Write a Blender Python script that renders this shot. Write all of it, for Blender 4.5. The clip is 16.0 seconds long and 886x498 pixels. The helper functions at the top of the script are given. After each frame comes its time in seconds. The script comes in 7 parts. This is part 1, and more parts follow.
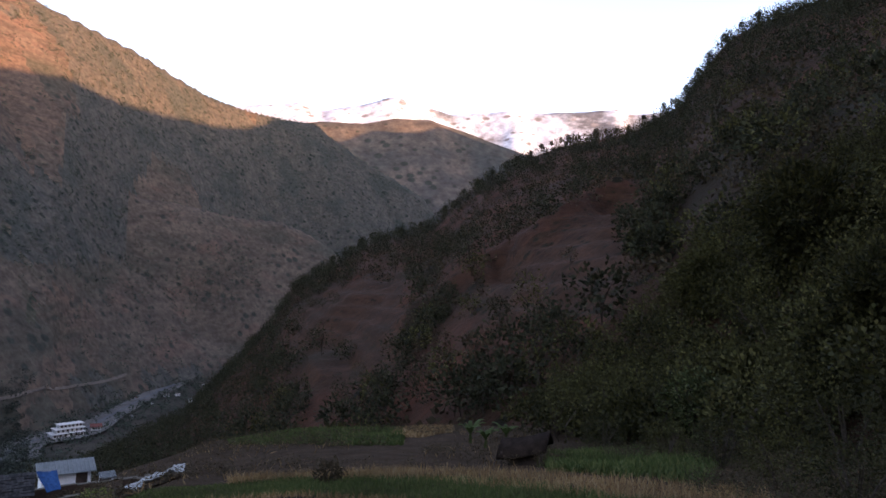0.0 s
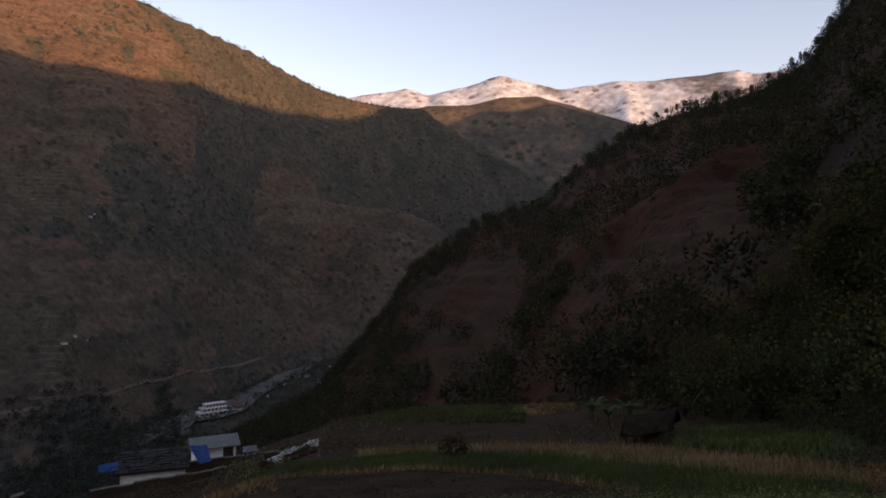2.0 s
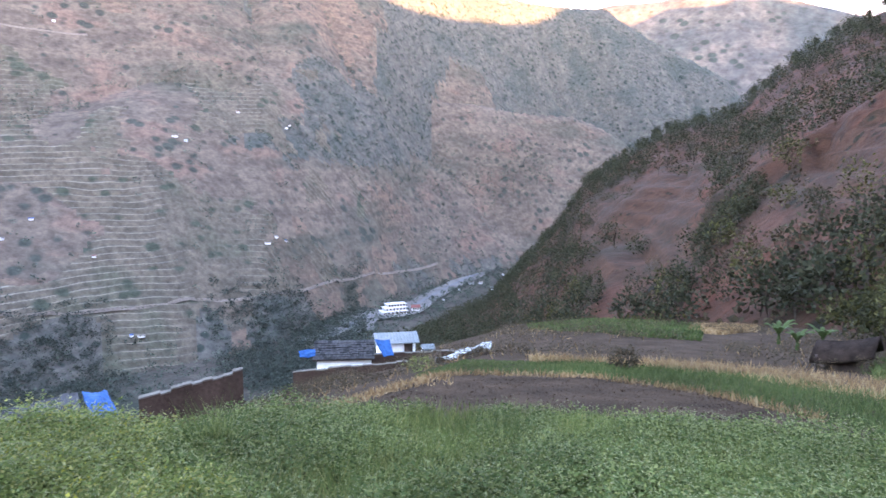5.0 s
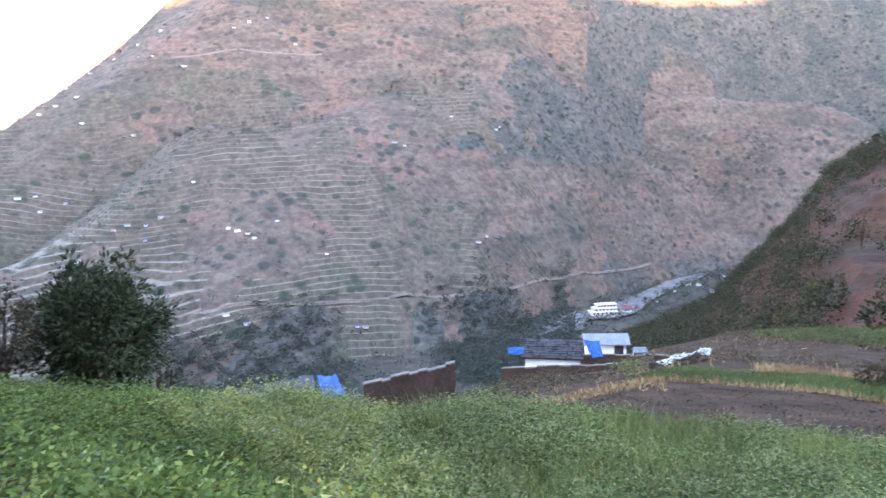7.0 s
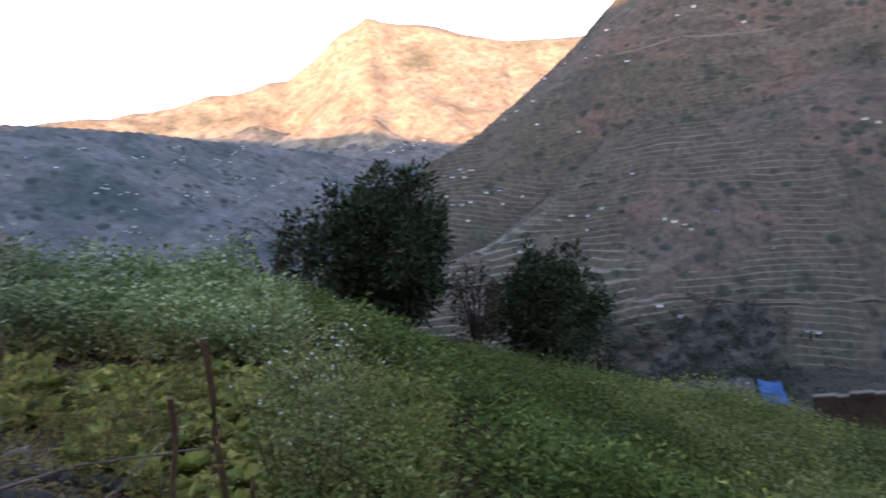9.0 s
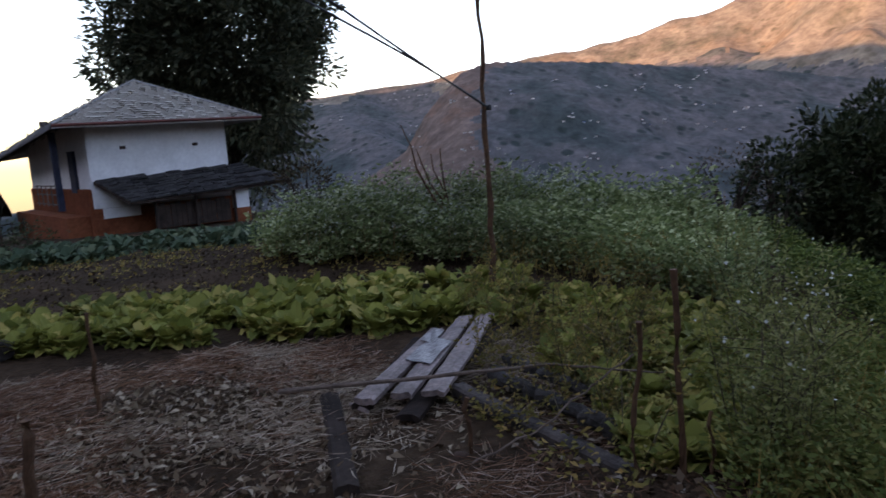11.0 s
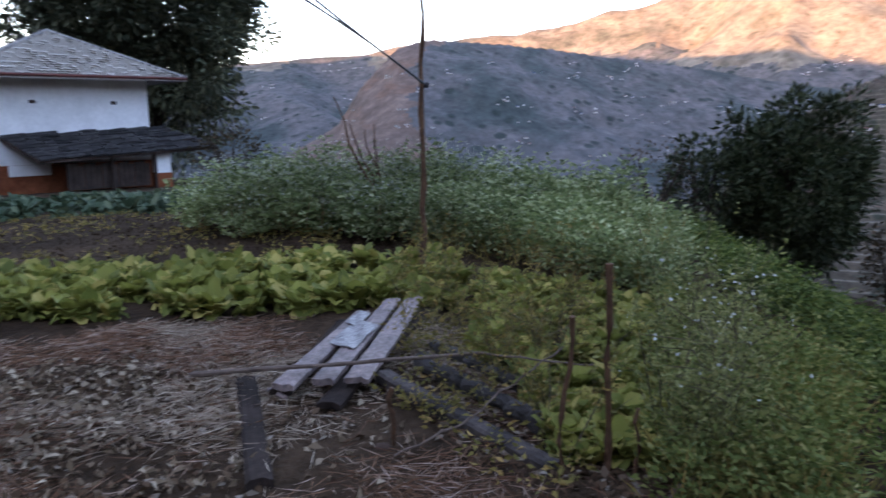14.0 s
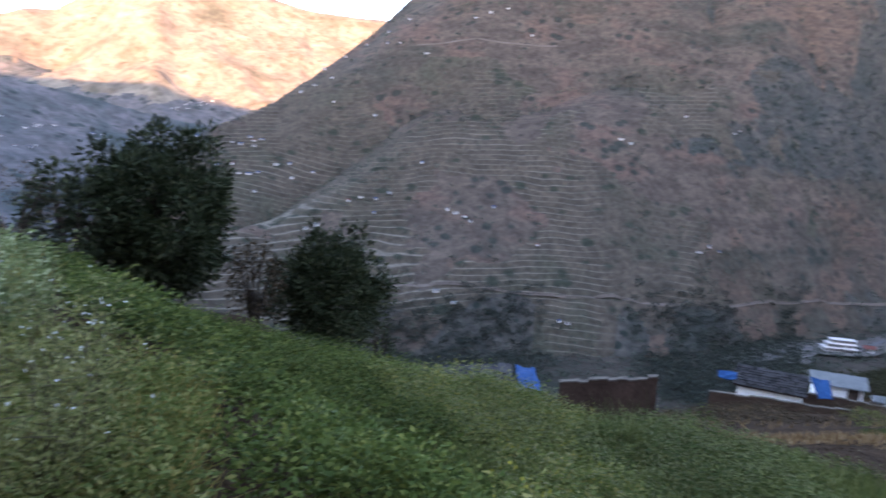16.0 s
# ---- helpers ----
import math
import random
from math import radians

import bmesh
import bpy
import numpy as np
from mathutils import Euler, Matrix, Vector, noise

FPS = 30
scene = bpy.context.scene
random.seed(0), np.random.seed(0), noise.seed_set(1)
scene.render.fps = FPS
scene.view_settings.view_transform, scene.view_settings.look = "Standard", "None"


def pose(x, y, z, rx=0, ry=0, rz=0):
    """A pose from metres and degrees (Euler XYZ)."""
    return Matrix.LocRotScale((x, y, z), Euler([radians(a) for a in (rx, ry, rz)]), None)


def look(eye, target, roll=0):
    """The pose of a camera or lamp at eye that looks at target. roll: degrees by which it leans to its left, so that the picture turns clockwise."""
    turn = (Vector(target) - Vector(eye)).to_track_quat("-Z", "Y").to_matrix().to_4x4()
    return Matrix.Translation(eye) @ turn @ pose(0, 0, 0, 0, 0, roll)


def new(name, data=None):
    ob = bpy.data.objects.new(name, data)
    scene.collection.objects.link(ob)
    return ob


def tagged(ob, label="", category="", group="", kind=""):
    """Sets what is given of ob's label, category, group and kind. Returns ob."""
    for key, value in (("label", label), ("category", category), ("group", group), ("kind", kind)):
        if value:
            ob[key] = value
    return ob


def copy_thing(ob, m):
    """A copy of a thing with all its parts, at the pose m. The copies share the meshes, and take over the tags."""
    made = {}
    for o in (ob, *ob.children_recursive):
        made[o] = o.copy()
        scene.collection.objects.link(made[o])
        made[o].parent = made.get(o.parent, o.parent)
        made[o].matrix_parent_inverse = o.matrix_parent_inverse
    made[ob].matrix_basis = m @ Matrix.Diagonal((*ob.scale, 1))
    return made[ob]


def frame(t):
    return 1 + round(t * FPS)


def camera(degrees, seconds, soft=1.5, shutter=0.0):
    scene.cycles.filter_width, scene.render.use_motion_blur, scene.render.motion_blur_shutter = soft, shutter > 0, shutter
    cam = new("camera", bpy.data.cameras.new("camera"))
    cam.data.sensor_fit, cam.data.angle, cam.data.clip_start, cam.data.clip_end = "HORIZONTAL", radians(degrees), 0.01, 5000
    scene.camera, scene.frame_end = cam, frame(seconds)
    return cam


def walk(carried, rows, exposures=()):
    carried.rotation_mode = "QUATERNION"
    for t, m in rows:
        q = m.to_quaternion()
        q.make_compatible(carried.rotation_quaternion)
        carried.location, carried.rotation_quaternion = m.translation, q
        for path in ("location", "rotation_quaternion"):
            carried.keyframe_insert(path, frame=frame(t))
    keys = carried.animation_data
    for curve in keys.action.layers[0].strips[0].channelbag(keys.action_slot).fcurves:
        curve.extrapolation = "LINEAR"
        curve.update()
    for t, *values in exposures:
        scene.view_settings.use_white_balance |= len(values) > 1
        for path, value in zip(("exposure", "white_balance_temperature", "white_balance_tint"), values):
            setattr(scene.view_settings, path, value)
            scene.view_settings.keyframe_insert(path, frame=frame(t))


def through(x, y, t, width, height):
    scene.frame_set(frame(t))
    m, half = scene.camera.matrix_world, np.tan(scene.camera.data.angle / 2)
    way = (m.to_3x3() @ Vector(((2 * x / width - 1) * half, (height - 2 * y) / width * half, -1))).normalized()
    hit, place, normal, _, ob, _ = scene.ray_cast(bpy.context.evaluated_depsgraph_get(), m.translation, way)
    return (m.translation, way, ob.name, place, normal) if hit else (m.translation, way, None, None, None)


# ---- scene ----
# camera: seconds, x, y, z, yaw, pitch, roll
cam = camera(66.65, 16.0, soft=1.5, shutter=0.3)
ROWS = [
    (0.0, -0.00, 0.00, 1.50, -0.00, 3.01, -1.50),
    (0.5, -0.03, -0.07, 1.48, 1.74, 4.42, -0.72),
    (1.0, 0.04, -0.10, 1.51, 3.55, 4.61, -0.02),
    (1.5, -0.02, -0.16, 1.45, 6.10, 3.83, 0.47),
    (2.0, -0.04, -0.12, 1.44, 9.65, 1.26, 0.60),
    (2.5, -0.03, -0.06, 1.42, 12.08, -1.89, 0.84),
    (3.0, -0.06, -0.04, 1.42, 13.36, -3.93, 0.65),
    (5.5, -0.01, -0.28, 1.42, 28.39, -6.52, 0.58),
    (6.0, -0.01, -0.27, 1.42, 32.78, -6.31, 1.17),
    (6.5, -0.03, -0.25, 1.40, 36.85, -6.20, 1.18),
    (7.0, -0.02, -0.25, 1.42, 41.85, -6.08, 1.68),
    (7.5, -0.02, -0.25, 1.43, 48.41, -6.92, 2.25),
    (8.0, 0.11, -0.34, 1.49, 55.50, -5.87, 2.68),
    (8.5, 0.12, -0.36, 1.48, 65.21, -5.53, 2.79),
    (9.0, 0.11, -0.39, 1.49, 77.73, -5.20, 3.51),
    (9.5, 0.16, -0.41, 1.50, 89.08, -4.55, 3.50),
    (10.0, 0.19, -0.44, 1.50, 100.82, -5.88, 4.38),
    (10.2, 0.17, -0.44, 1.50, 104.38, -6.20, 4.50),
    (12.3, 0.14, -0.56, 1.55, 127.03, -11.66, 2.57),
    (12.5, 0.14, -0.56, 1.55, 128.22, -11.41, 2.59),
    (13.0, 0.12, -0.55, 1.54, 124.56, -10.13, 1.63),
    (13.5, 0.09, -0.56, 1.53, 119.60, -9.56, 0.72),
    (14.0, 0.01, -0.55, 1.52, 109.43, -10.90, 0.12),
    (14.5, -0.04, -0.53, 1.51, 98.27, -8.42, -1.36),
    (15.0, 0.00, -0.44, 1.53, 86.66, -8.10, -1.60),
    (15.5, 0.09, -0.43, 1.54, 74.54, -8.02, -2.71),
    (16.0, -0.01, -0.37, 1.51, 60.28, -6.99, -3.36),
]
# the phone's own brightness control: seconds, stops
EXPOSURES = [(0.0, 2.35, 7100, 31), (0.5, 1.8, 8000, 33), (1.0, 1.45, 8500, 34), (1.5, 1.25, 8600, 33), (2.0, 1.2, 8300, 31), (2.5, 1.75, 7600, 29), (3.0, 3.1, 6750, 27),
             (5.5, 4.7, 6650, 27), (7.0, 4.75, 6650, 27), (8.0, 4.0, 6700, 27), (9.0, 3.1, 6900, 24), (9.5, 2.5, 7000, 25), (10.0, 1.95, 7100, 26), (12.5, 2.7, 7150, 32), (13.0, 2.85, 7000, 31),
             (14.0, 3.0, 6700, 28), (14.5, 3.1, 6500, 25), (15.0, 2.85, 6450, 24), (15.5, 2.85, 6550, 26), (16.0, 3.4, 6550, 27)]
walk(cam, [(t, pose(x, y, z, 90 + p, r, w)) for t, x, y, z, w, p, r in ROWS], EXPOSURES)

# ---- sky and sun: a low sun behind the near hills, the valley in shade ----
SUN_HEADING, SUN_ELEV = 60.0, 11.3          # the rays run towards this heading (degrees left of +y) and fall by this angle
world = bpy.data.worlds.new("sky")
scene.world = world
world.use_nodes = True
wn, wl = world.node_tree.nodes, world.node_tree.links
wn.clear()
sky = wn.new("ShaderNodeTexSky")
sky.sky_type, sky.sun_disc = "NISHITA", False
sky.sun_elevation = radians(SUN_ELEV)
sky.sun_rotation = radians(180 - SUN_HEADING)
sky.air_density, sky.dust_density, sky.ozone_density = 0.9, 0.8, 0.8
bg, wout = wn.new("ShaderNodeBackground"), wn.new("ShaderNodeOutputWorld")
bg.inputs["Strength"].default_value = 0.15
wl.new(sky.outputs[0], bg.inputs[0])
wl.new(bg.outputs[0], wout.inputs[0])
sun_data = bpy.data.lights.new("sun", "SUN")
sun_data.energy, sun_data.angle, sun_data.color = 3.2, radians(0.5), (1.0, 0.56, 0.27)
sun = new("sun", sun_data)
h, e = radians(SUN_HEADING), radians(SUN_ELEV)
sun.matrix_world = look((0, 0, 900), (-math.sin(h) * math.cos(e) * 100, math.cos(h) * math.cos(e) * 100, 900 - math.sin(e) * 100))

# ---- materials ----
def shader(name, rough=0.9, spec=0.2):
    m = bpy.data.materials.new(name)
    m.use_nodes = True
    b = m.node_tree.nodes["Principled BSDF"]
    b.inputs["Roughness"].default_value = rough
    b.inputs["Specular IOR Level"].default_value = spec
    return m, m.node_tree.nodes, m.node_tree.links, b


def ramp(nodes, links, src, stops):
    r = nodes.new("ShaderNodeValToRGB")
    els = r.color_ramp.elements
    for i, (p, c) in enumerate(stops):
        el = els[i] if i < 2 else els.new(p)
        el.position, el.color = p, (*c, 1)
    links.new(src, r.inputs[0])
    return r.outputs[0]


def noise_node(nodes, links, scale, detail=4, rough=0.55, coords="Object", stretch=None):
    tc = nodes.new("ShaderNodeTexCoord")
    out = tc.outputs[coords]
    if stretch:
        mp = nodes.new("ShaderNodeMapping")
        mp.inputs["Scale"].default_value = stretch
        links.new(out, mp.inputs[0])
        out = mp.outputs[0]
    n = nodes.new("ShaderNodeTexNoise")
    n.inputs["Scale"].default_value, n.inputs["Detail"].default_value, n.inputs["Roughness"].default_value = scale, detail, rough
    links.new(out, n.inputs["Vector"])
    return n.outputs["Fac"]


def mixc(nodes, links, fac, a, b, mode="MIX"):
    m = nodes.new("ShaderNodeMix")
    m.data_type, m.blend_type = "RGBA", mode
    for sock, v in ((m.inputs[0], fac), (m.inputs[6], a), (m.inputs[7], b)):
        if isinstance(v, (int, float)):
            sock.default_value = v
        elif isinstance(v, tuple):
            sock.default_value = (*v, 1)
        else:
            links.new(v, sock)
    return m.outputs[2]


def bump(nodes, links, bsdf, src, strength=0.4, dist=0.02):
    b = nodes.new("ShaderNodeBump")
    b.inputs["Strength"].default_value, b.inputs["Distance"].default_value = strength, dist
    links.new(src, b.inputs["Height"])
    links.new(b.outputs[0], bsdf.inputs["Normal"])


def surface(name, c1, c2, scale, rough=0.9, spec=0.2, fine=None, bump_s=0.3, bump_d=0.01, stretch=None, lo=0.35, hi=0.65, random_tint=0.0, amount=0.35):
    """Two colours mixed by a broad noise, a finer grain on top, and bump."""
    m, n, l, b = shader(name, rough, spec)
    broad = noise_node(n, l, scale, 5, 0.6, stretch=stretch)
    col = ramp(n, l, broad, [(lo, c1), (hi, c2)])
    grain = noise_node(n, l, fine or scale * 9, 4, 0.65, stretch=stretch)
    g = ramp(n, l, grain, [(0.25, (1 - amount,) * 3), (0.75, (1 + amount * 0.85,) * 3)])
    col = mixc(n, l, 1.0, col, g, "MULTIPLY")
    if random_tint:
        oi = n.new("ShaderNodeObjectInfo")
        rr = ramp(n, l, oi.outputs["Random"], [(0.0, (1 - random_tint,) * 3), (1.0, (1 + random_tint,) * 3)])
        col = mixc(n, l, 1.0, col, rr, "MULTIPLY")
    l.new(col, b.inputs["Base Color"])
    if bump_s:
        bump(n, l, b, grain, bump_s, bump_d)
    return m


def land(name, dry, dark, green, scale, green_amount=0.5, tread=None, fine=0.25, red=None, bushes=None, bands=None):
    """Hillside: dry grass, darker earth, scrub and reddish soil in patches; single bushes; flat treads of terraces in their own colour."""
    m, n, l, b = shader(name, 0.95, 0.1)
    big = noise_node(n, l, scale, 6, 0.62, stretch=bands)
    mid = noise_node(n, l, scale * 5, 5, 0.65, stretch=bands)
    small = noise_node(n, l, fine, 5, 0.7)
    col = ramp(n, l, mid, [(0.36, dark), (0.62, dry)])
    if red:
        patch = noise_node(n, l, scale * 2.3, 5, 0.6, stretch=(1.0, 1.3, 2.4))
        col = mixc(n, l, ramp(n, l, patch, [(0.52, (0, 0, 0)), (0.62, (1, 1, 1))]), col, red)
    col = mixc(n, l, ramp(n, l, big, [(0.62 - green_amount * 0.25, (0, 0, 0)), (0.74 - green_amount * 0.25, (1, 1, 1))]), col, green)
    if tread:
        geo, sep = n.new("ShaderNodeNewGeometry"), n.new("ShaderNodeSeparateXYZ")
        l.new(geo.outputs["Normal"], sep.inputs[0])
        flat = ramp(n, l, sep.outputs["Z"], [(0.86, (0, 0, 0)), (0.97, (1, 1, 1))])
        col = mixc(n, l, flat, col, tread)
    if bushes:
        tc, vo = n.new("ShaderNodeTexCoord"), n.new("ShaderNodeTexVoronoi")
        vo.inputs["Scale"].default_value = bushes[0]
        l.new(tc.outputs["Object"], vo.inputs["Vector"])
        thick = noise_node(n, l, scale * 3.1, 4, 0.6)
        add = n.new("ShaderNodeMath")
        add.operation = "ADD"
        l.new(vo.outputs["Distance"], add.inputs[0])
        l.new(ramp(n, l, thick, [(0.35, (0.0, 0.0, 0.0)), (0.68, (0.4, 0.4, 0.4))]), add.inputs[1])
        col = mixc(n, l, ramp(n, l, add.outputs[0], [(0.30, (1, 1, 1)), (0.46, (0, 0, 0))]), col, bushes[1])
    g = ramp(n, l, small, [(0.3, (0.6, 0.6, 0.6)), (0.7, (1.35, 1.35, 1.35))])
    col = mixc(n, l, 1.0, col, g, "MULTIPLY")
    l.new(col, b.inputs["Base Color"])
    bump(n, l, b, small, 0.5, 1.0)
    return m

# ---- the ground: one sheet, from the yard to the snow ----
def hash2(ix, iy, seed):
    v = np.sin(ix * 127.1 + iy * 311.7 + seed * 74.7) * 43758.5453
    return v - np.floor(v)


def vnoise(x, y, seed=0):
    ix, iy = np.floor(x), np.floor(y)
    fx, fy = x - ix, y - iy
    u, v = fx * fx * (3 - 2 * fx), fy * fy * (3 - 2 * fy)
    a, b = hash2(ix, iy, seed), hash2(ix + 1, iy, seed)
    c, d = hash2(ix, iy + 1, seed), hash2(ix + 1, iy + 1, seed)
    return a + (b - a) * u + (c - a) * v + (a - b - c + d) * u * v - 0.5


def fbm(x, y, octaves=4, seed=0):
    return sum(vnoise(x * 2 ** k, y * 2 ** k, seed + k * 7) / 2 ** k for k in range(octaves))


def step(a, b, x):
    t = np.clip((x - a) / (b - a), 0, 1)
    return t * t * (3 - 2 * t)


def table(az, text):
    """Linear between 'heading:value' pairs (degrees left of +y)."""
    pairs = sorted(tuple(float(v) for v in w.split(":")) for w in text.split())
    return np.interp(az, [p[0] for p in pairs], [p[1] for p in pairs])


EYE = 1.5
RIDGES = {  # height of each crest line as an angle from the yard, by heading, and its distance
    "right": ("32:-17 27:-14 24:-12.4 20.4:-10.9 17.6:-7.8 14.2:-3.9 12.5:-0.8 8.8:1.6 6.5:3.2 2.5:4.5 0.6:5.2 -0.6:6.7 -2.9:8.6 -6.3:10.5 -10:11.8 -15.6:12.8 -19.5:14.8 -20.8:17 -22.9:19.3 -25.3:20.3 -34:22 -60:24",
              "32:330 24:380 17:450 8:430 0:420 -10:430 -20:380 -33:330 -60:300"),
    "opposite": ("90:-8 86:-4 82:0.2 79.2:2 74.3:4.4 70.4:7.4 66.6:10.4 63.5:13.5 58:17.5 45:21 34.3:20.2 31.5:19.2 28.5:18.2 25.3:17.1 22.8:15.9 19.8:14.5 16.7:13.7 13.9:13.3 11.1:13.0 9.2:11.5 6.7:10 4.3:8.8 1.8:7.2 0.8:5.8 -2:2",
                 "90:800 80:850 63:1150 45:1300 30:1350 20:1600 11:1800 -2:1900"),
    "side": ("27:6.2 22:5.9 18:5.2 16:5 13.6:4.9 11.2:3.8 9.3:2.6 7.5:0 5:-4", "27:1180 16:1330 9:1420 5:1450"),
    "low": ("46:8.4 39.7:7 34.6:4.8 29.5:2.9 25.2:0.6 20.6:-1.3 14.5:-3.6 12.6:-5 11:-8", "46:1010 28:1050 19:1200 11:1350"),
    "mid": ("18:12 11.1:13.3 7.3:13.5 4.5:14.2 1.5:14.1 -2.9:12.5 -6.3:11.2 -14:9 -30:7", "18:2950 -30:3050"),
    "snow": ("30:12 20:13.6 15.3:14.4 12.6:14.6 10.7:14.2 7.4:14.8 4.5:15.7 1.6:14.9 -0.4:14.4 -4.3:14.7 -8.1:14.5 -14.2:14.7 -15.6:14.3 -22:14.5 -40:14", "30:4450 -40:4450"),
    "left": ("55:11 67:11.5 73.4:12 79:13.4 83.3:14.3 85.5:12.8 89.9:9.6 94.4:8.6 99.5:7.5 104:6.8 110.4:6.3 114:5.8 118:5.2 126:4.4 132:3.2 137:0.5 141:-3.2 168:-4", "55:3000 83:2900 110:2700 126:2600 168:2500"),
    "hump": ("70:-1 78:1.8 85:3.0 90:4.0 95:4.7 99:5.4 104:6 106.4:6.2 111:6.4 113.3:5.7 116.1:2.8 118.1:-0.4 122.7:-3.1 128:-6 135:-9", "70:1900 85:1800 111:1500 128:1250"),
}
FEET = {
    "right": "32:170 24:140 20:125 10:92 0:70 -10:58 -20:38 -33:28 -60:26",
    "opposite": "90:480 60:520 39:600 30:770 20:1130 14:1380 -2:1500",
    "side": "27:900 20:1060 16:1130 5:1250", "low": "46:640 30:760 20:1020 11:1200",
    "mid": "18:2250 -30:2200", "snow": "30:3100 -40:3100", "left": "55:1650 83:1500 168:1300", "hump": "70:1000 85:900 128:760",
}
R_FOOT_Z = "32:-44 24:-40 20:-36 10:-25 0:-17 -10:-11.5 -20:-7 -33:-3.6 -60:-3"


def valley(r):
    return -152 + 0.012 * np.clip(r - 500, 0, 900) + 0.05 * np.clip(r - 1400, 0, 4000)


def near_ground(az, r):
    a = np.radians(az)
    x, y = -np.sin(a) * r, np.cos(a) * r
    t = -0.259 * x + 0.966 * y           # downhill, heading 15
    s = -0.966 * x - 0.259 * y           # along the slope, heading 105
    edge_t = t - 0.5 - 0.7 * step(60, 100, az)
    z = -0.75 * step(0.6, 2.6, edge_t) - 0.2 * np.maximum(0, edge_t - 0.8) + 0.03 * np.maximum(0, t - 25)
    z = z - 0.4 * np.maximum(0, s - 12.5) * step(2, 8, t) - 0.3 * np.maximum(0, s - 3) * step(6, 11, t)
    z = z - 0.06 * np.maximum(0, r - 11) * step(88, 104, az) * step(320, 300, az)
    z = z - 0.6 * step(22, 34, r) * step(11, 18, az) * step(36, 29, az)
    z = z + 0.05 * fbm(x * 0.8, y * 0.8, 3, 3) + 0.02 * fbm(x * 4, y * 4, 2, 9)
    edge = table(az, "-40:60 -12:64 30:60 44:44 60:30 80:24 100:34 130:46 164:46 172:400 322:400")
    return z - 0.62 * np.maximum(0, r - edge)


def behind(az):
    """An unseen ridge added behind the camera to shade the valley, over which the sun comes: its distance and height by
    heading.
    """
    c = -np.cos(np.radians(az - 60))
    d = np.where(c > 0.05, 1000 / np.maximum(c, 0.05), 18000)
    side = np.clip(d * np.sin(np.radians(az - 60)), -6000, 6000)
    h = np.interp(side, [-4200, -3300, -2450, -1050, -480, 0, 620, 940, 1460, 2040, 2450], [500, 900, 1244, 775, 703, 689, 736, 768, 807, 808, 560])
    return d, h


FAR_FORMS = ("opposite", "low", "side")


def spurs(az, r):
    """Spurs that run slantwise down the far slope: 0 in the gullies, about 1 on their backs."""
    left = np.radians(az) * r
    bend = fbm(left / 420, r / 420, 3, 88)
    return np.clip(np.abs(fbm((left - 0.9 * r) / 250 + 0.55 * bend, (left + r) / 700, 2, 41)) * 2.6, 0, 1.3)


def far_wood(az, r, x, y, z):
    """Where the far slope is wooded."""
    pines = step(-0.14, 0.1, fbm(x / 230 + 0.2 * spurs(az, r), y / 230, 4, 35) + 0.22 * step(24, 14, az)) * step(45, 34, az + 9 * fbm(x / 150, y / 150, 2, 39)) * step(-35, 55, z)
    gully = 0.55 * step(0.22, 0.04, spurs(az, r)) * step(-0.2, 0.1, fbm(x / 120, y / 120, 2, 37))
    gorge = step(-92, -118, z) * step(-0.25, 0.05, fbm(x / 60, y / 60, 2, 36))
    return np.maximum(np.maximum(pines, gully), gorge)


BARE = ((-14.3, 7.75), (-10.2, 5.4), (-6.9, 3.2), (-4.5, 1.7), (1.0, -2.0), (3.5, -4.2))     # crest of a grassy spur on the near hill: heading, angle up


def bare_face(az, el):
    """Grassy faces of the near hill without trees."""
    line = np.interp(az, [q[0] for q in BARE[::1]], [q[1] for q in BARE])
    one = step(-17.5, -15, az) * step(-3.0, -5.0, az) * step(0.6, -0.6, el - line) * step(-4.5, -1.5, el)
    two = step(2.0, 4.0, az) * step(13.5, 11.0, az) * step(0.5, -1.5, el - (3.6 - 0.42 * az)) * step(-10, -7, el)
    return np.maximum(one, two)


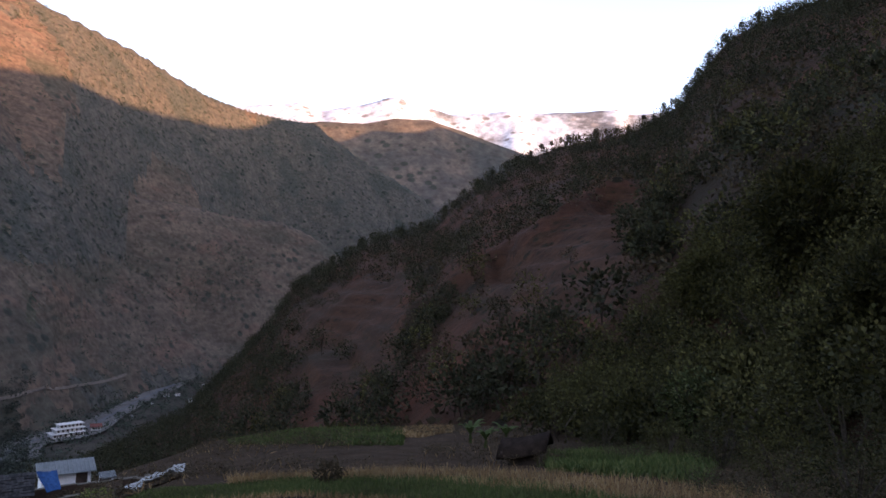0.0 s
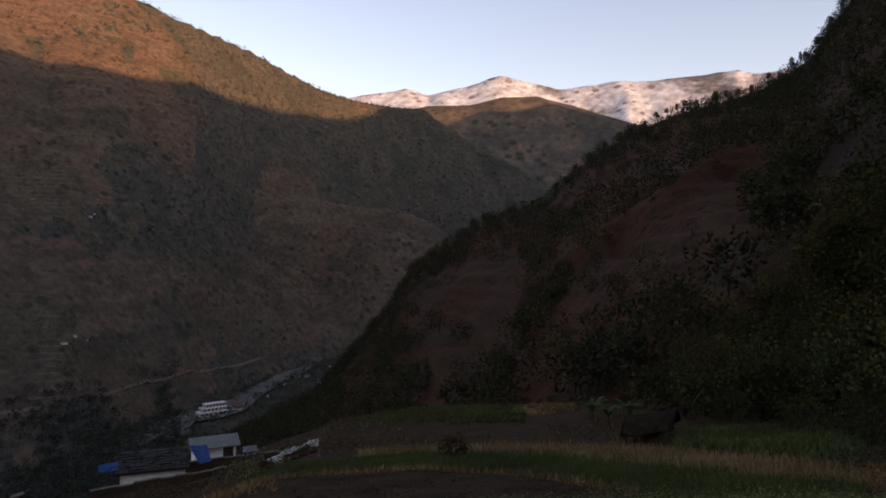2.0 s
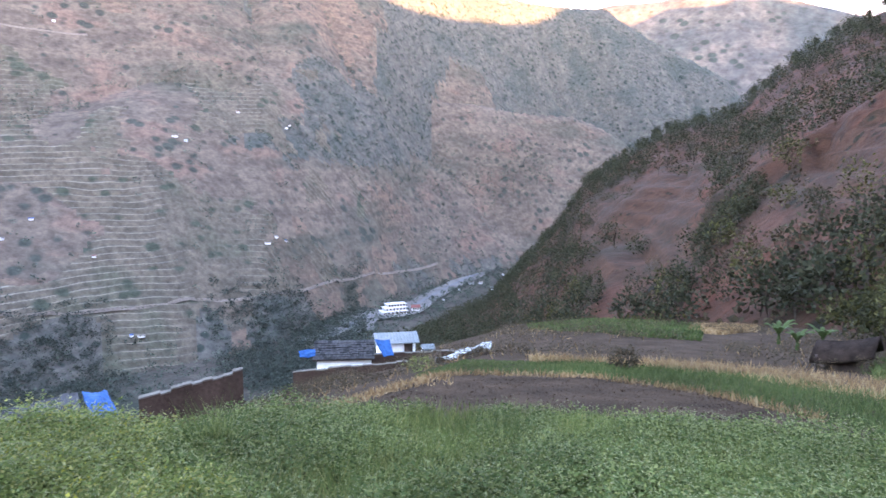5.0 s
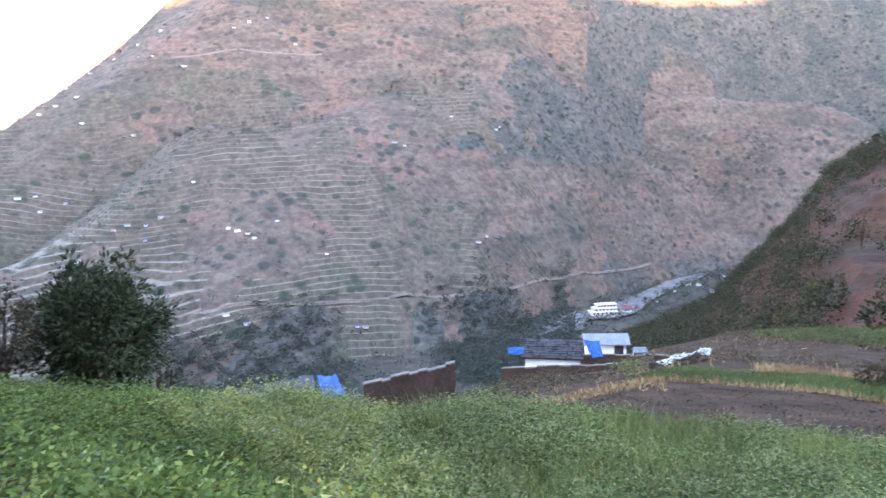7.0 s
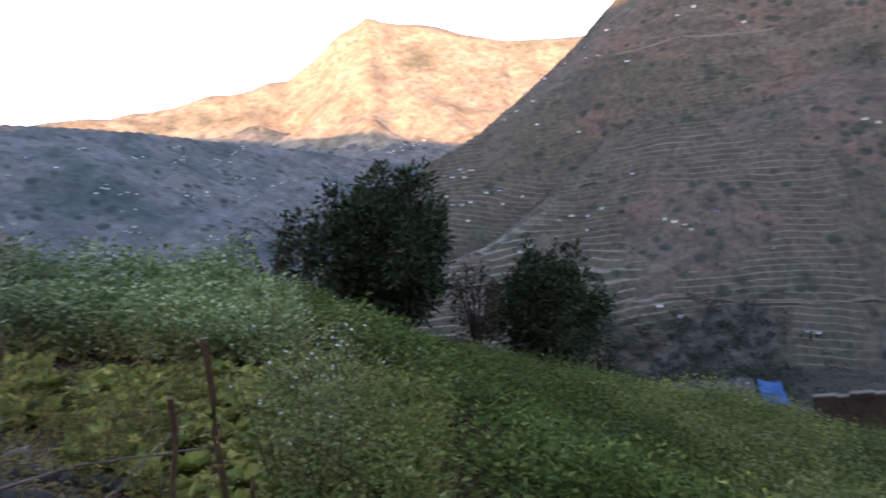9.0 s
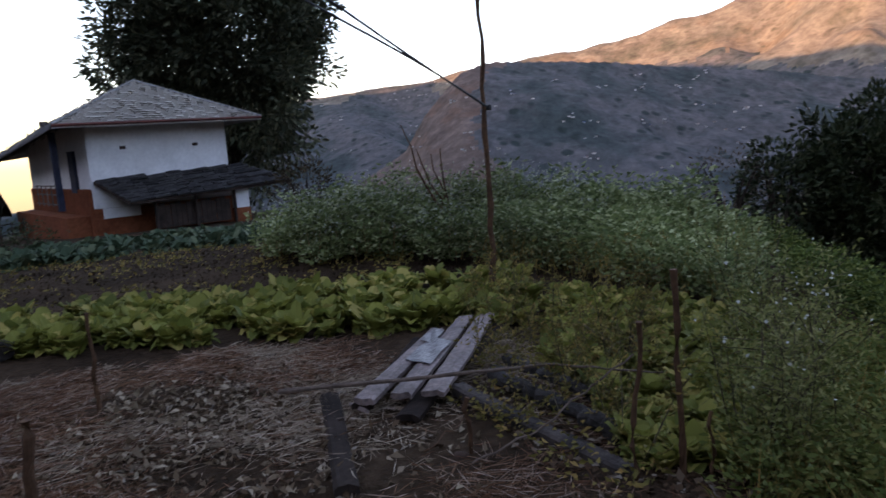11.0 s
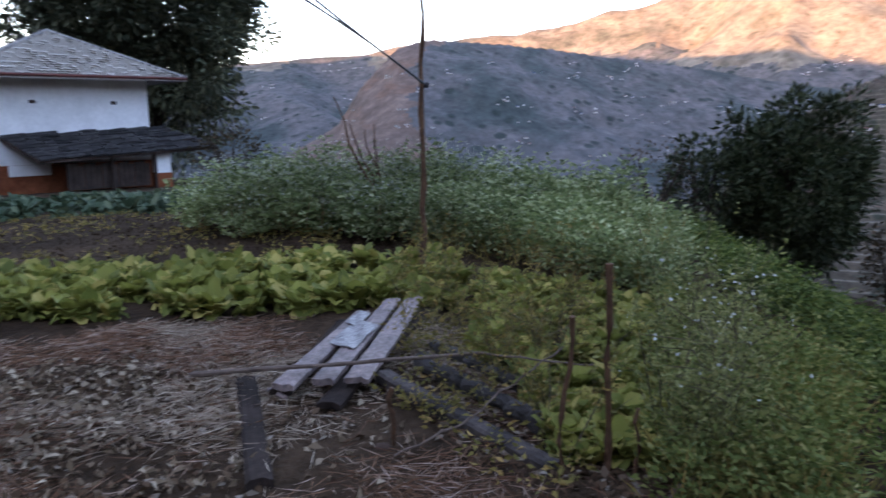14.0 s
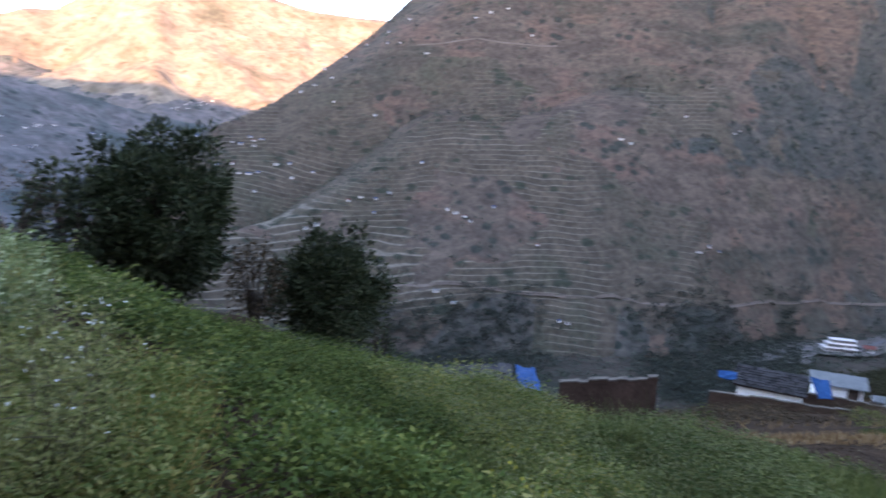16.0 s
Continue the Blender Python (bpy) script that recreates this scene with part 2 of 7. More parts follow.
def ground_height(az, r):
    """Height of the land at headings az (n,) and distances r (m,), and which form it belongs to: two (n, m) arrays."""
    az, r = np.atleast_1d(az).astype(float)[:, None], np.atleast_1d(r).astype(float)[None, :]
    a = np.radians(az)
    x, y = -np.sin(a) * r, np.cos(a) * r
    z, kind = near_ground(az, r), np.zeros(x.shape, int)
    floor = valley(r) - 0.075 * step(134, 141, az) * np.clip(r - 1200, 0, 4000) + 2.0 * fbm(x / 60, y / 60, 3, 2)
    kind = np.where(floor > z, 1, kind)
    z = np.maximum(z, floor)
    for k, name in enumerate(RIDGES):
        heads = [float(w.split(":")[0]) for w in RIDGES[name][0].split()]
        rows = np.where((az[:, 0] > min(heads) - 6) & (az[:, 0] < max(heads) + 6))[0]
        cols = np.where(r[0] > 20)[0]
        if not len(rows) or not len(cols):
            continue
        cut = np.ix_(rows, cols)
        ha, hr, hx, hy = az[rows], r[:, cols], x[cut], y[cut]
        el, dist = (table(ha, t) for t in RIDGES[name])
        el = el - 4 * np.maximum(0, ha - max(heads)) - 4 * np.maximum(0, min(heads) - ha)
        foot = table(ha, FEET[name])
        top = EYE + dist * np.tan(np.radians(np.maximum(el, -30)))
        low = table(ha, R_FOOT_Z) - 40 * np.maximum(0, ha - 31) if name == "right" else valley(foot) - 3
        s = np.clip((hr - foot) / (dist - foot), 0, 1)
        size = {"right": 6, "low": 10, "side": 26, "opposite": 32, "snow": 130, "left": 95, "hump": 40, "mid": 45}.get(name, 24)
        wave = {"right": 75, "snow": 700, "left": 500, "mid": 500, "hump": 330, "opposite": 420}.get(name, 230)
        rough = fbm(hx / wave + 3 * k, hy / wave, 5, k * 3)
        ribs = np.abs(fbm(np.radians(ha) * dist / wave * 0.9 + 0.6 * rough, hr / wave * 0.22, 3, 40 + k)) * 2
        if name in FAR_FORMS:
            ribs = spurs(ha, hr)
        rise = s ** (1.12 if name in ("left", "hump") else 1.0)
        hill = low + (top - low) * rise + size * (rough + (1.5 if name in FAR_FORMS else 0.9) * (ribs - 0.5)) * np.sin(np.pi * s) ** 0.7
        hill = hill + (0.05 if name in FAR_FORMS else 0.12) * size * fbm(hx / wave * 5, hy / wave * 5, 3, 60 + k) * step(0, 0.1, s)
        hill = np.where(hr < foot, low - (foot - hr) * 1.2, hill) - 0.7 * np.maximum(0, hr - dist)
        if name == "right":                  # the grassy spur, and ledges of grass below it
            up = np.degrees(np.arctan2(hill - EYE, hr))
            line = np.interp(ha, [q[0] for q in BARE], [q[1] for q in BARE])
            hill = hill + 4.5 * np.exp(-((up - line) / 0.8) ** 2) * step(-17, -14, ha) * step(5.5, 2.5, ha)
            hill = hill + 0.5 * bare_face(ha, up) * np.sin(hill * 1.6 + 3 * fbm(hx / 25, hy / 25, 2, 12))
        if name in FAR_FORMS:                # cultivated terraces low on the slope
            fields = fbm(hx / 95 + 0.6 * rough, hy / 95, 3, 77) + 0.16 * fbm(hx / 17, hy / 17, 2, 79)
            w = step(-6, 2, hill - valley(hr)) * step(200, 90, hill) * step(-0.13, -0.07, fields - 0.16 * step(0, 160, hill) + 0.1 * step(60, 110, -hill)) * step(27, 34, ha) * step(1080, 1030, hr)
            w = w * (1 - step(-104, -122, hill + 30 * fbm(hx / 70, hy / 70, 2, 36)) * np.maximum(step(47, 42, ha), step(49, 54, ha) * step(70, 64, ha)))
            q = hill / 5.4 + 4.0 * fbm(hx / 150, hy / 150, 2, 5) + 0.9 * fbm(hx / 40, hy / 40, 2, 6)
            hill = hill + w * 5.3 * (np.floor(q) + step(0.5, 1.0, q - np.floor(q)) - q + 0.3)
        win = hill > z[cut]
        bare = (name == "hump") & (hr > 0) & (ha + 6 * fbm(hx / 120, hr / 120, 3, 81) > 110.5)
        sort = np.where(bare, 11, k + 2)
        if name in FAR_FORMS:
            sort = np.where(w > 0.5, 12, sort)
            sort = np.where((w < 0.5) & (fbm(hx / 130 + 0.5 * rough, hy / 130, 5, 83) > 0.13 + 0.25 * step(34, 24, ha)), 13, sort)
            wood = far_wood(ha, hr, hx, hy, hill) * (1 if name == "opposite" else step(0.5, 0.0, s) * 0.8)
            sort = np.where(wood * (w < 0.5) + 0.45 * fbm(hx / 22, hy / 22, 3, 38) > 0.6, 14, sort)
        if name == "left":                   # villages and fields low on the sunny hill; bluer colour stands for its shade
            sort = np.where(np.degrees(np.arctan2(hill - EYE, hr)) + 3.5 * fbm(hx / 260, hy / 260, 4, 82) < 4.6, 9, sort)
        if name == "right":
            sort = np.where(bare_face(ha, np.degrees(np.arctan2(hill - EYE, hr))) + 0.5 * fbm(hx / 12, hy / 12, 3, 13) > 0.5, 15, sort)
        kind[cut] = np.where(win, sort, kind[cut])
        z[cut] = np.maximum(z[cut], hill)
    # the added ridge out of view, its heights set for the shadow line
    d, h = behind(az)
    back = np.where(r < d, h * (r - 150) / (d - 150), h - 0.6 * (r - d)) + 40 * fbm(x / 300, y / 300, 4, 90) * step(200, 500, r)
    hid = (az > 166) & (back > z) & (d < 9000)
    return np.where(hid, back, z), np.where(hid, 10, kind)


def height_at(x, y):
    """Height of the land under a place."""
    az = math.degrees(math.atan2(-x, y))
    return float(ground_height(az if az > -38 else az + 360, math.hypot(x, y))[0][0, 0])


def heights(x, y):
    """Heights under many near places (the yard and the fields)."""
    return near_ground(np.degrees(np.arctan2(-x, y)), np.hypot(x, y))


def meet(az, el, start=20.0):
    """Where a line of sight from the yard, at a heading and an angle up, meets the land."""
    rr = RANGES[RANGES > start]
    z, _ = ground_height(az, rr)
    over = np.where(z[0] >= EYE + rr * math.tan(radians(el)))[0]
    i = over[0] if len(over) else len(rr) - 1
    return Vector((-math.sin(radians(az)) * rr[i], math.cos(radians(az)) * rr[i], z[0, i]))


HEADINGS = np.concatenate([np.arange(-38, 166, 0.3), np.arange(166, 322, 1.5)])
RANGES = np.concatenate([[0.3], np.arange(0.6, 12, 0.25), np.arange(12, 62, 0.7), np.arange(62, 450, 3.0), np.arange(450, 520, 4), np.arange(520, 900, 1.15), np.arange(900, 1060, 1.8), np.arange(1060, 1250, 4),
                         np.arange(1250, 2200, 10), np.arange(2200, 4800, 40)])


def build_ground(mats):
    z, kind = ground_height(HEADINGS, RANGES)
    az, r = np.meshgrid(HEADINGS, RANGES, indexing="ij")
    a = np.radians(az)
    na, nr = az.shape
    co = np.stack([-np.sin(a) * r, np.cos(a) * r, z], -1).reshape(-1, 3)
    i = np.arange(na)[:, None] * nr + np.arange(nr - 1)[None, :]
    j = ((np.arange(na) + 1) % na)[:, None] * nr + np.arange(nr - 1)[None, :]
    quads = np.stack([i, i + 1, j + 1, j], -1).reshape(-1, 4)
    me = bpy.data.meshes.new("ground")
    me.vertices.add(len(co) + 1)
    me.vertices.foreach_set("co", np.concatenate([co, [[0, 0, 0.0]]]).astype(np.float32).ravel())
    ring = np.arange(na) * nr
    tris = np.stack([ring, np.roll(ring, -1), np.full(na, len(co))], -1)
    tris = tris[:, [1, 2, 0]]
    loops = np.concatenate([quads[:, [0, 1, 2, 3]].ravel(), tris.ravel()])
    me.loops.add(len(loops))
    me.loops.foreach_set("vertex_index", loops.astype(np.int32))
    starts = np.concatenate([np.arange(len(quads)) * 4, len(quads) * 4 + np.arange(na) * 3])
    me.polygons.add(len(starts))
    me.polygons.foreach_set("loop_start", starts.astype(np.int32))
    me.polygons.foreach_set("material_index", np.concatenate([kind[:, :-1].ravel(), np.zeros(na, int)]).astype(np.int32))
    me.polygons.foreach_set("use_smooth", np.ones(len(starts), bool))
    for m in mats:
        me.materials.append(m)
    me.update(calc_edges=True)
    me.validate()
    return tagged(new("ground", me), "terraced Himalayan valley ground with dry brown hillsides", "ground", kind="structure")


SOIL = surface("soil", (0.027, 0.0165, 0.0098), (0.06, 0.0375, 0.0225), 0.9, 0.95, 0.05, fine=11, bump_s=1.0, bump_d=0.06, amount=0.5)
GRASS = land("valley_floor", (0.065, 0.056, 0.044), (0.04, 0.034, 0.027), (0.028, 0.031, 0.023), 0.01, 0.5, bushes=(0.11, (0.02, 0.024, 0.016)))
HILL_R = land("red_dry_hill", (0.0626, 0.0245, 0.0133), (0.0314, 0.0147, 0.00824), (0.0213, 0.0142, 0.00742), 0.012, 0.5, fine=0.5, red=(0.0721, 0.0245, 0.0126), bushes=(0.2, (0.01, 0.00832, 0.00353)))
HILL_O = land("brown_hill", (0.0986, 0.0791, 0.0610), (0.0595, 0.0488, 0.0391), (0.0502, 0.0497, 0.0382), 0.0042, 0.42, fine=0.12, bands=(0.7, 0.7, 2.6), red=(0.10, 0.07, 0.054), bushes=(0.055, (0.034, 0.038, 0.031)))
FIELDS_O = land("terraced_fields", (0.0874, 0.0736, 0.0555), (0.0595, 0.0524, 0.0400), (0.0595, 0.0589, 0.0419), 0.009, 0.4, tread=(0.135, 0.121, 0.094), fine=0.16, bushes=(0.05, (0.036, 0.042, 0.03)))
RED_O = land("red_soil_slope", (0.1070, 0.0764, 0.0564), (0.0698, 0.0534, 0.0419), (0.0558, 0.0506, 0.0382), 0.008, 0.35, fine=0.14, bands=(0.7, 0.7, 3.0), bushes=(0.06, (0.04, 0.04, 0.032)))
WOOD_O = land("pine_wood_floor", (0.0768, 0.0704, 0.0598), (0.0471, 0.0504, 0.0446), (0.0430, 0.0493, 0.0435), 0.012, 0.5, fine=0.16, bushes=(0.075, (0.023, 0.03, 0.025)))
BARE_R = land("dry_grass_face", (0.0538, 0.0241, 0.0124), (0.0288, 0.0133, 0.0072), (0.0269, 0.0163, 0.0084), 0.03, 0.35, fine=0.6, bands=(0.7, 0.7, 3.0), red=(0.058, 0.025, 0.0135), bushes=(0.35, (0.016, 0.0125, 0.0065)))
HILL_M = land("far_hill", (0.105, 0.085, 0.07), (0.06, 0.056, 0.052), (0.042, 0.047, 0.045), 0.0016, 0.4, fine=0.03, bushes=(0.02, (0.035, 0.04, 0.033)))
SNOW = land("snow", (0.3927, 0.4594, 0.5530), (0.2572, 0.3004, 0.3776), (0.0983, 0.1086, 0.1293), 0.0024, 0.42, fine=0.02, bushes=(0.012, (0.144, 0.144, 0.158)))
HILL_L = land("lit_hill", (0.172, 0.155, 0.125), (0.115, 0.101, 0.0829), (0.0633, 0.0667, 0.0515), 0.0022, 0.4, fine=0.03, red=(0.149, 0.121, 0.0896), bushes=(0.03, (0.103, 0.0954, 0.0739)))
# distance haze is put into this colour: paler and bluer than nearer slopes
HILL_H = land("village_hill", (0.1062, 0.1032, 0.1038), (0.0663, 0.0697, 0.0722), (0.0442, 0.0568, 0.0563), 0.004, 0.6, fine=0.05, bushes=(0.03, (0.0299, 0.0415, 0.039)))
CLIFF = land("bare_cliff", (0.155, 0.115, 0.095), (0.10, 0.075, 0.064), (0.06, 0.058, 0.05), 0.006, 0.2, fine=0.04, red=(0.135, 0.088, 0.068))
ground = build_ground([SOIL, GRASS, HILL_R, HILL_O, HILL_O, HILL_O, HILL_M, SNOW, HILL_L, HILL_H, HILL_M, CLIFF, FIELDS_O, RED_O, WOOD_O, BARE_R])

# ---- tools for things ----
def mesh_from(name, co, faces, mats, index=None, smooth=False):
    me = bpy.data.meshes.new(name)
    co, faces = np.asarray(co, np.float32), np.asarray(faces, np.int32)
    n = faces.shape[1]
    me.vertices.add(len(co))
    me.vertices.foreach_set("co", co.ravel())
    me.loops.add(faces.size)
    me.loops.foreach_set("vertex_index", faces.ravel())
    me.polygons.add(len(faces))
    me.polygons.foreach_set("loop_start", np.arange(len(faces), dtype=np.int32) * n)
    if index is not None:
        me.polygons.foreach_set("material_index", np.asarray(index, np.int32))
    if smooth:
        me.polygons.foreach_set("use_smooth", np.ones(len(faces), bool))
    for m in mats:
        me.materials.append(m)
    me.update(calc_edges=True)
    return me


def part(name, bm, material, parent=None, label="", smooth=False):
    """Link a bmesh as one mesh object, under a thing or a part."""
    me = bpy.data.meshes.new(name)
    bmesh.ops.recalc_face_normals(bm, faces=bm.faces[:])
    bm.to_mesh(me)
    bm.free()
    me.materials.append(material)
    if smooth:
        for p in me.polygons:
            p.use_smooth = True
    ob = new(name, me)
    if parent:
        ob.parent = parent
    if label:
        ob["label"] = label
    return ob


def thing(name, place, label, category, group="", turn=0.0):
    ob = new(name)
    ob.matrix_basis = Matrix.Translation(place) @ Matrix.Rotation(radians(turn), 4, "Z")
    return tagged(ob, label, category, group)


def box(bm, x0, x1, y0, y1, z0, z1, m=None, bevel=0.0):
    g = bmesh.ops.create_cube(bm, size=1.0)["verts"]
    for v in g:
        v.co = Vector(((x0 + x1) / 2 + v.co.x * (x1 - x0), (y0 + y1) / 2 + v.co.y * (y1 - y0), (z0 + z1) / 2 + v.co.z * (z1 - z0)))
    if bevel:
        es = list({e for v in g for e in v.link_edges})
        r = bmesh.ops.bevel(bm, geom=es, offset=bevel, segments=1, affect="EDGES")
        g = list({v for f in r["faces"] for v in f.verts} | {v for v in g if v.is_valid})
    if m is not None:
        bmesh.ops.transform(bm, matrix=m, verts=g)
    return g


def slab(bm, corners, thick):
    """A plate with four corner points as its upper face, and a thickness downwards."""
    up = [bm.verts.new(c) for c in corners]
    dn = [bm.verts.new(Vector(c) - Vector((0, 0, thick))) for c in corners]
    n = len(up)
    bm.faces.new(up)
    bm.faces.new(dn[::-1])
    for i in range(n):
        bm.faces.new((up[i], up[(i + 1) % n], dn[(i + 1) % n], dn[i]))


def tube(bm, pts, radii, sides=6):
    """A tapered tube along points."""
    rings = []
    pts = [Vector(p) for p in pts]
    for i, p in enumerate(pts):
        d = (pts[min(i + 1, len(pts) - 1)] - pts[max(i - 1, 0)]).normalized()
        q = d.to_track_quat("Z", "Y").to_matrix()
        rings.append([bm.verts.new(p + q @ Vector((math.cos(2 * math.pi * k / sides) * radii[i], math.sin(2 * math.pi * k / sides) * radii[i], 0))) for k in range(sides)])
    for a, b in zip(rings, rings[1:]):
        for k in range(sides):
            bm.faces.new((a[k], a[(k + 1) % sides], b[(k + 1) % sides], b[k]))
    bm.faces.new(rings[0][::-1])
    bm.faces.new(rings[-1])


def cards(rng, base, way, length, width, fold=0.25):
    """Leaves: folded rhombs that grow from base along way. Arrays of n rows; returns vertices and quads."""
    n = len(base)
    way = way / np.linalg.norm(way, axis=1)[:, None]
    side = np.cross(way, rng.normal(size=(n, 3)))
    side /= np.linalg.norm(side, axis=1)[:, None] + 1e-9
    up = np.cross(side, way)
    length, width = np.broadcast_to(length, n)[:, None], np.broadcast_to(width, n)[:, None]
    mid = base + way * length * 0.5
    tip = base + way * length - up * length * fold * 0.5
    co = np.stack([base, mid + side * width * 0.5 + up * width * fold, tip, mid - side * width * 0.5 + up * width * fold], 1).reshape(-1, 3)
    return co, np.arange(n * 4).reshape(n, 4)


def flat_cards(rng, base, length, width, up_mean=1.0, spread=0.6):
    """Leaves that lie with their faces mostly upwards."""
    n = len(base)
    nrm = rng.normal(size=(n, 3)) * spread + np.array([0, 0, up_mean])
    nrm /= np.linalg.norm(nrm, axis=1)[:, None]
    way = np.cross(nrm, rng.normal(size=(n, 3)))
    way /= np.linalg.norm(way, axis=1)[:, None]
    side = np.cross(nrm, way)
    length, width = np.broadcast_to(length, n)[:, None], np.broadcast_to(width, n)[:, None]
    mid = base + way * length * 0.45
    tip = base + way * length - nrm * length * 0.12
    co = np.stack([base, mid + side * width * 0.5 + nrm * width * 0.12, tip, mid - side * width * 0.5 + nrm * width * 0.12], 1).reshape(-1, 3)
    return co, np.arange(n * 4).reshape(n, 4)


def leaf_mat(name, c1, c2, c3=None, rough=0.6, through=0.25, spec=0.1):
    """Leaves that vary from one to the next and let some light through."""
    m, n, l, b = shader(name, rough, spec)
    geo = n.new("ShaderNodeNewGeometry")
    stops = [(0.0, c1), (0.7, c2)] + ([(0.97, c3)] if c3 else [])
    col = ramp(n, l, geo.outputs["Random Per Island"], stops)
    broad = ramp(n, l, noise_node(n, l, 0.35, 3), [(0.35, (0.72, 0.72, 0.72)), (0.65, (1.25, 1.25, 1.2))])
    col = mixc(n, l, 1.0, col, broad, "MULTIPLY")
    l.new(col, b.inputs["Base Color"])
    if through:
        tr, mx = n.new("ShaderNodeBsdfTranslucent"), n.new("ShaderNodeMixShader")
        mx.inputs[0].default_value = through
        l.new(col, tr.inputs[0])
        l.new(b.outputs[0], mx.inputs[1])
        l.new(tr.outputs[0], mx.inputs[2])
        l.new(mx.outputs[0], n["Material Output"].inputs[0])
    return m


def stuff(name, me, label, category):
    return tagged(new(name, me), label, category, kind="stuff")


def polar(az, r, z=0.0):
    return Vector((-math.sin(radians(az)) * r, math.cos(radians(az)) * r, z))


def dry(az, r):
    """A place on the ground of yard and fields."""
    p = polar(az, r)
    p.z = float(heights(np.array([p.x]), np.array([p.y]))[0])
    return p


BARK = surface("bark", (0.03, 0.0232, 0.0179), (0.072, 0.0551, 0.042), 3, 0.95, 0.1, bump_s=0.6)
PINE = leaf_mat("hill_tree_leaves", (0.024, 0.026, 0.0145), (0.036, 0.037, 0.02), (0.05, 0.047, 0.025), 0.85, 0.1)
SCRUB = leaf_mat("scrub_leaves", (0.0396, 0.031, 0.018), (0.066, 0.0508, 0.0288), (0.112, 0.0713, 0.042), 0.85, 0.1)
# lighter and bluer than the near leaves, with haze mixed into the colour
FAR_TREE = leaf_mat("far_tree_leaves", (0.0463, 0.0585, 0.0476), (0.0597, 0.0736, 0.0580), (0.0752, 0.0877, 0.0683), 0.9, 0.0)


def wood_of_clumps(rng, places, height, width, per, leaf, trunk=True):
    """Many small trees: for each, clumps of leaf sprays round a short stem. places (n, 3)."""
    n = len(places)
    h = height * rng.uniform(0.55, 1.3, n)
    w = width * rng.uniform(0.6, 1.3, n)
    k = np.repeat(np.arange(n), per)
    u = rng.normal(size=(n * per, 3))
    u /= np.linalg.norm(u, axis=1)[:, None]
    rad = rng.uniform(0.35, 1.0, n * per) ** 0.6
    lobes = 1 + 0.35 * np.sin(3 * np.arctan2(u[:, 1], u[:, 0]) + k * 1.7)
    c = u * (rad * lobes)[:, None] * np.stack([w[k] / 2, w[k] / 2, h[k] * 0.4], 1) + places[k] + np.stack([np.zeros(n * per), np.zeros(n * per), h[k] * 0.56], 1)
    co, fc = cards(rng, c, u + rng.normal(size=u.shape) * 0.5 + np.array([0, 0, 0.3]), leaf * w[k] * rng.uniform(0.7, 1.3, n * per), leaf * w[k] * 0.75)
    if trunk:
        lean = rng.normal(size=(n, 3)) * 0.08
        lean[:, 2] = 1
        co2, fc2 = cards(rng, places - np.array([0, 0, 0.4]), lean, h * 0.75, h * 0.07, 0.6)
        return np.concatenate([co, co2]), np.concatenate([fc, fc2 + len(co)]), np.concatenate([np.zeros(len(fc), int), np.ones(len(fc2), int)])
    return co, fc, np.zeros(len(fc), int)

# ---- woods and scrub on the hillsides ----
def scatter(rng, n, az0, az1, form, keep, r0, r1, power=1.0):
    """Places on one form of the land, thinned by keep(az, r, x, y, z)."""
    got = []
    az = rng.uniform(az0, az1, n)
    r = r0 + (r1 - r0) * rng.uniform(0, 1, n) ** power
    for lo in np.arange(az0, az1, 1.0):       # a degree at a time, on the grid of the ground
        sel = (az >= lo) & (az < lo + 1)
        if not sel.any():
            continue
        rr = np.arange(r0, r1, 4.0)
        aa = np.array([lo, lo + 0.5, lo + 1.0])
        z, kind = ground_height(aa, rr)
        ia, ir = np.rint((az[sel] - lo) * 2).astype(int), np.clip(((r[sel] - r0) / 4).astype(int), 0, len(rr) - 2)
        f = (r[sel] - r0) / 4 - ir
        za, zb = np.floor((az[sel] - lo) * 2).astype(int).clip(0, 1), None
        ga = (az[sel] - lo) * 2 - za
        h = (z[za, ir] * (1 - f) + z[za, ir + 1] * f) * (1 - ga) + (z[za + 1, ir] * (1 - f) + z[za + 1, ir + 1] * f) * ga
        a = np.radians(az[sel])
        x, y = -np.sin(a) * r[sel], np.cos(a) * r[sel]
        ok = np.isin(kind[ia, ir], form) & (rng.uniform(size=sel.sum()) < keep(az[sel], r[sel], x, y, h))
        got.append(np.stack([x, y, h], 1)[ok])
    return np.concatenate(got)


rng = np.random.default_rng(11)


def right_trees(az, r, x, y, z):
    open_face = step(0.0, 0.12, fbm(x / 60, y / 60, 3, 21) + 0.02)
    low = step(30, -5, z)                                     # denser near the gully
    crest = step(0.9, 1.0, (np.degrees(np.arctan2(z - EYE, r)) + 15) / (table(az, RIDGES["right"][0]) + 15))
    side = step(-8, -22, az)
    open_face = open_face * (1 - bare_face(az, np.degrees(np.arctan2(z - EYE, r))))
    grass = bare_face(az, np.degrees(np.arctan2(z - EYE, r)))
    return np.clip(0.02 + 0.16 * open_face + 0.34 * low + 0.2 * side + 0.4 * crest, 0, 1) * np.clip(r / 330, 0.3, 1) * (1 - 0.88 * grass)


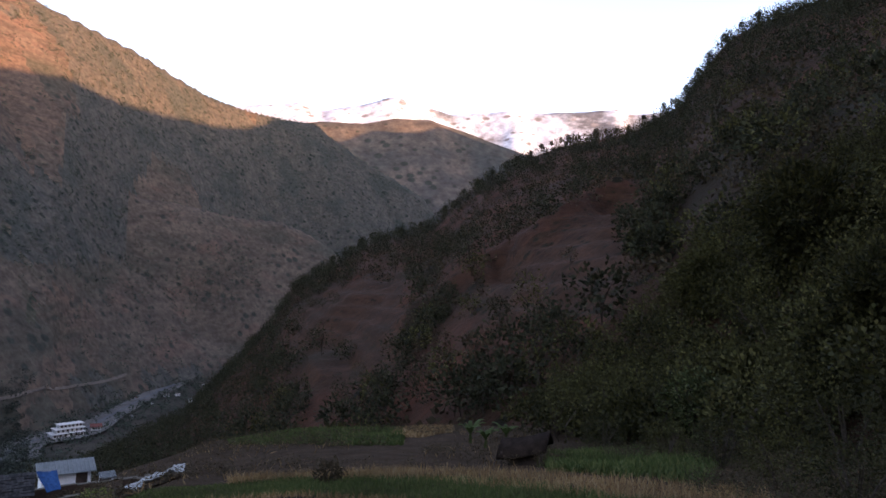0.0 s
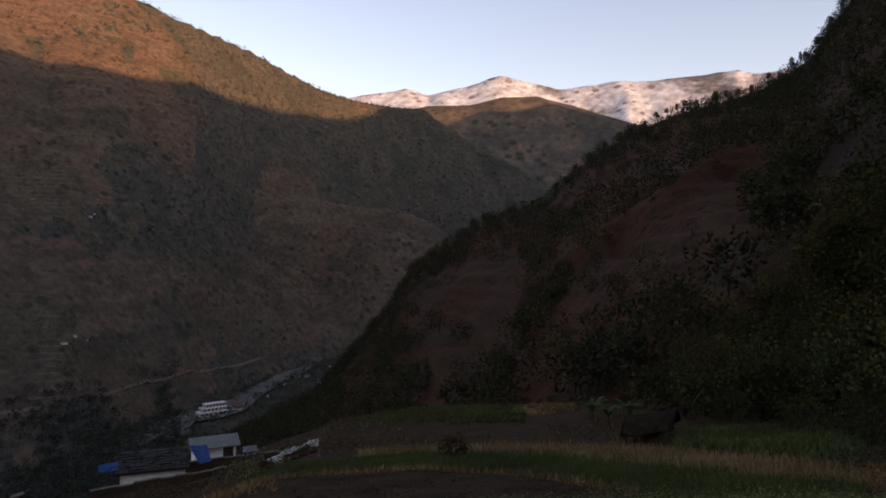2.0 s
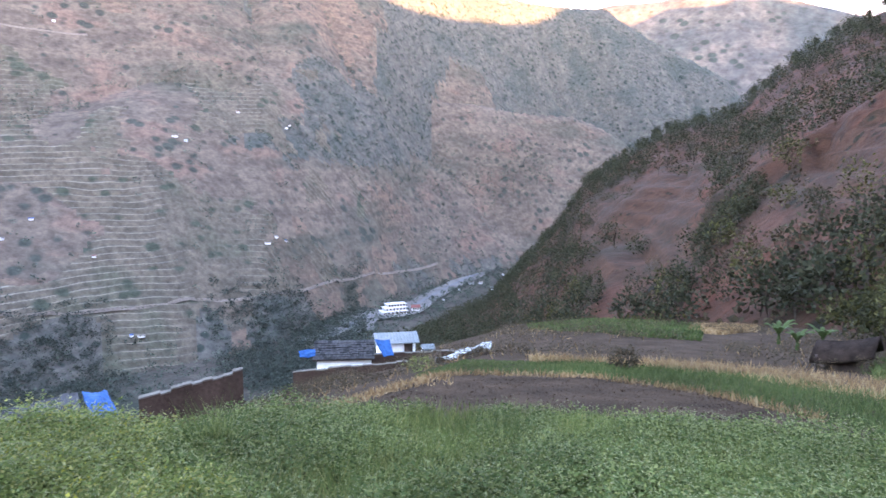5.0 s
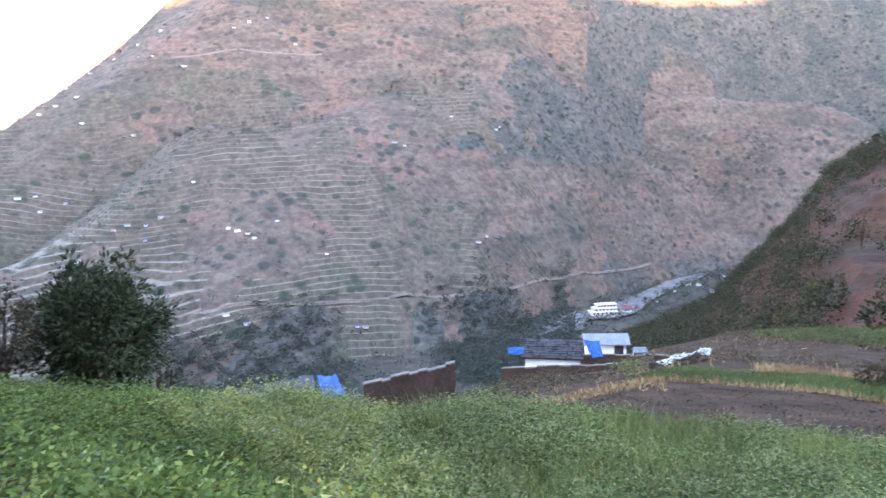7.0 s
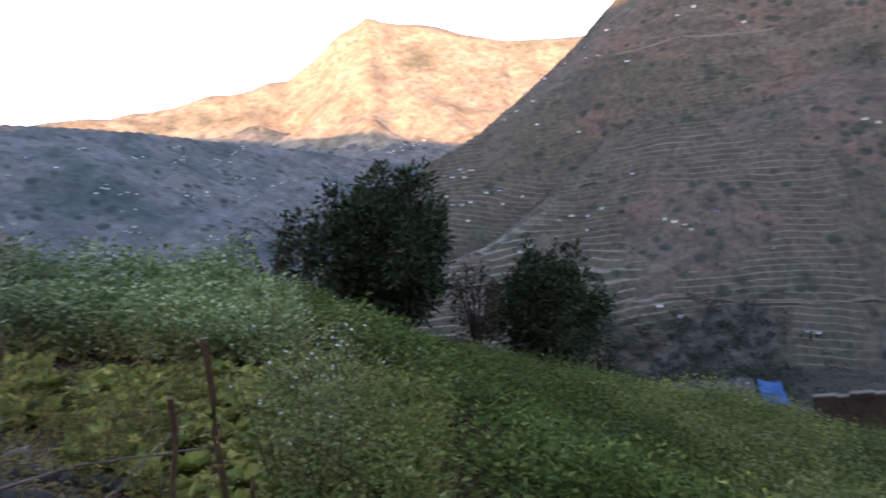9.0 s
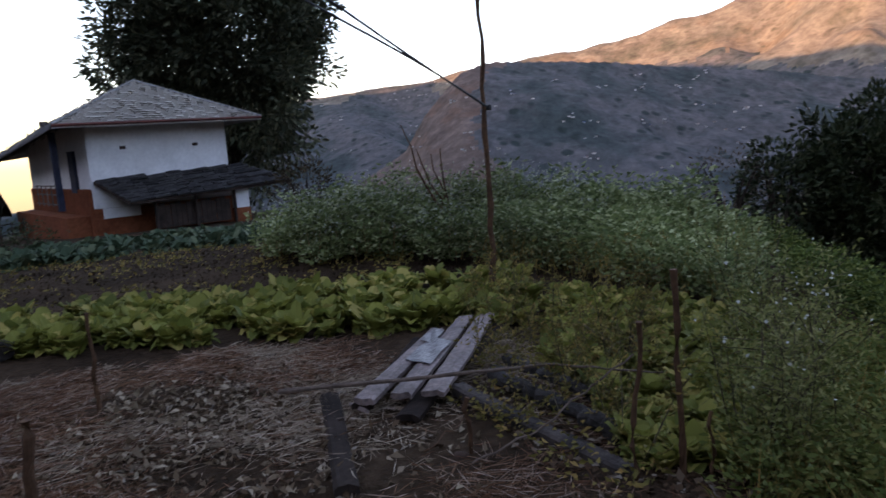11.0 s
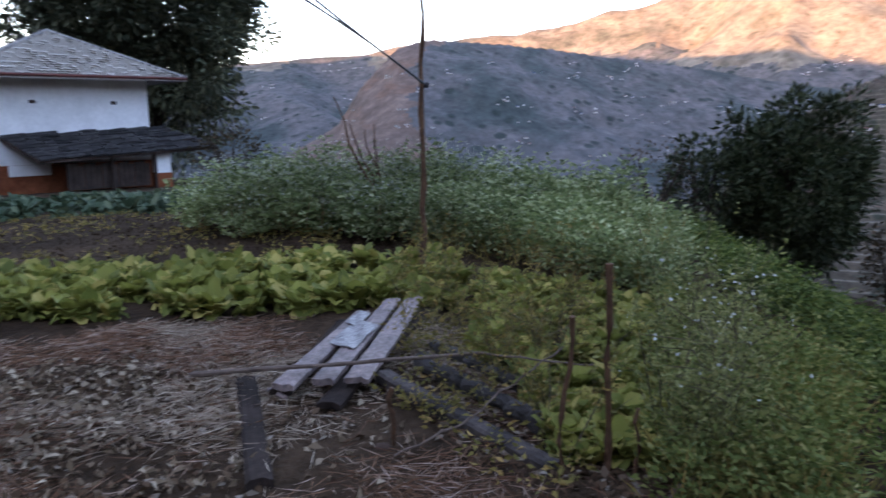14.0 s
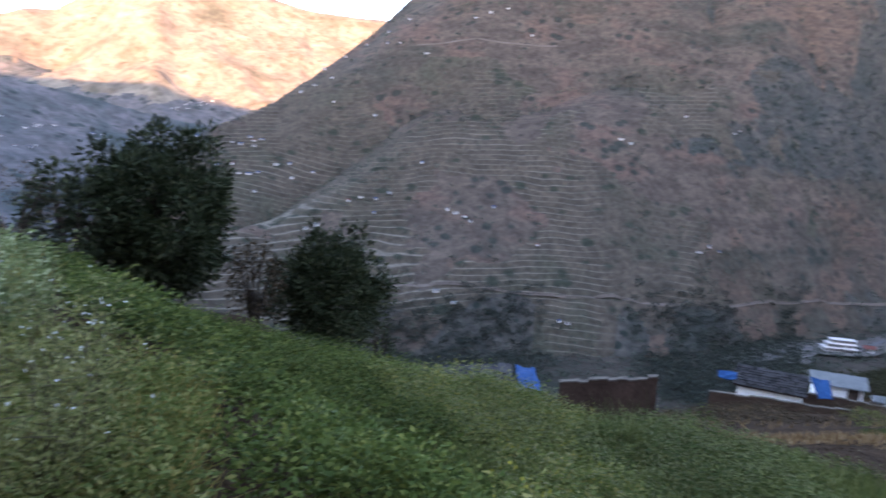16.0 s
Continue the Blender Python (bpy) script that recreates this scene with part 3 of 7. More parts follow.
p = scatter(rng, 9000, -38, 31, [2, 15], right_trees, 62, 470)
far = np.hypot(p[:, 0], p[:, 1])
co, fc, mi = wood_of_clumps(rng, p[far > 150], 6.6, 5.4, 110, 0.1)
stuff("hill_trees", mesh_from("hill_trees", co, fc, [PINE, BARK], mi), "dark green trees scattered over the steep dry hillside", "trees")
near = p[far <= 150]
which = rng.integers(0, 4, len(near))
OLIVE = leaf_mat("olive_tree_leaves", (0.032, 0.031, 0.0115), (0.066, 0.062, 0.02), (0.115, 0.102, 0.038), 0.7, 0.2)
for sel, name, h, w, per, leaf, mat, label in ((which < 2, "gully_trees", 6.0, 5.4, 320, 0.095, PINE, "dense dark green broadleaf trees in the gully"),
                                               (which == 2, "olive_trees", 5.5, 4.4, 280, 0.09, OLIVE, "lighter olive trees scattered through the gully"),
                                               (which == 3, "brown_thickets", 3.2, 4.2, 200, 0.085, SCRUB, "brown leafless thickets between the gully trees")):
    co, fc, mi = wood_of_clumps(rng, near[sel], h, w, per, leaf)
    stuff(name, mesh_from(name, co, fc, [mat, BARK], mi), label, "trees")
p = scatter(rng, 9000, -38, 31, [2], lambda az, r, x, y, z: (0.2 + 0.8 * step(-0.2, 0.3, fbm(x / 40, y / 40, 3, 23))) * (1 - 0.5 * bare_face(az, np.degrees(np.arctan2(z - EYE, r)))), 60, 450)
co, fc, mi = wood_of_clumps(rng, p, 1.5, 2.4, 9, 0.32, trunk=False)
stuff("hill_scrub", mesh_from("hill_scrub", co, fc, [SCRUB], mi), "low olive and brown scrub on the dry slope", "scrub")


def opposite_trees(az, r, x, y, z):
    return 0.05 + 0.2 * step(0.0, 0.25, fbm(x / 90, y / 90, 3, 31)) + 0.5 * step(0.2, 0.04, spurs(az, r)) + 0.25 * step(1.0, 1.25, spurs(az, r))


p = np.concatenate([scatter(rng, 46000, 0, 88, [3, 4, 5, 12, 13], opposite_trees, 480, 1900, 0.8), scatter(rng, 34000, 0, 60, [14], lambda az, r, x, y, z: 0.9 + 0 * az, 600, 1900)])
p = np.concatenate([p, scatter(rng, 6500, 12, 84, [0, 1, 3, 5, 12, 14], lambda az, r, x, y, z: step(-112, -126, z) * (0.9 * step(29, 33, az) + 0.4), 300, 1100, 1.3)])
p = np.concatenate([p, scatter(rng, 16000, 12, 46, [4], lambda az, r, x, y, z: 0.75 * step(46, 16, np.abs(r - table(az, RIDGES["low"][1]) + 8)) * step(-0.2, 0.2, fbm(x / 60, y / 60, 2, 32)), 900, 1400)])
gorge = scatter(rng, 9000, 31, 66, [1, 3, 4, 12, 14], lambda az, r, x, y, z: step(-96, -116, z + 34 * fbm(x / 70, y / 70, 2, 36)) * np.maximum(step(44, 41, az), 0.8 * step(49, 53, az)), 480, 900)
co, fc, mi = wood_of_clumps(rng, gorge, 6.4, 6.4, 34, 0.19, trunk=False)
stuff("gorge_woods", mesh_from("gorge_woods", co, fc, [leaf_mat("gorge_tree_leaves", (0.034, 0.042, 0.036), (0.044, 0.053, 0.044), (0.054, 0.062, 0.05), 0.9, 0.0)], mi), "dark blue-green woods in the gorge beside the river", "woods")
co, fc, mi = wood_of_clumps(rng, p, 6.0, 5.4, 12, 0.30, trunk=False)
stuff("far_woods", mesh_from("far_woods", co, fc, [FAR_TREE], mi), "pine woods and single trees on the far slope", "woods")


# single trees that stand out against the sky on the crest of the near hill
def crest_tree(h, w, tuft, seed, label, kind):
    """A tree of the crest: bare thin trunk, limbs, and a crown of leaf sprays (tuft: how far up the crown begins)."""
    g = np.random.default_rng(seed)
    ob = thing(kind, (0, 0, 0), label, "tree", "trees on the crest")
    bm = bmesh.new()
    tube(bm, [(0, 0, -1.0), (0.1 * g.normal(), 0.1 * g.normal(), h * 0.5), (0.15 * g.normal(), 0.15 * g.normal(), h * 0.93)], [0.16, 0.12, 0.05], 6)
    part("trunk", bm, BARK, ob)
    pts = []
    for k in range(9):
        a, z0 = k * 2.4, h * (tuft + (0.92 - tuft) * k / 9)
        rr = w * 0.42 * g.uniform(0.6, 1.0) * math.sin(math.pi * (0.25 + 0.7 * k / 9))
        tip = Vector((math.cos(a) * rr, math.sin(a) * rr, z0 + rr * 0.35))
        bm = bmesh.new()
        tube(bm, [(0, 0, z0), tip], [0.06, 0.02], 4)
        part("limb", bm, BARK, ob)
        for u in (0.45, 0.75, 1.0):
            pts.append(np.array([tip.x * u, tip.y * u, z0 + (tip.z - z0) * u + 0.1]))
    c = np.repeat(np.array(pts + [np.array([0, 0, h * 0.95])]), 26, 0)
    v = g.normal(size=c.shape)
    co, fc = cards(g, c + v * w * 0.055, v + np.array([0, 0, 0.4]), w * 0.11, w * 0.05)
    cr = new("crown", mesh_from("crown", co, fc, [PINE]))
    cr.parent = ob
    return ob


cg = np.random.default_rng(44)
CREST = [crest_tree(8.0, 4.0, 0.55, 1, "slender pine with a high thin crown on the hill crest", "pine"), crest_tree(6.5, 5.4, 0.25, 2, "rounded broadleaf tree on the hill crest", "tree"), crest_tree(10.0, 4.6, 0.45, 3, "tall pine standing alone on the hill crest", "pine")]
SPOTS = [(9.4, 1, 1.0), (7.0, 1, 1.15), (8.3, 0, 0.7), (-8.1, 0, 1.0), (-8.9, 0, 0.9), (-9.7, 2, 0.75), (-10.3, 0, 1.0), (-11.2, 0, 0.8), (-12.6, 1, 1.25), (-14.2, 0, 0.7), (-15.2, 1, 0.8), (-16.4, 0, 0.9), (-18.0, 2, 0.8), (-19.0, 1, 0.8), (-19.7, 2, 0.9), (-20.6, 1, 0.9), (-21.4, 2, 0.8),
         (-22.6, 1, 1.0), (-23.8, 0, 0.9), (-25.0, 1, 0.9), (2.0, 1, 0.7), (0.0, 1, 0.9), (-1.6, 0, 0.7), (-4.0, 1, 0.7), (-6.0, 1, 0.8), (11.5, 1, 0.7), (13.6, 1, 0.8), (-5.2, 0, 0.8), (-7.2, 1, 0.7), (-13.4, 0, 0.8), (-17.2, 1, 0.7)]
SPOTS += [(6.2, 0, 0.8), (3.6, 1, 0.7), (-18.6, 2, 0.7)]        # the last three are the first built ones
for k, (az, sort, size) in enumerate(SPOTS):
    d = float(table(az, RIDGES["right"][1])) - 4
    q = polar(az, d, float(ground_height(az, d)[0][0, 0]) - 0.3)
    m = Matrix.Translation(q) @ Matrix.Rotation(cg.uniform(0, 6.28), 4, "Z") @ Matrix.Diagonal((size * cg.uniform(0.85, 1.2), size * cg.uniform(0.85, 1.2), size * cg.uniform(0.85, 1.15), 1))
    if k >= len(SPOTS) - 3:
        CREST[sort].matrix_basis = m
    else:
        copy_thing(CREST[sort], m)

# ---- fields below the yard ----
CROP = leaf_mat("crop_leaves", (0.0753, 0.1052, 0.0267), (0.1588, 0.1822, 0.0470), (0.2826, 0.2631, 0.0890), 0.6, 0.3)
WHEAT = leaf_mat("young_wheat", (0.038, 0.06, 0.018), (0.072, 0.095, 0.03), (0.12, 0.125, 0.046), 0.65, 0.25)
STRAW = leaf_mat("dry_grass", (0.15, 0.0907, 0.0424), (0.261, 0.163, 0.0792), (0.343, 0.242, 0.136), 0.8, 0.25)
BLOOM_W = leaf_mat("white_blossom", (0.1620, 0.1680, 0.0804), (0.2592, 0.2550, 0.1312), None, 0.6, 0.3)
BLOOM_Y = leaf_mat("yellow_blossom", (0.21, 0.19, 0.03), (0.275, 0.25, 0.04), None, 0.6, 0.3)


def field_points(rng, n, az0, az1, near, far, power=1.0):
    """Places on the fields between two edges given as 'heading:distance' tables, even over the area."""
    az = rng.uniform(az0, az1, n)
    a, b = table(az, near), table(az, far)
    r = np.sqrt(a ** 2 + (b ** 2 - a ** 2) * rng.uniform(0, 1, n) ** power)
    x, y = -np.sin(np.radians(az)) * r, np.cos(np.radians(az)) * r
    ok = b > a
    return np.stack([x, y, heights(x, y)], 1)[ok]


def blades(rng, p, h, w, lean=0.25):
    way = rng.normal(size=p.shape) * lean + np.array([0, 0, 1.0])
    return cards(rng, p - np.array([0, 0, 0.03]), way, h * rng.uniform(0.6, 1.25, len(p)), w, 0.5)


def leafy(rng, p, h, per, leaf, wide=0.16):
    """Leaves set round upright stems: per leaves for each place."""
    k = np.repeat(np.arange(len(p)), per)
    hh = (h * rng.uniform(0.6, 1.2, len(p)))[k]
    u = rng.uniform(0.1, 1.0, len(k)) ** 0.7
    ang = rng.uniform(0, 2 * np.pi, len(k))
    rad = wide * rng.uniform(0, 1, len(k)) * (0.4 + 0.6 * u)
    base = p[k] + np.stack([np.cos(ang) * rad, np.sin(ang) * rad, hh * u], 1)
    way = np.stack([np.cos(ang), np.sin(ang), rng.uniform(-0.2, 0.7, len(k))], 1)
    return cards(rng, base, way, leaf * rng.uniform(0.6, 1.4, len(k)), leaf * 0.5, 0.3)


def join(*sets):
    co, fc, mi, off = [], [], [], 0
    for i, (c, f) in enumerate(sets):
        co.append(c), fc.append(f + off), mi.append(np.full(len(f), i))
        off += len(c)
    return np.concatenate(co), np.concatenate(fc), np.concatenate(mi)


CROP_NEAR = "-38:2.6 0:3.0 60:2.6 80:2.4 83:2.6 86:4.8 92:6.0"
CROP_FAR = "-38:10.5 -20:11 -10:9.8 12:9.9 32:9.9 41:9.9 50:9.1 60:8.7 66:9.8 75:10.5 81:11 86:11 92:10.4"
BLUECROP = leaf_mat("blue_green_crop_leaves", (0.0464, 0.0714, 0.0208), (0.1045, 0.1302, 0.0373), (0.1974, 0.2051, 0.0726), 0.65, 0.25)
DARKCROP = leaf_mat("dark_broad_crop_leaves", (0.0414, 0.0675, 0.0155), (0.0889, 0.1208, 0.0274), (0.1678, 0.1842, 0.0471), 0.65, 0.25)
GRASSBLADE = leaf_mat("field_grass_blades", (0.0654, 0.0935, 0.0246), (0.1249, 0.1505, 0.0436), (0.2378, 0.2166, 0.0805), 0.7, 0.3)
rng = np.random.default_rng(21)
p = field_points(rng, 16000, -38, 92, CROP_NEAR, CROP_FAR)
az_p = np.degrees(np.arctan2(-p[:, 0], p[:, 1]))
mound = fbm(p[:, 0] / 1.5, p[:, 1] / 1.5, 3, 14) + 0.35 * fbm(p[:, 0] / 0.4, p[:, 1] / 0.4, 2, 15)
ok = mound > -0.3
p, az_p, mound = p[ok], az_p[ok], mound[ok]
tall = (0.34 + 0.24 * np.clip(mound + 0.2, 0, 0.8)) * rng.uniform(0.7, 1.15, len(p))
tall = tall + 0.16 * step(34, 41, az_p) * step(62, 55, az_p) * step(7.0, 9.2, np.hypot(p[:, 0], p[:, 1]))
patch = az_p + 14 * fbm(p[:, 0] / 1.8, p[:, 1] / 1.8, 3, 16)
broad, mixed = patch > 63, (patch > 47) & (patch <= 63)
fine = ~broad & ~mixed
head = p + np.stack([0 * tall, 0 * tall, tall], 1)
spikes = np.repeat(head[~broad], 3, 0) + rng.normal(size=(3 * (~broad).sum(), 3)) * np.array([0.07, 0.07, 0.05])
arc = rng.normal(size=spikes.shape) * np.array([1, 1, 0.35]) + np.array([0, 0, 0.25])
yellow = head[mixed & (rng.uniform(size=len(p)) < 0.14)]
grass = field_points(rng, 48000, -38, 66, CROP_NEAR, CROP_FAR)
low_g = fbm(grass[:, 0] / 1.5, grass[:, 1] / 1.5, 3, 14)
grass = grass[low_g < 0.22]
co, fc, mi = join(leafy(rng, p[fine], tall[fine], 22, 0.05, 0.12), leafy(rng, p[mixed], tall[mixed], 22, 0.052, 0.15), leafy(rng, p[broad], tall[broad] * 0.85, 32, 0.045, 0.17),
                  blades(rng, grass, 0.42, 0.011, 0.35), cards(rng, spikes, arc, 0.034 * rng.uniform(0.5, 1.4, len(spikes)), 0.009, 0.9),
                  flat_cards(rng, np.repeat(yellow, 6, 0) + rng.normal(size=(len(yellow) * 6, 3)) * 0.05, 0.022, 0.022, 0.5))
stuff("crop_field", mesh_from("crop_field", co, fc, [BLUECROP, CROP, DARKCROP, GRASSBLADE, BLOOM_W, BLOOM_Y], mi), "green field crop with pale flower heads and some yellow blossoms", "crop")

p = field_points(rng, 26000, -22, 27, "27:19.5 24:18.2 12:18.6 3:16.2 -5:13.2 -12:11.4 -22:12.2", "27:21 24:22.5 12:23.2 3:22.6 -6:20.4 -14:16.5 -22:15")
co, fc, mi = join(blades(rng, p, 0.22 - 0.1 * step(12, 18, np.degrees(np.arctan2(-p[:, 0], p[:, 1]))), 0.02, 0.35))
stuff("wheat_terrace", mesh_from("wheat_terrace", co, fc, [WHEAT], mi), "narrow terrace of young green wheat behind the ploughed strip", "crop")
p = field_points(rng, 8000, -26, 17, "30:21 24:22 12:22.8 3:21.6 -6:18 -14:15.6 -26:13.6", "30:22.5 24:23.5 12:24.6 3:24.6 -6:23.6 -14:20 -26:17")
co, fc, mi = join(blades(rng, p, 0.36, 0.018, 0.45))
stuff("dry_grass", mesh_from("dry_grass", co, fc, [STRAW], mi), "tall dry yellow grass along the terrace edge", "grass")
p = np.concatenate([field_points(rng, 1500, -6, 36, "36:15 22:17.6 12:18.1 3:15.8 -6:12.8", "36:15.6 22:18.2 12:18.7 3:16.4 -6:13.3"),
                    field_points(rng, 900, 24, 40, "40:14 24:15", "40:17 24:18"),
                    field_points(rng, 2600, 37, 53, "37:9.6 53:8.6", "37:11.5 53:10.4")])
co, fc, mi = join(blades(rng, p, 0.22, 0.03, 0.5))
stuff("bank_grass", mesh_from("bank_grass", co, fc, [STRAW], mi), "short dry grass on the bank above the ploughed strip", "grass")
p = field_points(rng, 9000, 3, 17, "17:54 14:46 9:40 3:39", "17:57 10:60 3:58")
co, fc, mi = join(blades(rng, p, 0.4, 0.12, 0.4))
stuff("spur_field", mesh_from("spur_field", co, fc, [WHEAT], mi), "pale green wheat field on the far end of the spur", "crop")
p = field_points(rng, 3500, -1, 4, "-1:52 1.5:46 4:47", "-1:60 1.5:61 4:56")
co, fc, mi = join(blades(rng, p, 0.35, 0.12, 0.6))
stuff("stubble_patch", mesh_from("stubble_patch", co, fc, [STRAW], mi), "orange-brown stubble patch at the spur's end", "stubble")
p = field_points(rng, 7000, -22, -9, "-22:19 -9:24", "-22:30 -16:34 -9:30")
co, fc, mi = join(blades(rng, p, 0.4, 0.07, 0.4))
stuff("gully_field", mesh_from("gully_field", co, fc, [WHEAT], mi), "small bright green wheat plot beside the gully", "crop")
p = field_points(rng, 2600, -38, -8, "-38:10.5 -20:16 -8:24", "-38:30 -20:36 -8:34")
p = p[fbm(p[:, 0] / 4, p[:, 1] / 4, 3, 53) > -0.05]
co, fc, mi = join(leafy(rng, p, 0.55, 30, 0.055, 0.3), blades(rng, np.repeat(p, 2, 0), 0.45, 0.014, 0.5))
stuff("slope_weeds", mesh_from("slope_weeds", co, fc, [SCRUB, WHEAT], mi), "rank dark weeds on the slope above the gully", "weeds")
p = field_points(rng, 5000, -9, 42, "-9:25 20:25 42:17", "-9:60 20:58 42:36")
p = p[fbm(p[:, 0] / 5, p[:, 1] / 5, 3, 51) > 0.02]
co, fc, mi = join(leafy(rng, p[:1800], 0.5, 18, 0.085, 0.3), blades(rng, p[1800:], 0.4, 0.05, 0.5))
stuff("waste_weeds", mesh_from("waste_weeds", co, fc, [SCRUB, STRAW], mi), "brown and olive weeds on fallow ground", "weeds")

# bushes by the gully and between the plots
p = scatter(rng, 700, -38, -7, [0, 2], lambda az, r, x, y, z: 0.75 * step(22, 34, r) * step(-7, -13, az) + 0.2, 26, 66)
p = p[(np.hypot(p[:, 0], p[:, 1]) > 36) | (np.degrees(np.arctan2(-p[:, 0], p[:, 1])) < -22)]
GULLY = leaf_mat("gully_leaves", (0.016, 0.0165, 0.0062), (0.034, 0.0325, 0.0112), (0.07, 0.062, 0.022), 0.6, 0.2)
p = p[rng.uniform(size=len(p)) < 0.72]
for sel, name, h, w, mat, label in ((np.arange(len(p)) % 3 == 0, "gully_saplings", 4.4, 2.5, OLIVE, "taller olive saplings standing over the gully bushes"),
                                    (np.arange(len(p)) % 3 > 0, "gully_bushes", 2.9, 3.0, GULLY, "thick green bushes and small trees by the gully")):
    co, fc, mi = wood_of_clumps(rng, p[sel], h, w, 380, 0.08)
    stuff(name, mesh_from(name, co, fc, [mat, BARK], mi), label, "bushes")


def bush(place, h, w, leaves, label, mat, seed, name="bush", leaf=0.09, group=""):
    g = np.random.default_rng(seed)
    ob = thing(name, place, label, "bush", group)
    for k in range(5):
        bm = bmesh.new()
        a = g.uniform(0, 6.28)
        tube(bm, [(0, 0, -0.2), (math.cos(a) * w * 0.15, math.sin(a) * w * 0.15, h * 0.4), (math.cos(a) * w * 0.32, math.sin(a) * w * 0.32, h * 0.8)], [0.03 * h, 0.02 * h, 0.006 * h], 5)
        part("stem", bm, BARK, ob)
    u = g.normal(size=(leaves, 3))
    u /= np.linalg.norm(u, axis=1)[:, None]
    lob = 1 + 0.28 * np.sin(4 * np.arctan2(u[:, 1], u[:, 0]) + seed) * np.cos(3 * u[:, 2] + seed)
    c = u * (g.uniform(0.25, 1, leaves) ** 0.5 * lob)[:, None] * np.array([w / 2, w / 2, h * 0.5]) + np.array([0, 0, h * 0.52])
    co, fc = cards(g, c, u + g.normal(size=u.shape) * 0.6, leaf * g.uniform(0.6, 1.4, leaves), leaf * 0.5)
    cr = new("foliage", mesh_from("foliage", co, fc, [mat]))
    cr.parent = ob
    return ob


# ---- farm buildings below the field ----
SLATE = surface("slate_roof", (0.026, 0.025, 0.025), (0.066, 0.062, 0.06), 1.5, 0.85, 0.1, fine=12, random_tint=0.5)
WHITEWASH = surface("whitewash", (0.76, 0.76, 0.75), (0.88, 0.88, 0.87), 0.9, 0.9, 0.2, fine=8, bump_s=0.12, amount=0.1)
TIN = surface("tin_roof", (0.112, 0.124, 0.124), (0.158, 0.169, 0.164), 1.0, 0.55, 0.5, fine=6, bump_s=0.1)
TARP = surface("blue_tarpaulin", (0.014, 0.055, 0.15), (0.022, 0.075, 0.19), 1.2, 0.75, 0.08, fine=5, bump_s=0.3, bump_d=0.03)
PLASTIC = surface("white_sheet", (0.23, 0.232, 0.22), (0.29, 0.287, 0.266), 1.2, 0.5, 0.4, fine=5, bump_s=0.4, bump_d=0.04)
MUD = surface("red_mud_wall", (0.17, 0.052, 0.024), (0.255, 0.084, 0.04), 0.9, 0.95, 0.1, fine=9, bump_s=0.4)
EARTH = surface("earth", (0.046, 0.029, 0.021), (0.08, 0.05, 0.036), 0.8, 0.95, 0.1, fine=7, bump_s=0.6, bump_d=0.03)
WOOD = surface("grey_wood", (0.10, 0.085, 0.075), (0.22, 0.19, 0.17), 2.0, 0.85, 0.2, fine=18, bump_s=0.5, stretch=(1, 1, 0.2))
DARKWOOD = surface("dark_wood", (0.03, 0.022, 0.018), (0.075, 0.05, 0.04), 2.0, 0.85, 0.2, fine=18, bump_s=0.4)
COPING = surface("pale_coping", (0.096, 0.0819, 0.0675), (0.152, 0.133, 0.109), 2.0, 0.95, 0.05, fine=14, bump_s=0.6)
THATCH = surface("thatch", (0.017, 0.0135, 0.0105), (0.042, 0.033, 0.024), 2.0, 0.95, 0.1, fine=24, bump_s=0.8, bump_d=0.04)
STONE = surface("stone", (0.20, 0.19, 0.18), (0.34, 0.33, 0.31), 2.0, 0.9, 0.2, fine=12, bump_s=0.5)


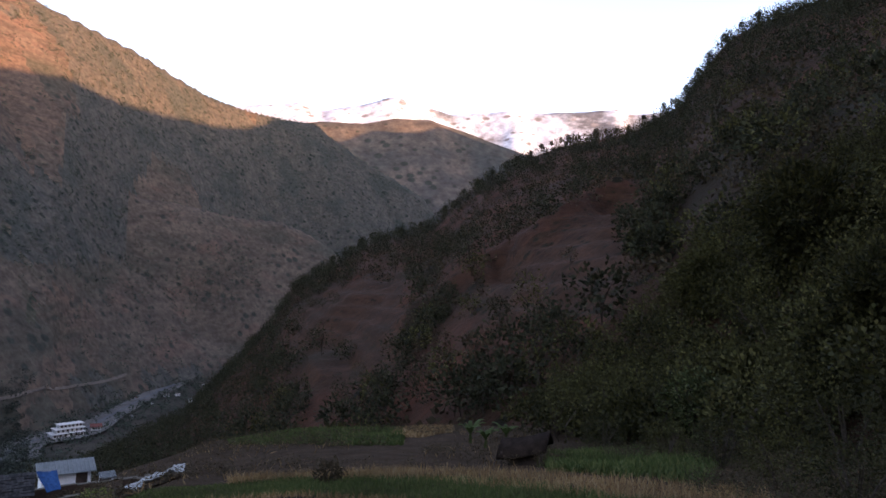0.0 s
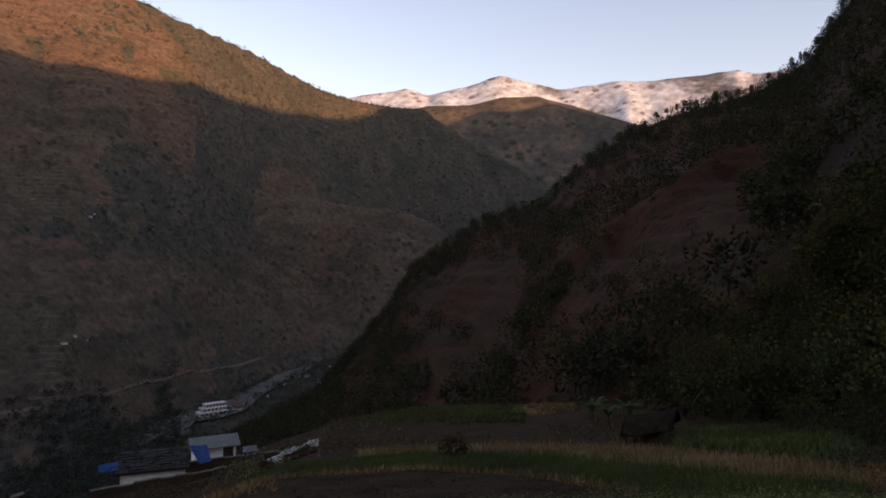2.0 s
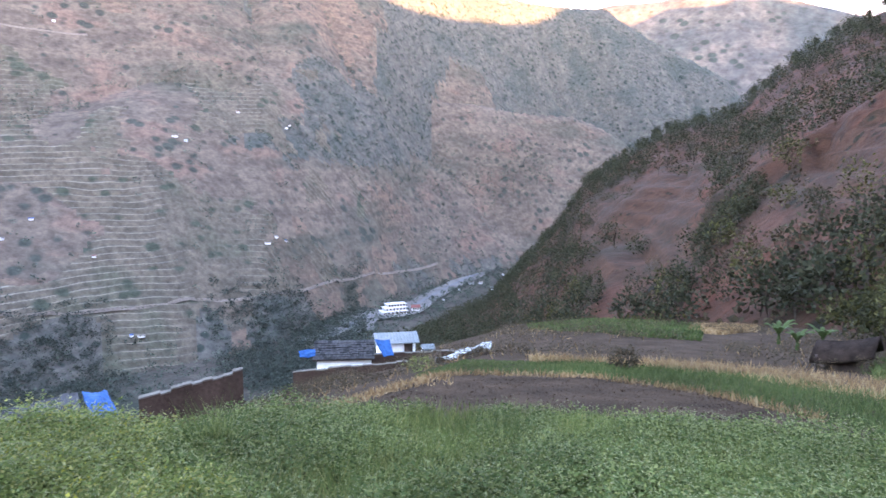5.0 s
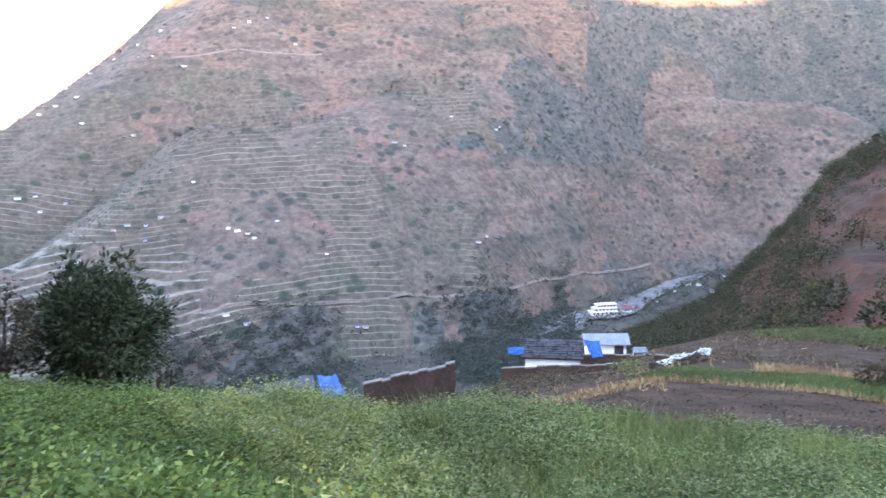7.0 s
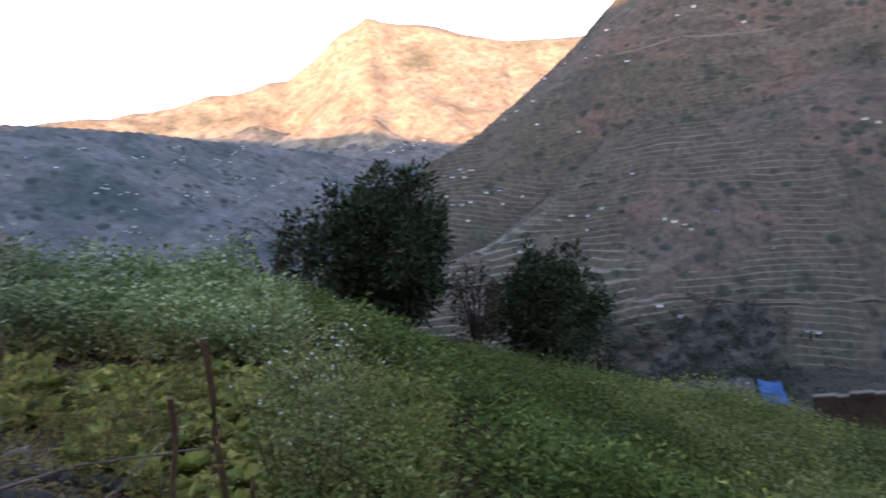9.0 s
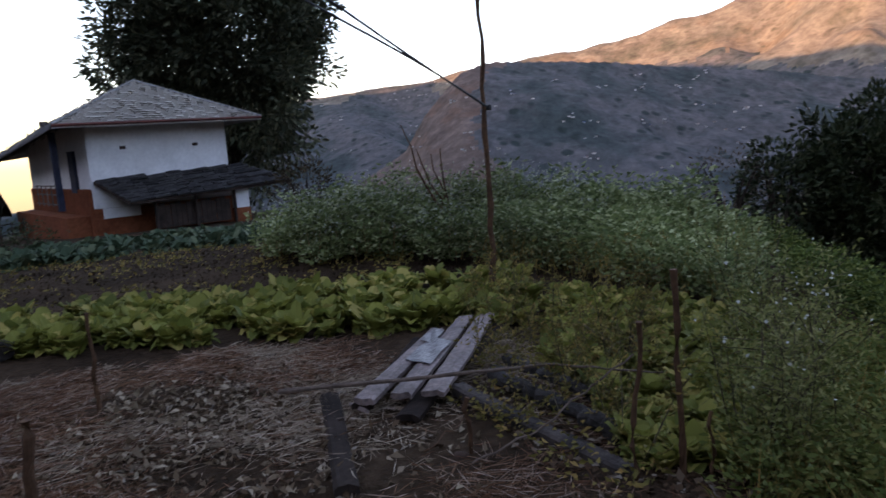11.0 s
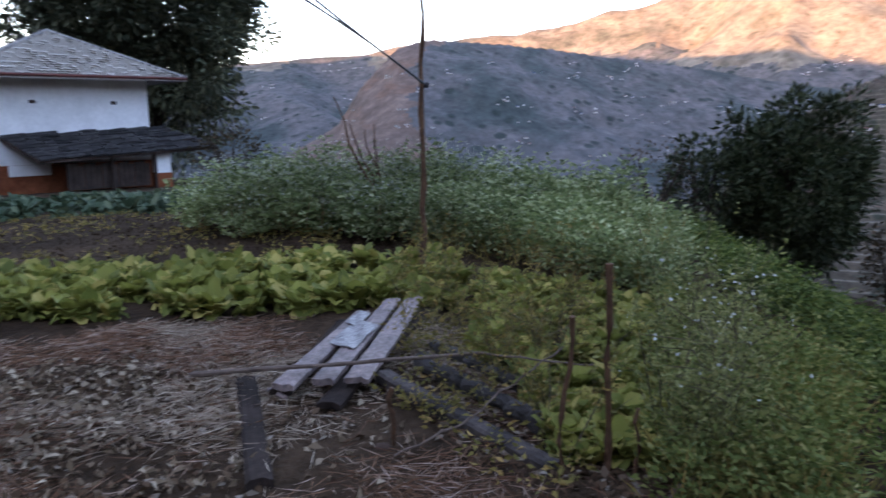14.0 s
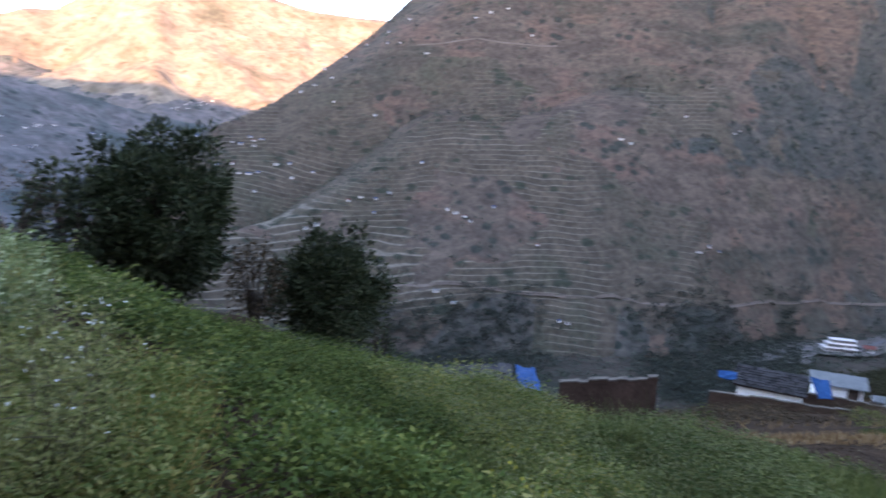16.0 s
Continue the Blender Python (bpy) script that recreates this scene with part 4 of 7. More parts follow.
def shingles(parent, a, b, c, d, rows, cols, rng, thick=0.03, mat=None, name="slate", wild=0.3, lift=0.025):
    """Courses of slates on a roof plane: a, b along the ridge, d, c along the eave. Each slate is a piece of its own."""
    a, b, c, d = (Vector(v) for v in (a, b, c, d))
    nrm = (b - a).cross(d - a).normalized()
    if nrm.z < 0:
        nrm = -nrm
    shared = []
    for k in range(5):
        bm = bmesh.new()
        w = rng.uniform(0.9, 1.02)
        g = box(bm, -0.5 * w, 0.5 * w, -0.6, 0.62 + rng.uniform(-0.04, 0.08), 0, 1)
        me = bpy.data.meshes.new(name)
        bm.to_mesh(me)
        bm.free()
        me.materials.append(mat)
        shared.append(me)
    widest = max((b - a).length, (c - d).length)
    for i in range(rows):
        v = (i + 0.5) / rows
        row = (a.lerp(d, v) - b.lerp(c, v)).length
        count = max(1, round(cols * row / widest))
        cuts = np.sort(np.clip((np.arange(count + 1) + rng.uniform(-wild, wild, count + 1)) / count, 0, 1))
        cuts[0], cuts[-1] = 0, 1
        for j in range(count):
            u = (cuts[j] + cuts[j + 1]) / 2
            top, bot = a.lerp(b, u), d.lerp(c, u)
            p = top.lerp(bot, v + rng.uniform(-0.12, 0.12) * wild / rows)
            ex = (a.lerp(d, v) - b.lerp(c, v)) * max(0.15 / count, cuts[j + 1] - cuts[j])
            down = (bot - top) - ex.normalized() * (bot - top).dot(ex.normalized())
            ey = down / rows * (1 + rng.uniform(-0.3, 0.3) * wild) + nrm * lift * 1.6
            m = Matrix(((ex.x, ey.x, nrm.x * thick, p.x), (ex.y, ey.y, nrm.y * thick, p.y), (ex.z, ey.z, nrm.z * thick, p.z), (0, 0, 0, 1)))
            tilt = nrm * rng.uniform(0.0, lift)
            ob = new(name, shared[rng.integers(5)])
            ob.matrix_basis = Matrix.Translation(tilt) @ m @ Matrix.Rotation(-0.02 - rng.uniform(0, 0.03), 4, "X") @ Matrix.Rotation(rng.uniform(-0.08, 0.08) * wild, 4, "Z")
            ob.parent = parent


def farmhouse(az, r, wide, deep, ridge, rise, turn, roof, label, tin=False, name="farmhouse", over=0.5, seed=1):
    """A small gabled farmhouse with whitewashed walls, eave side towards the fields."""
    g = np.random.default_rng(seed)
    ob = thing(name, dry(az, r), label, "house", turn=turn)
    wall_h = 1.42 + r * math.tan(radians(ridge)) - rise - ob.matrix_basis.translation.z
    x, y = wide / 2, deep / 2
    bm = bmesh.new()
    box(bm, -x, x, -y, y, -0.6, wall_h)
    for s in (-1, 1):
        v = [bm.verts.new(c) for c in ((s * x, -y, wall_h), (s * x, y, wall_h), (s * x, 0, wall_h + rise * 0.92))]
        bm.faces.new(v)
    part("wall", bm, WHITEWASH, ob)
    bm = bmesh.new()
    box(bm, x - 0.9, x - 0.2, -y - 0.03, -y + 0.02, -0.1, min(1.7, wall_h))
    part("door", bm, DARKWOOD, ob)
    drop = rise * over / y
    ro = new("roof")
    ro.parent = ob
    for s in (-1, 1):
        a, b = (-x - over, 0, wall_h + rise), (x + over, 0, wall_h + rise)
        c, d = (x + over, s * (y + over), wall_h - drop), (-x - over, s * (y + over), wall_h - drop)
        bm = bmesh.new()
        slab(bm, [a, b, c, d], 0.07)
        part("roof_plane", bm, TIN if tin else DARKWOOD, ro)
        if s < 0 and not tin:
            shingles(ro, a, b, c, d, 8, 14, g, 0.05, SLATE, "slate", 0.5, 0.06)
        elif tin:
            for k in range(14):
                u = (k + 0.5) / 14
                bm = bmesh.new()
                tube(bm, [Vector(a).lerp(Vector(b), u) + Vector((0, 0, 0.02)), Vector(d).lerp(Vector(c), u) + Vector((0, 0, 0.02))], [0.035, 0.035], 4)
                part("ridge_of_sheet", bm, TIN, ro)
    return ob


def draped(name, corners, mat, label, category, seed=0, sag=0.12, n=8, thick=0.03):
    """A creased sheet laid between four corners, with a little thickness."""
    g = np.random.default_rng(seed)
    a, b, c, d = (Vector(v) for v in corners)
    bm = bmesh.new()
    ph = g.uniform(0, 6, 4)
    grid = []
    for i in range(n + 1):
        row = []
        for j in range(n + 1):
            u, v = j / n, i / n
            p = a.lerp(b, u).lerp(d.lerp(c, u), v)
            p.z += sag * (0.5 * math.sin(5 * u + ph[0]) * math.cos(4 * v + ph[1]) + 0.5 * math.sin(9 * v + 6 * u + ph[2])) + g.uniform(-0.3, 0.3) * sag
            row.append(bm.verts.new(p))
        grid.append(row)
    for i in range(n):
        for j in range(n):
            bm.faces.new((grid[i][j], grid[i][j + 1], grid[i + 1][j + 1], grid[i + 1][j]))
    r = bmesh.ops.extrude_face_region(bm, geom=bm.faces[:])
    for v in r["geom"]:
        if isinstance(v, bmesh.types.BMVert):
            v.co.z += thick
    ob = part(name, bm, mat)
    return tagged(ob, label, category)


farmhouse(33.0, 47, 3.7, 2.6, -13.95, 0.75, 33 - 3, "slate", "low whitewashed farmhouse with a dark slate roof below the field", over=0.26, seed=3)
farmhouse(28.6, 53, 2.9, 2.0, -13.3, 0.45, 28 + 8, "tin", "whitewashed shed with a grey tin roof beside the farmhouse", tin=True, over=0.3, seed=4)
farmhouse(25.8, 50, 0.7, 0.9, -14.35, 0.2, 40, "tin", "tiny shed with a pale sheet roof by the farmhouse", tin=True, name="shed", over=0.12, seed=5)


def sight(az, el, r):
    """A point on a line of sight from the yard."""
    return polar(az, r, 1.42 + r * math.tan(radians(el))) + Vector((0, -0.27, 0))


draped("tarpaulin", [sight(30.25, -13.85, 45.5), sight(28.95, -13.9, 45.5), sight(28.6, -15.15, 44.3), sight(29.5, -15.3, 44.3)], TARP, "bright blue tarpaulin hung over the end of the slate roof", "tarpaulin", 1, 0.05)
draped("tarpaulin", [sight(36.7, -14.5, 45.6), sight(35.3, -14.45, 45.6), sight(35.3, -15.0, 45), sight(36.6, -15.1, 45)], TARP, "small blue tarpaulin over a lean-to roof", "tarpaulin", 2, 0.05)


def flat_spot(az, el):
    """Where a line of sight from the yard meets the fields."""
    rr = np.arange(8.0, 60.0, 0.2)
    z = heights(-math.sin(radians(az)) * rr, math.cos(radians(az)) * rr)
    over = np.where(z >= 1.42 + rr * math.tan(radians(el)))[0]
    return dry(az, rr[over[0]] if len(over) else 40.0)


for k, (a0, a1, r0, r1) in enumerate(((25.2, 22.8, 33.0, 30.5), (23.2, 21.4, 33.5, 30.0), (21.7, 20.3, 34.0, 31.5))):
    rim = Vector((0, 0, 0.3 + 0.05 * k))
    draped("plastic_sheet", [dry(a0, r0) + rim, dry(a1, r0) + rim, dry(a1, r1) + rim, dry(a0, r1) + rim], PLASTIC, "crumpled white plastic sheet spread on the fallow ground", "plastic sheet", 3 + k, 0.2, 9)


def lean_to(corners, tarp, posts, label, seed):
    """A slate-roofed byre whose roof only rises over the edge of the field: roof, posts, tarpaulin."""
    g = np.random.default_rng(seed)
    a, b, c, d = (Vector(v) for v in corners)
    o = (a + b + c + d) / 4
    ob = thing("byre", (o.x, o.y, 0), label, "shed")
    ob.matrix_basis = Matrix.Translation((o.x, o.y, height_at(o.x, o.y)))
    off = ob.matrix_basis.translation
    a, b, c, d = (v - off for v in (a, b, c, d))
    ro = new("roof")
    ro.parent = ob
    bm = bmesh.new()
    slab(bm, [a, b, c, d], 0.06)
    part("roof_plane", bm, DARKWOOD, ro)
    shingles(ro, a, b, c, d, 7, 10, g, 0.05, SLATE, "slate", 0.4, 0.06)
    for q in (a, b, c, d):
        bm = bmesh.new()
        q = q.lerp((a + b + c + d) / 4, 0.1)
        tube(bm, [(q.x, q.y, height_at(q.x + off.x, q.y + off.y) - off.z - 0.3), (q.x, q.y, q.z - 0.05)], [0.07, 0.06], 6)
        part("post", bm, DARKWOOD, ob)
    return ob


lean_to([sight(59.8, -16.9, 24), sight(53.5, -16.15, 24), sight(53.1, -19.0, 21), sight(60.2, -19.8, 21)], None, 4, "low byre with a dark slate roof below the field's edge", 8)
draped("tarpaulin", [sight(53.2, -16.2, 22.4), sight(51.5, -16.25, 22.4), sight(50.8, -18.1, 20), sight(52.7, -18.1, 20)], TARP, "blue tarpaulin on the end of the byre roof", "tarpaulin", 6, 0.08)


def bank(az0, az1, el0, el1, r, label):
    """A low earth wall with a pale coping."""
    ob = thing("earth_wall", dry((az0 + az1) / 2, r), label, "wall")
    off = ob.matrix_basis.translation
    bm, bc = bmesh.new(), bmesh.new()
    n = 10
    for k in range(n):
        q = [sight(az0 + (az1 - az0) * (k + s) / n, el0 + (el1 - el0) * (k + s) / n, r) for s in (0, 1)]
        out = Vector((q[0].x, q[0].y, 0)).normalized() * 0.13
        for b, z0, z1, w in ((bm, -1.6, 0.0, 1.0), (bc, 0.0, 0.05, 1.1)):
            lo = [q[0] - out * w, q[1] - out * w, q[1] + out * w, q[0] + out * w]
            j = 0.035 * math.sin(k * 2.3) + 0.03 * math.sin(k * 5.1)
            slab(b, [v - off + Vector((0, 0, z1 + j)) for v in lo], z1 - z0)
    part("wall_body", bm, EARTH, ob)
    part("coping", bc, COPING, ob, "pale worn coping")
    return ob


bank(49.3, 41.3, -17.1, -15.8, 24, "brown earth wall with a pale coping at the field's edge")
bank(24.5, 19.6, -14.85, -14.75, 36, "low brown earth bank behind the plastic sheets")

bank(30.6, 24.6, -15.05, -14.9, 49, "low brown earth bank before the tin-roofed shed")
bank(37.2, 27.4, -16.2, -15.75, 42.5, "rough brown earth bank at the foot of the farmhouse")

ROT = surface("rotten_thatch", (0.012, 0.008, 0.006), (0.034, 0.022, 0.016), 2.0, 0.95, 0.05, fine=20, bump_s=0.9, bump_d=0.05)


# the hut by the gully
def gully_hut():
    base = dry(-7.2, 27)
    ob = thing("gully_hut", base, "small dark hut with a sagging thatched roof by the gully", "hut", turn=-20)
    ob.matrix_basis = ob.matrix_basis @ Matrix.Scale(0.78, 4)
    bm = bmesh.new()
    box(bm, -0.8, 0.8, -0.4, 0.7, -0.6, 0.9, bevel=0.04)
    part("wall", bm, DARKWOOD, ob)
    bm = bmesh.new()
    n = 10
    rows = []
    for i in range(n + 1):
        u = i / n
        x = -1.25 + 2.5 * u
        zr = 1.25 + 0.6 * u - 0.12 * math.sin(math.pi * u)
        rows.append([bm.verts.new((x, y, zr - k)) for y, k in ((-0.95, 0.75), (-0.5, 0.32), (0.1, 0.0), (0.55, 0.25), (1.0, 0.7), (0.95, 0.85), (0.1, 0.16), (-0.9, 0.9))])
    for p, q in zip(rows, rows[1:]):
        for k in range(8):
            bm.faces.new((p[k], p[(k + 1) % 8], q[(k + 1) % 8], q[k]))
    bm.faces.new(rows[0]), bm.faces.new(rows[-1][::-1])
    part("roof", bm, ROT, ob, "dark rotting thatch", smooth=True)
    for x in (-1.0, 1.0):
        bm = bmesh.new()
        tube(bm, [(x, -0.8, -0.6), (x, -0.8, 0.75)], [0.06, 0.05], 6)
        part("post", bm, DARKWOOD, ob)


gully_hut()


def banana(place, h, seed):
    g = np.random.default_rng(seed)
    ob = thing("banana_plant", place, "banana plant with long drooping green leaves", "banana plant", "banana plants by the gully")
    bm = bmesh.new()
    tube(bm, [(0, 0, -0.2), (0.03, 0, h * 0.2), (0, 0.02, h * 0.36)], [0.11, 0.09, 0.05], 7)
    part("stem", bm, WHEAT, ob)
    for k in range(9):
        a = k * 0.72 + g.uniform(-0.2, 0.2)
        bm = bmesh.new()
        pts = []
        ln = h * g.uniform(0.5, 0.8)
        for i in range(7):
            u = i / 6
            rr = ln * u * (0.9 - 0.15 * u)
            zz = h * 0.32 + ln * (1.5 * u - 0.95 * u * u)
            w = 0.02 + 0.1 * ln * math.sin(math.pi * min(1, u * 0.92 + 0.06))
            c, s = math.cos(a), math.sin(a)
            pts.append([bm.verts.new((c * rr - s * w, s * rr + c * w, zz - 0.04)), bm.verts.new((c * rr, s * rr, zz)), bm.verts.new((c * rr + s * w, s * rr - c * w, zz - 0.04))])
        for p, q in zip(pts, pts[1:]):
            bm.faces.new((p[0], p[1], q[1], q[0])), bm.faces.new((p[1], p[2], q[2], q[1]))
        part("leaf", bm, WHEAT, ob)


for k, (az, el, h) in enumerate(((-2.6, -12.9, 1.7), (-3.9, -13.2, 1.4), (-5.6, -12.8, 1.5))):
    banana(flat_spot(az, el), h, 70 + k)
bush(dry(-20.8, 36), 3.9, 3.9, 2600, "round bush with pale yellow-green leaf tips by the gully", leaf_mat("pale_bush_leaves", (0.03, 0.042, 0.016), (0.07, 0.085, 0.03), (0.16, 0.17, 0.075), 0.6, 0.25), 5, leaf=0.2)
for k, (az, r, h, w) in enumerate(((48.6, 24, 1.2, 1.0), (45.8, 25, 1.1, 0.7), (37.4, 42, 1.5, 1.3), (34.9, 41.5, 0.9, 0.9), (26.5, 33, 0.6, 1.8), (9.0, 21.5, 0.7, 0.9), (54, 12, 0.7, 0.6))):
    bush(dry(az, r), h, w, 700, "small grey-green bush at the edge of the field", SCRUB if k % 2 else CROP, 90 + k, leaf=0.1 if r > 15 else 0.06, group="bushes round the fields")

def tuft(place, h, w, count, label, mat, seed):
    """A clump of stiff upright blades."""
    g = np.random.default_rng(seed)
    ob = thing("grass_tuft", place, label, "grass")
    way = g.normal(size=(count, 3)) * 0.45 + np.array([0, 0, 1.0])
    base = g.normal(size=(count, 3)) * np.array([w * 0.16, w * 0.16, 0])
    co, fc = cards(g, base + np.array([0, 0, 0.02]), way, h * g.uniform(0.5, 1.15, count), 0.011, 0.5)
    bl = new("tussock", mesh_from("tussock", co, fc, [mat]))
    bl.parent = ob
    return ob


tuft(dry(45.3, 7.2), 0.75, 0.6, 420, "tall grey-green grass tuft standing over the crop", BLUECROP, 301)
tuft(dry(20.5, 7.6), 0.6, 0.6, 300, "dark grass tuft in the crop", BLUECROP, 302)
for k, (az, r, h, w) in enumerate(((-31.5, 15, 1.3, 2.2), (-35.5, 17, 2.0, 2.4), (-26.5, 19, 1.5, 1.9), (-31, 23, 2.6, 2.6), (-22.5, 25, 1.7, 2.1), (-27.0, 29, 2.7, 2.9), (-18.4, 29, 1.6, 1.9), (-13.5, 33, 1.6, 2.2), (-34.5, 27, 3.2, 3.0))):
    bush(dry(az, r), h, w, 1700, "dark thicket of leafy shrubs on the slope by the gully", OLIVE if k % 4 == 2 else GULLY, 310 + k, leaf=0.085, group="thickets on the near slope")

# ---- the yard and the garden ----
STAND = Vector((0.12, -0.55, 1.54))


def spot(az, el, r):
    """A point on a line of sight from where the garden is seen."""
    return STAND + polar(az, r, r * math.tan(radians(el)))


def lie(az, el, z=0.0):
    """A point at height z on such a line of sight."""
    return spot(az, el, (STAND.z - z) / math.tan(radians(-el)))


def grade(p):
    q = Vector(p)
    q.z = float(heights(np.array([q.x]), np.array([q.y]))[0])
    return q


MUSTARD = leaf_mat("mustard_leaves", (0.1116, 0.1357, 0.0302), (0.2622, 0.2597, 0.0564), (0.4464, 0.3657, 0.1108), 0.6, 0.35, 0.15)
CABBAGE = leaf_mat("cabbage_leaves", (0.0434, 0.0744, 0.0413), (0.0806, 0.118, 0.066), (0.136, 0.167, 0.0935), 0.6, 0.2, 0.12)
BORDER = leaf_mat("border_leaves", (0.1575, 0.1732, 0.0584), (0.2756, 0.2830, 0.0991), (0.3243, 0.3123, 0.1240), 0.6, 0.3)
SHRUB = leaf_mat("flowering_shrub_leaves", (0.0828, 0.1156, 0.0425), (0.2208, 0.2646, 0.1062), (0.4600, 0.4900, 0.2805), 0.6, 0.35)
WEED = leaf_mat("weed_leaves", (0.1371, 0.1230, 0.0354), (0.2470, 0.1943, 0.0567), (0.4111, 0.2668, 0.0921), 0.7, 0.3)
DARKLEAF = leaf_mat("dark_tree_leaves", (0.0252, 0.0364, 0.0174), (0.049, 0.063, 0.029), (0.084, 0.091, 0.0435), 0.55, 0.15)
LITTER = leaf_mat("dead_leaves", (0.0446, 0.0225, 0.0122), (0.104, 0.063, 0.0365), (0.223, 0.184, 0.146), 0.8, 0.1)
HAY = leaf_mat("trodden_straw", (0.0955, 0.0386, 0.0198), (0.226, 0.122, 0.0718), (0.422, 0.309, 0.248), 0.85, 0.1)
OLDWOOD = surface("silvered_plank", (0.132, 0.0968, 0.0867), (0.252, 0.187, 0.168), 3.0, 0.6, 0.35, fine=26, bump_s=0.8, bump_d=0.008, amount=0.6, lo=0.42, hi=0.6)
DARKTIMBER = surface("dark_timber", (0.0158, 0.0104, 0.0083), (0.04, 0.028, 0.0225), 3.0, 0.85, 0.08, fine=26, bump_s=0.6, bump_d=0.008)
STICK = surface("brown_stick", (0.05, 0.024, 0.0125), (0.115, 0.06, 0.031), 4.0, 0.85, 0.2, fine=30, bump_s=0.5)
CABLE = surface("black_cable", (0.015, 0.015, 0.016), (0.03, 0.03, 0.03), 8.0, 0.6, 0.3, bump_s=0.0)
rng = np.random.default_rng(31)


def plank(a, b, width, thick, mat, label, seed, group="", taper=0.0):
    """A worn plank between two points on its upper face, with broken ends, waney edges and a slight twist."""
    g = np.random.default_rng(seed)
    a, b = Vector(a), Vector(b)
    d = (b - a)
    side = d.cross(Vector((0, 0, 1))).normalized()
    up = side.cross(d).normalized()
    bm = bmesh.new()
    n, across = 22, 6
    wob = [g.uniform(-1, 1) for _ in range(4)]
    tops, unders = [], []
    for i in range(n + 1):
        u = i / n
        half = width / 2 * (1 - taper * u)
        lo = -half * (1 + 0.05 * math.sin(5 * u + wob[0] * 3) + g.uniform(-0.035, 0.035))
        hi = half * (1 + 0.05 * math.sin(6 * u + wob[1] * 3) + g.uniform(-0.035, 0.035))
        row, low = [], []
        for k in range(across + 1):
            w = lo + (hi - lo) * k / across
            ragged = (0.012 * math.sin(k * 1.3 + seed) + g.uniform(-0.006, 0.006) if i in (0, n) else 0.0)
            c = a + d * u + d.normalized() * ragged + side * w
            rel = -0.22 * thick * (k in (0, across)) + 0.0022 * math.sin(9 * k + seed) + g.uniform(-0.0012, 0.0012) - 0.007 * math.sin(math.pi * u) + wob[2] * 0.006 * (k / across - 0.5) * u
            row.append(bm.verts.new(c + up * rel))
            low.append(bm.verts.new(c + up * (rel - thick * (0.7 if k in (0, across) else 1.0))))
        tops.append(row), unders.append(low)
    for i in range(n):
        for k in range(across):
            bm.faces.new((tops[i][k], tops[i][k + 1], tops[i + 1][k + 1], tops[i + 1][k]))
            bm.faces.new((unders[i][k], unders[i + 1][k], unders[i + 1][k + 1], unders[i][k + 1]))
        for k in (0, across):
            bm.faces.new((tops[i][k], tops[i + 1][k], unders[i + 1][k], unders[i][k]))
    for i in (0, n):
        for k in range(across):
            bm.faces.new((tops[i][k], tops[i][k + 1], unders[i][k + 1], unders[i][k]))
    return tagged(part("plank", bm, mat), label, "plank", group)


Z1 = 0.115
SP = "stacked planks"
plank(lie(122.75, -21.35, Z1), lie(115.9, -15.9, Z1), 0.125, 0.04, OLDWOOD, "weathered silver-grey wooden plank in the stack", 1, SP, 0.1)
plank(lie(119.35, -21.2, Z1), lie(113.35, -14.95, Z1), 0.135, 0.038, OLDWOOD, "weathered silver-grey wooden plank in the stack", 2, SP, 0.1)
plank(lie(116.45, -21.25, Z1 + 0.012), lie(111.45, -14.8, Z1 + 0.012), 0.15, 0.034, OLDWOOD, "broad pale grey plank on top of the stack", 3, SP, 0.12)
# the lower planks are darker than those on top
plank(lie(118.8, -23.1, 0.065), lie(112.4, -15.8, 0.065), 0.135, 0.04, DARKTIMBER, "darker plank lying under the stack", 4, SP)
plank(lie(122.9, -21.7, 0.06), lie(117.5, -16.6, 0.06), 0.12, 0.04, DARKTIMBER, "darker plank lying under the stack", 5, SP)
plank(lie(114.2, -18.8, 0.07), lie(110.3, -15.5, 0.07), 0.11, 0.04, DARKTIMBER, "narrow dark plank along the side of the stack", 6, SP)
plank(lie(125.75, -20.5, 0.045), lie(124.65, -28.2, 0.045), 0.115, 0.05, DARKTIMBER, "dark worn board lying alone on the straw", 7)
POLY = surface("dusty_plastic", (0.0969, 0.0827, 0.0836), (0.142, 0.122, 0.122), 6.0, 0.35, 0.5, fine=30, bump_s=0.5, bump_d=0.01)
draped("plastic_bag", [lie(118.8, -18.4, 0.118), lie(116.6, -19.0, 0.118), lie(114.6, -17.1, 0.125), lie(116.4, -16.7, 0.118)], POLY, "crumpled grey plastic bag lying over the planks", "plastic bag", 9, 0.008, 14, 0.004)
draped("plastic_bag", [lie(117.4, -16.8, 0.118), lie(116.4, -17.3, 0.118), lie(115.3, -16.2, 0.118), lie(116.1, -15.9, 0.118)], POLY, "torn strip of grey plastic on the planks", "plastic bag", 10, 0.006, 10, 0.004)


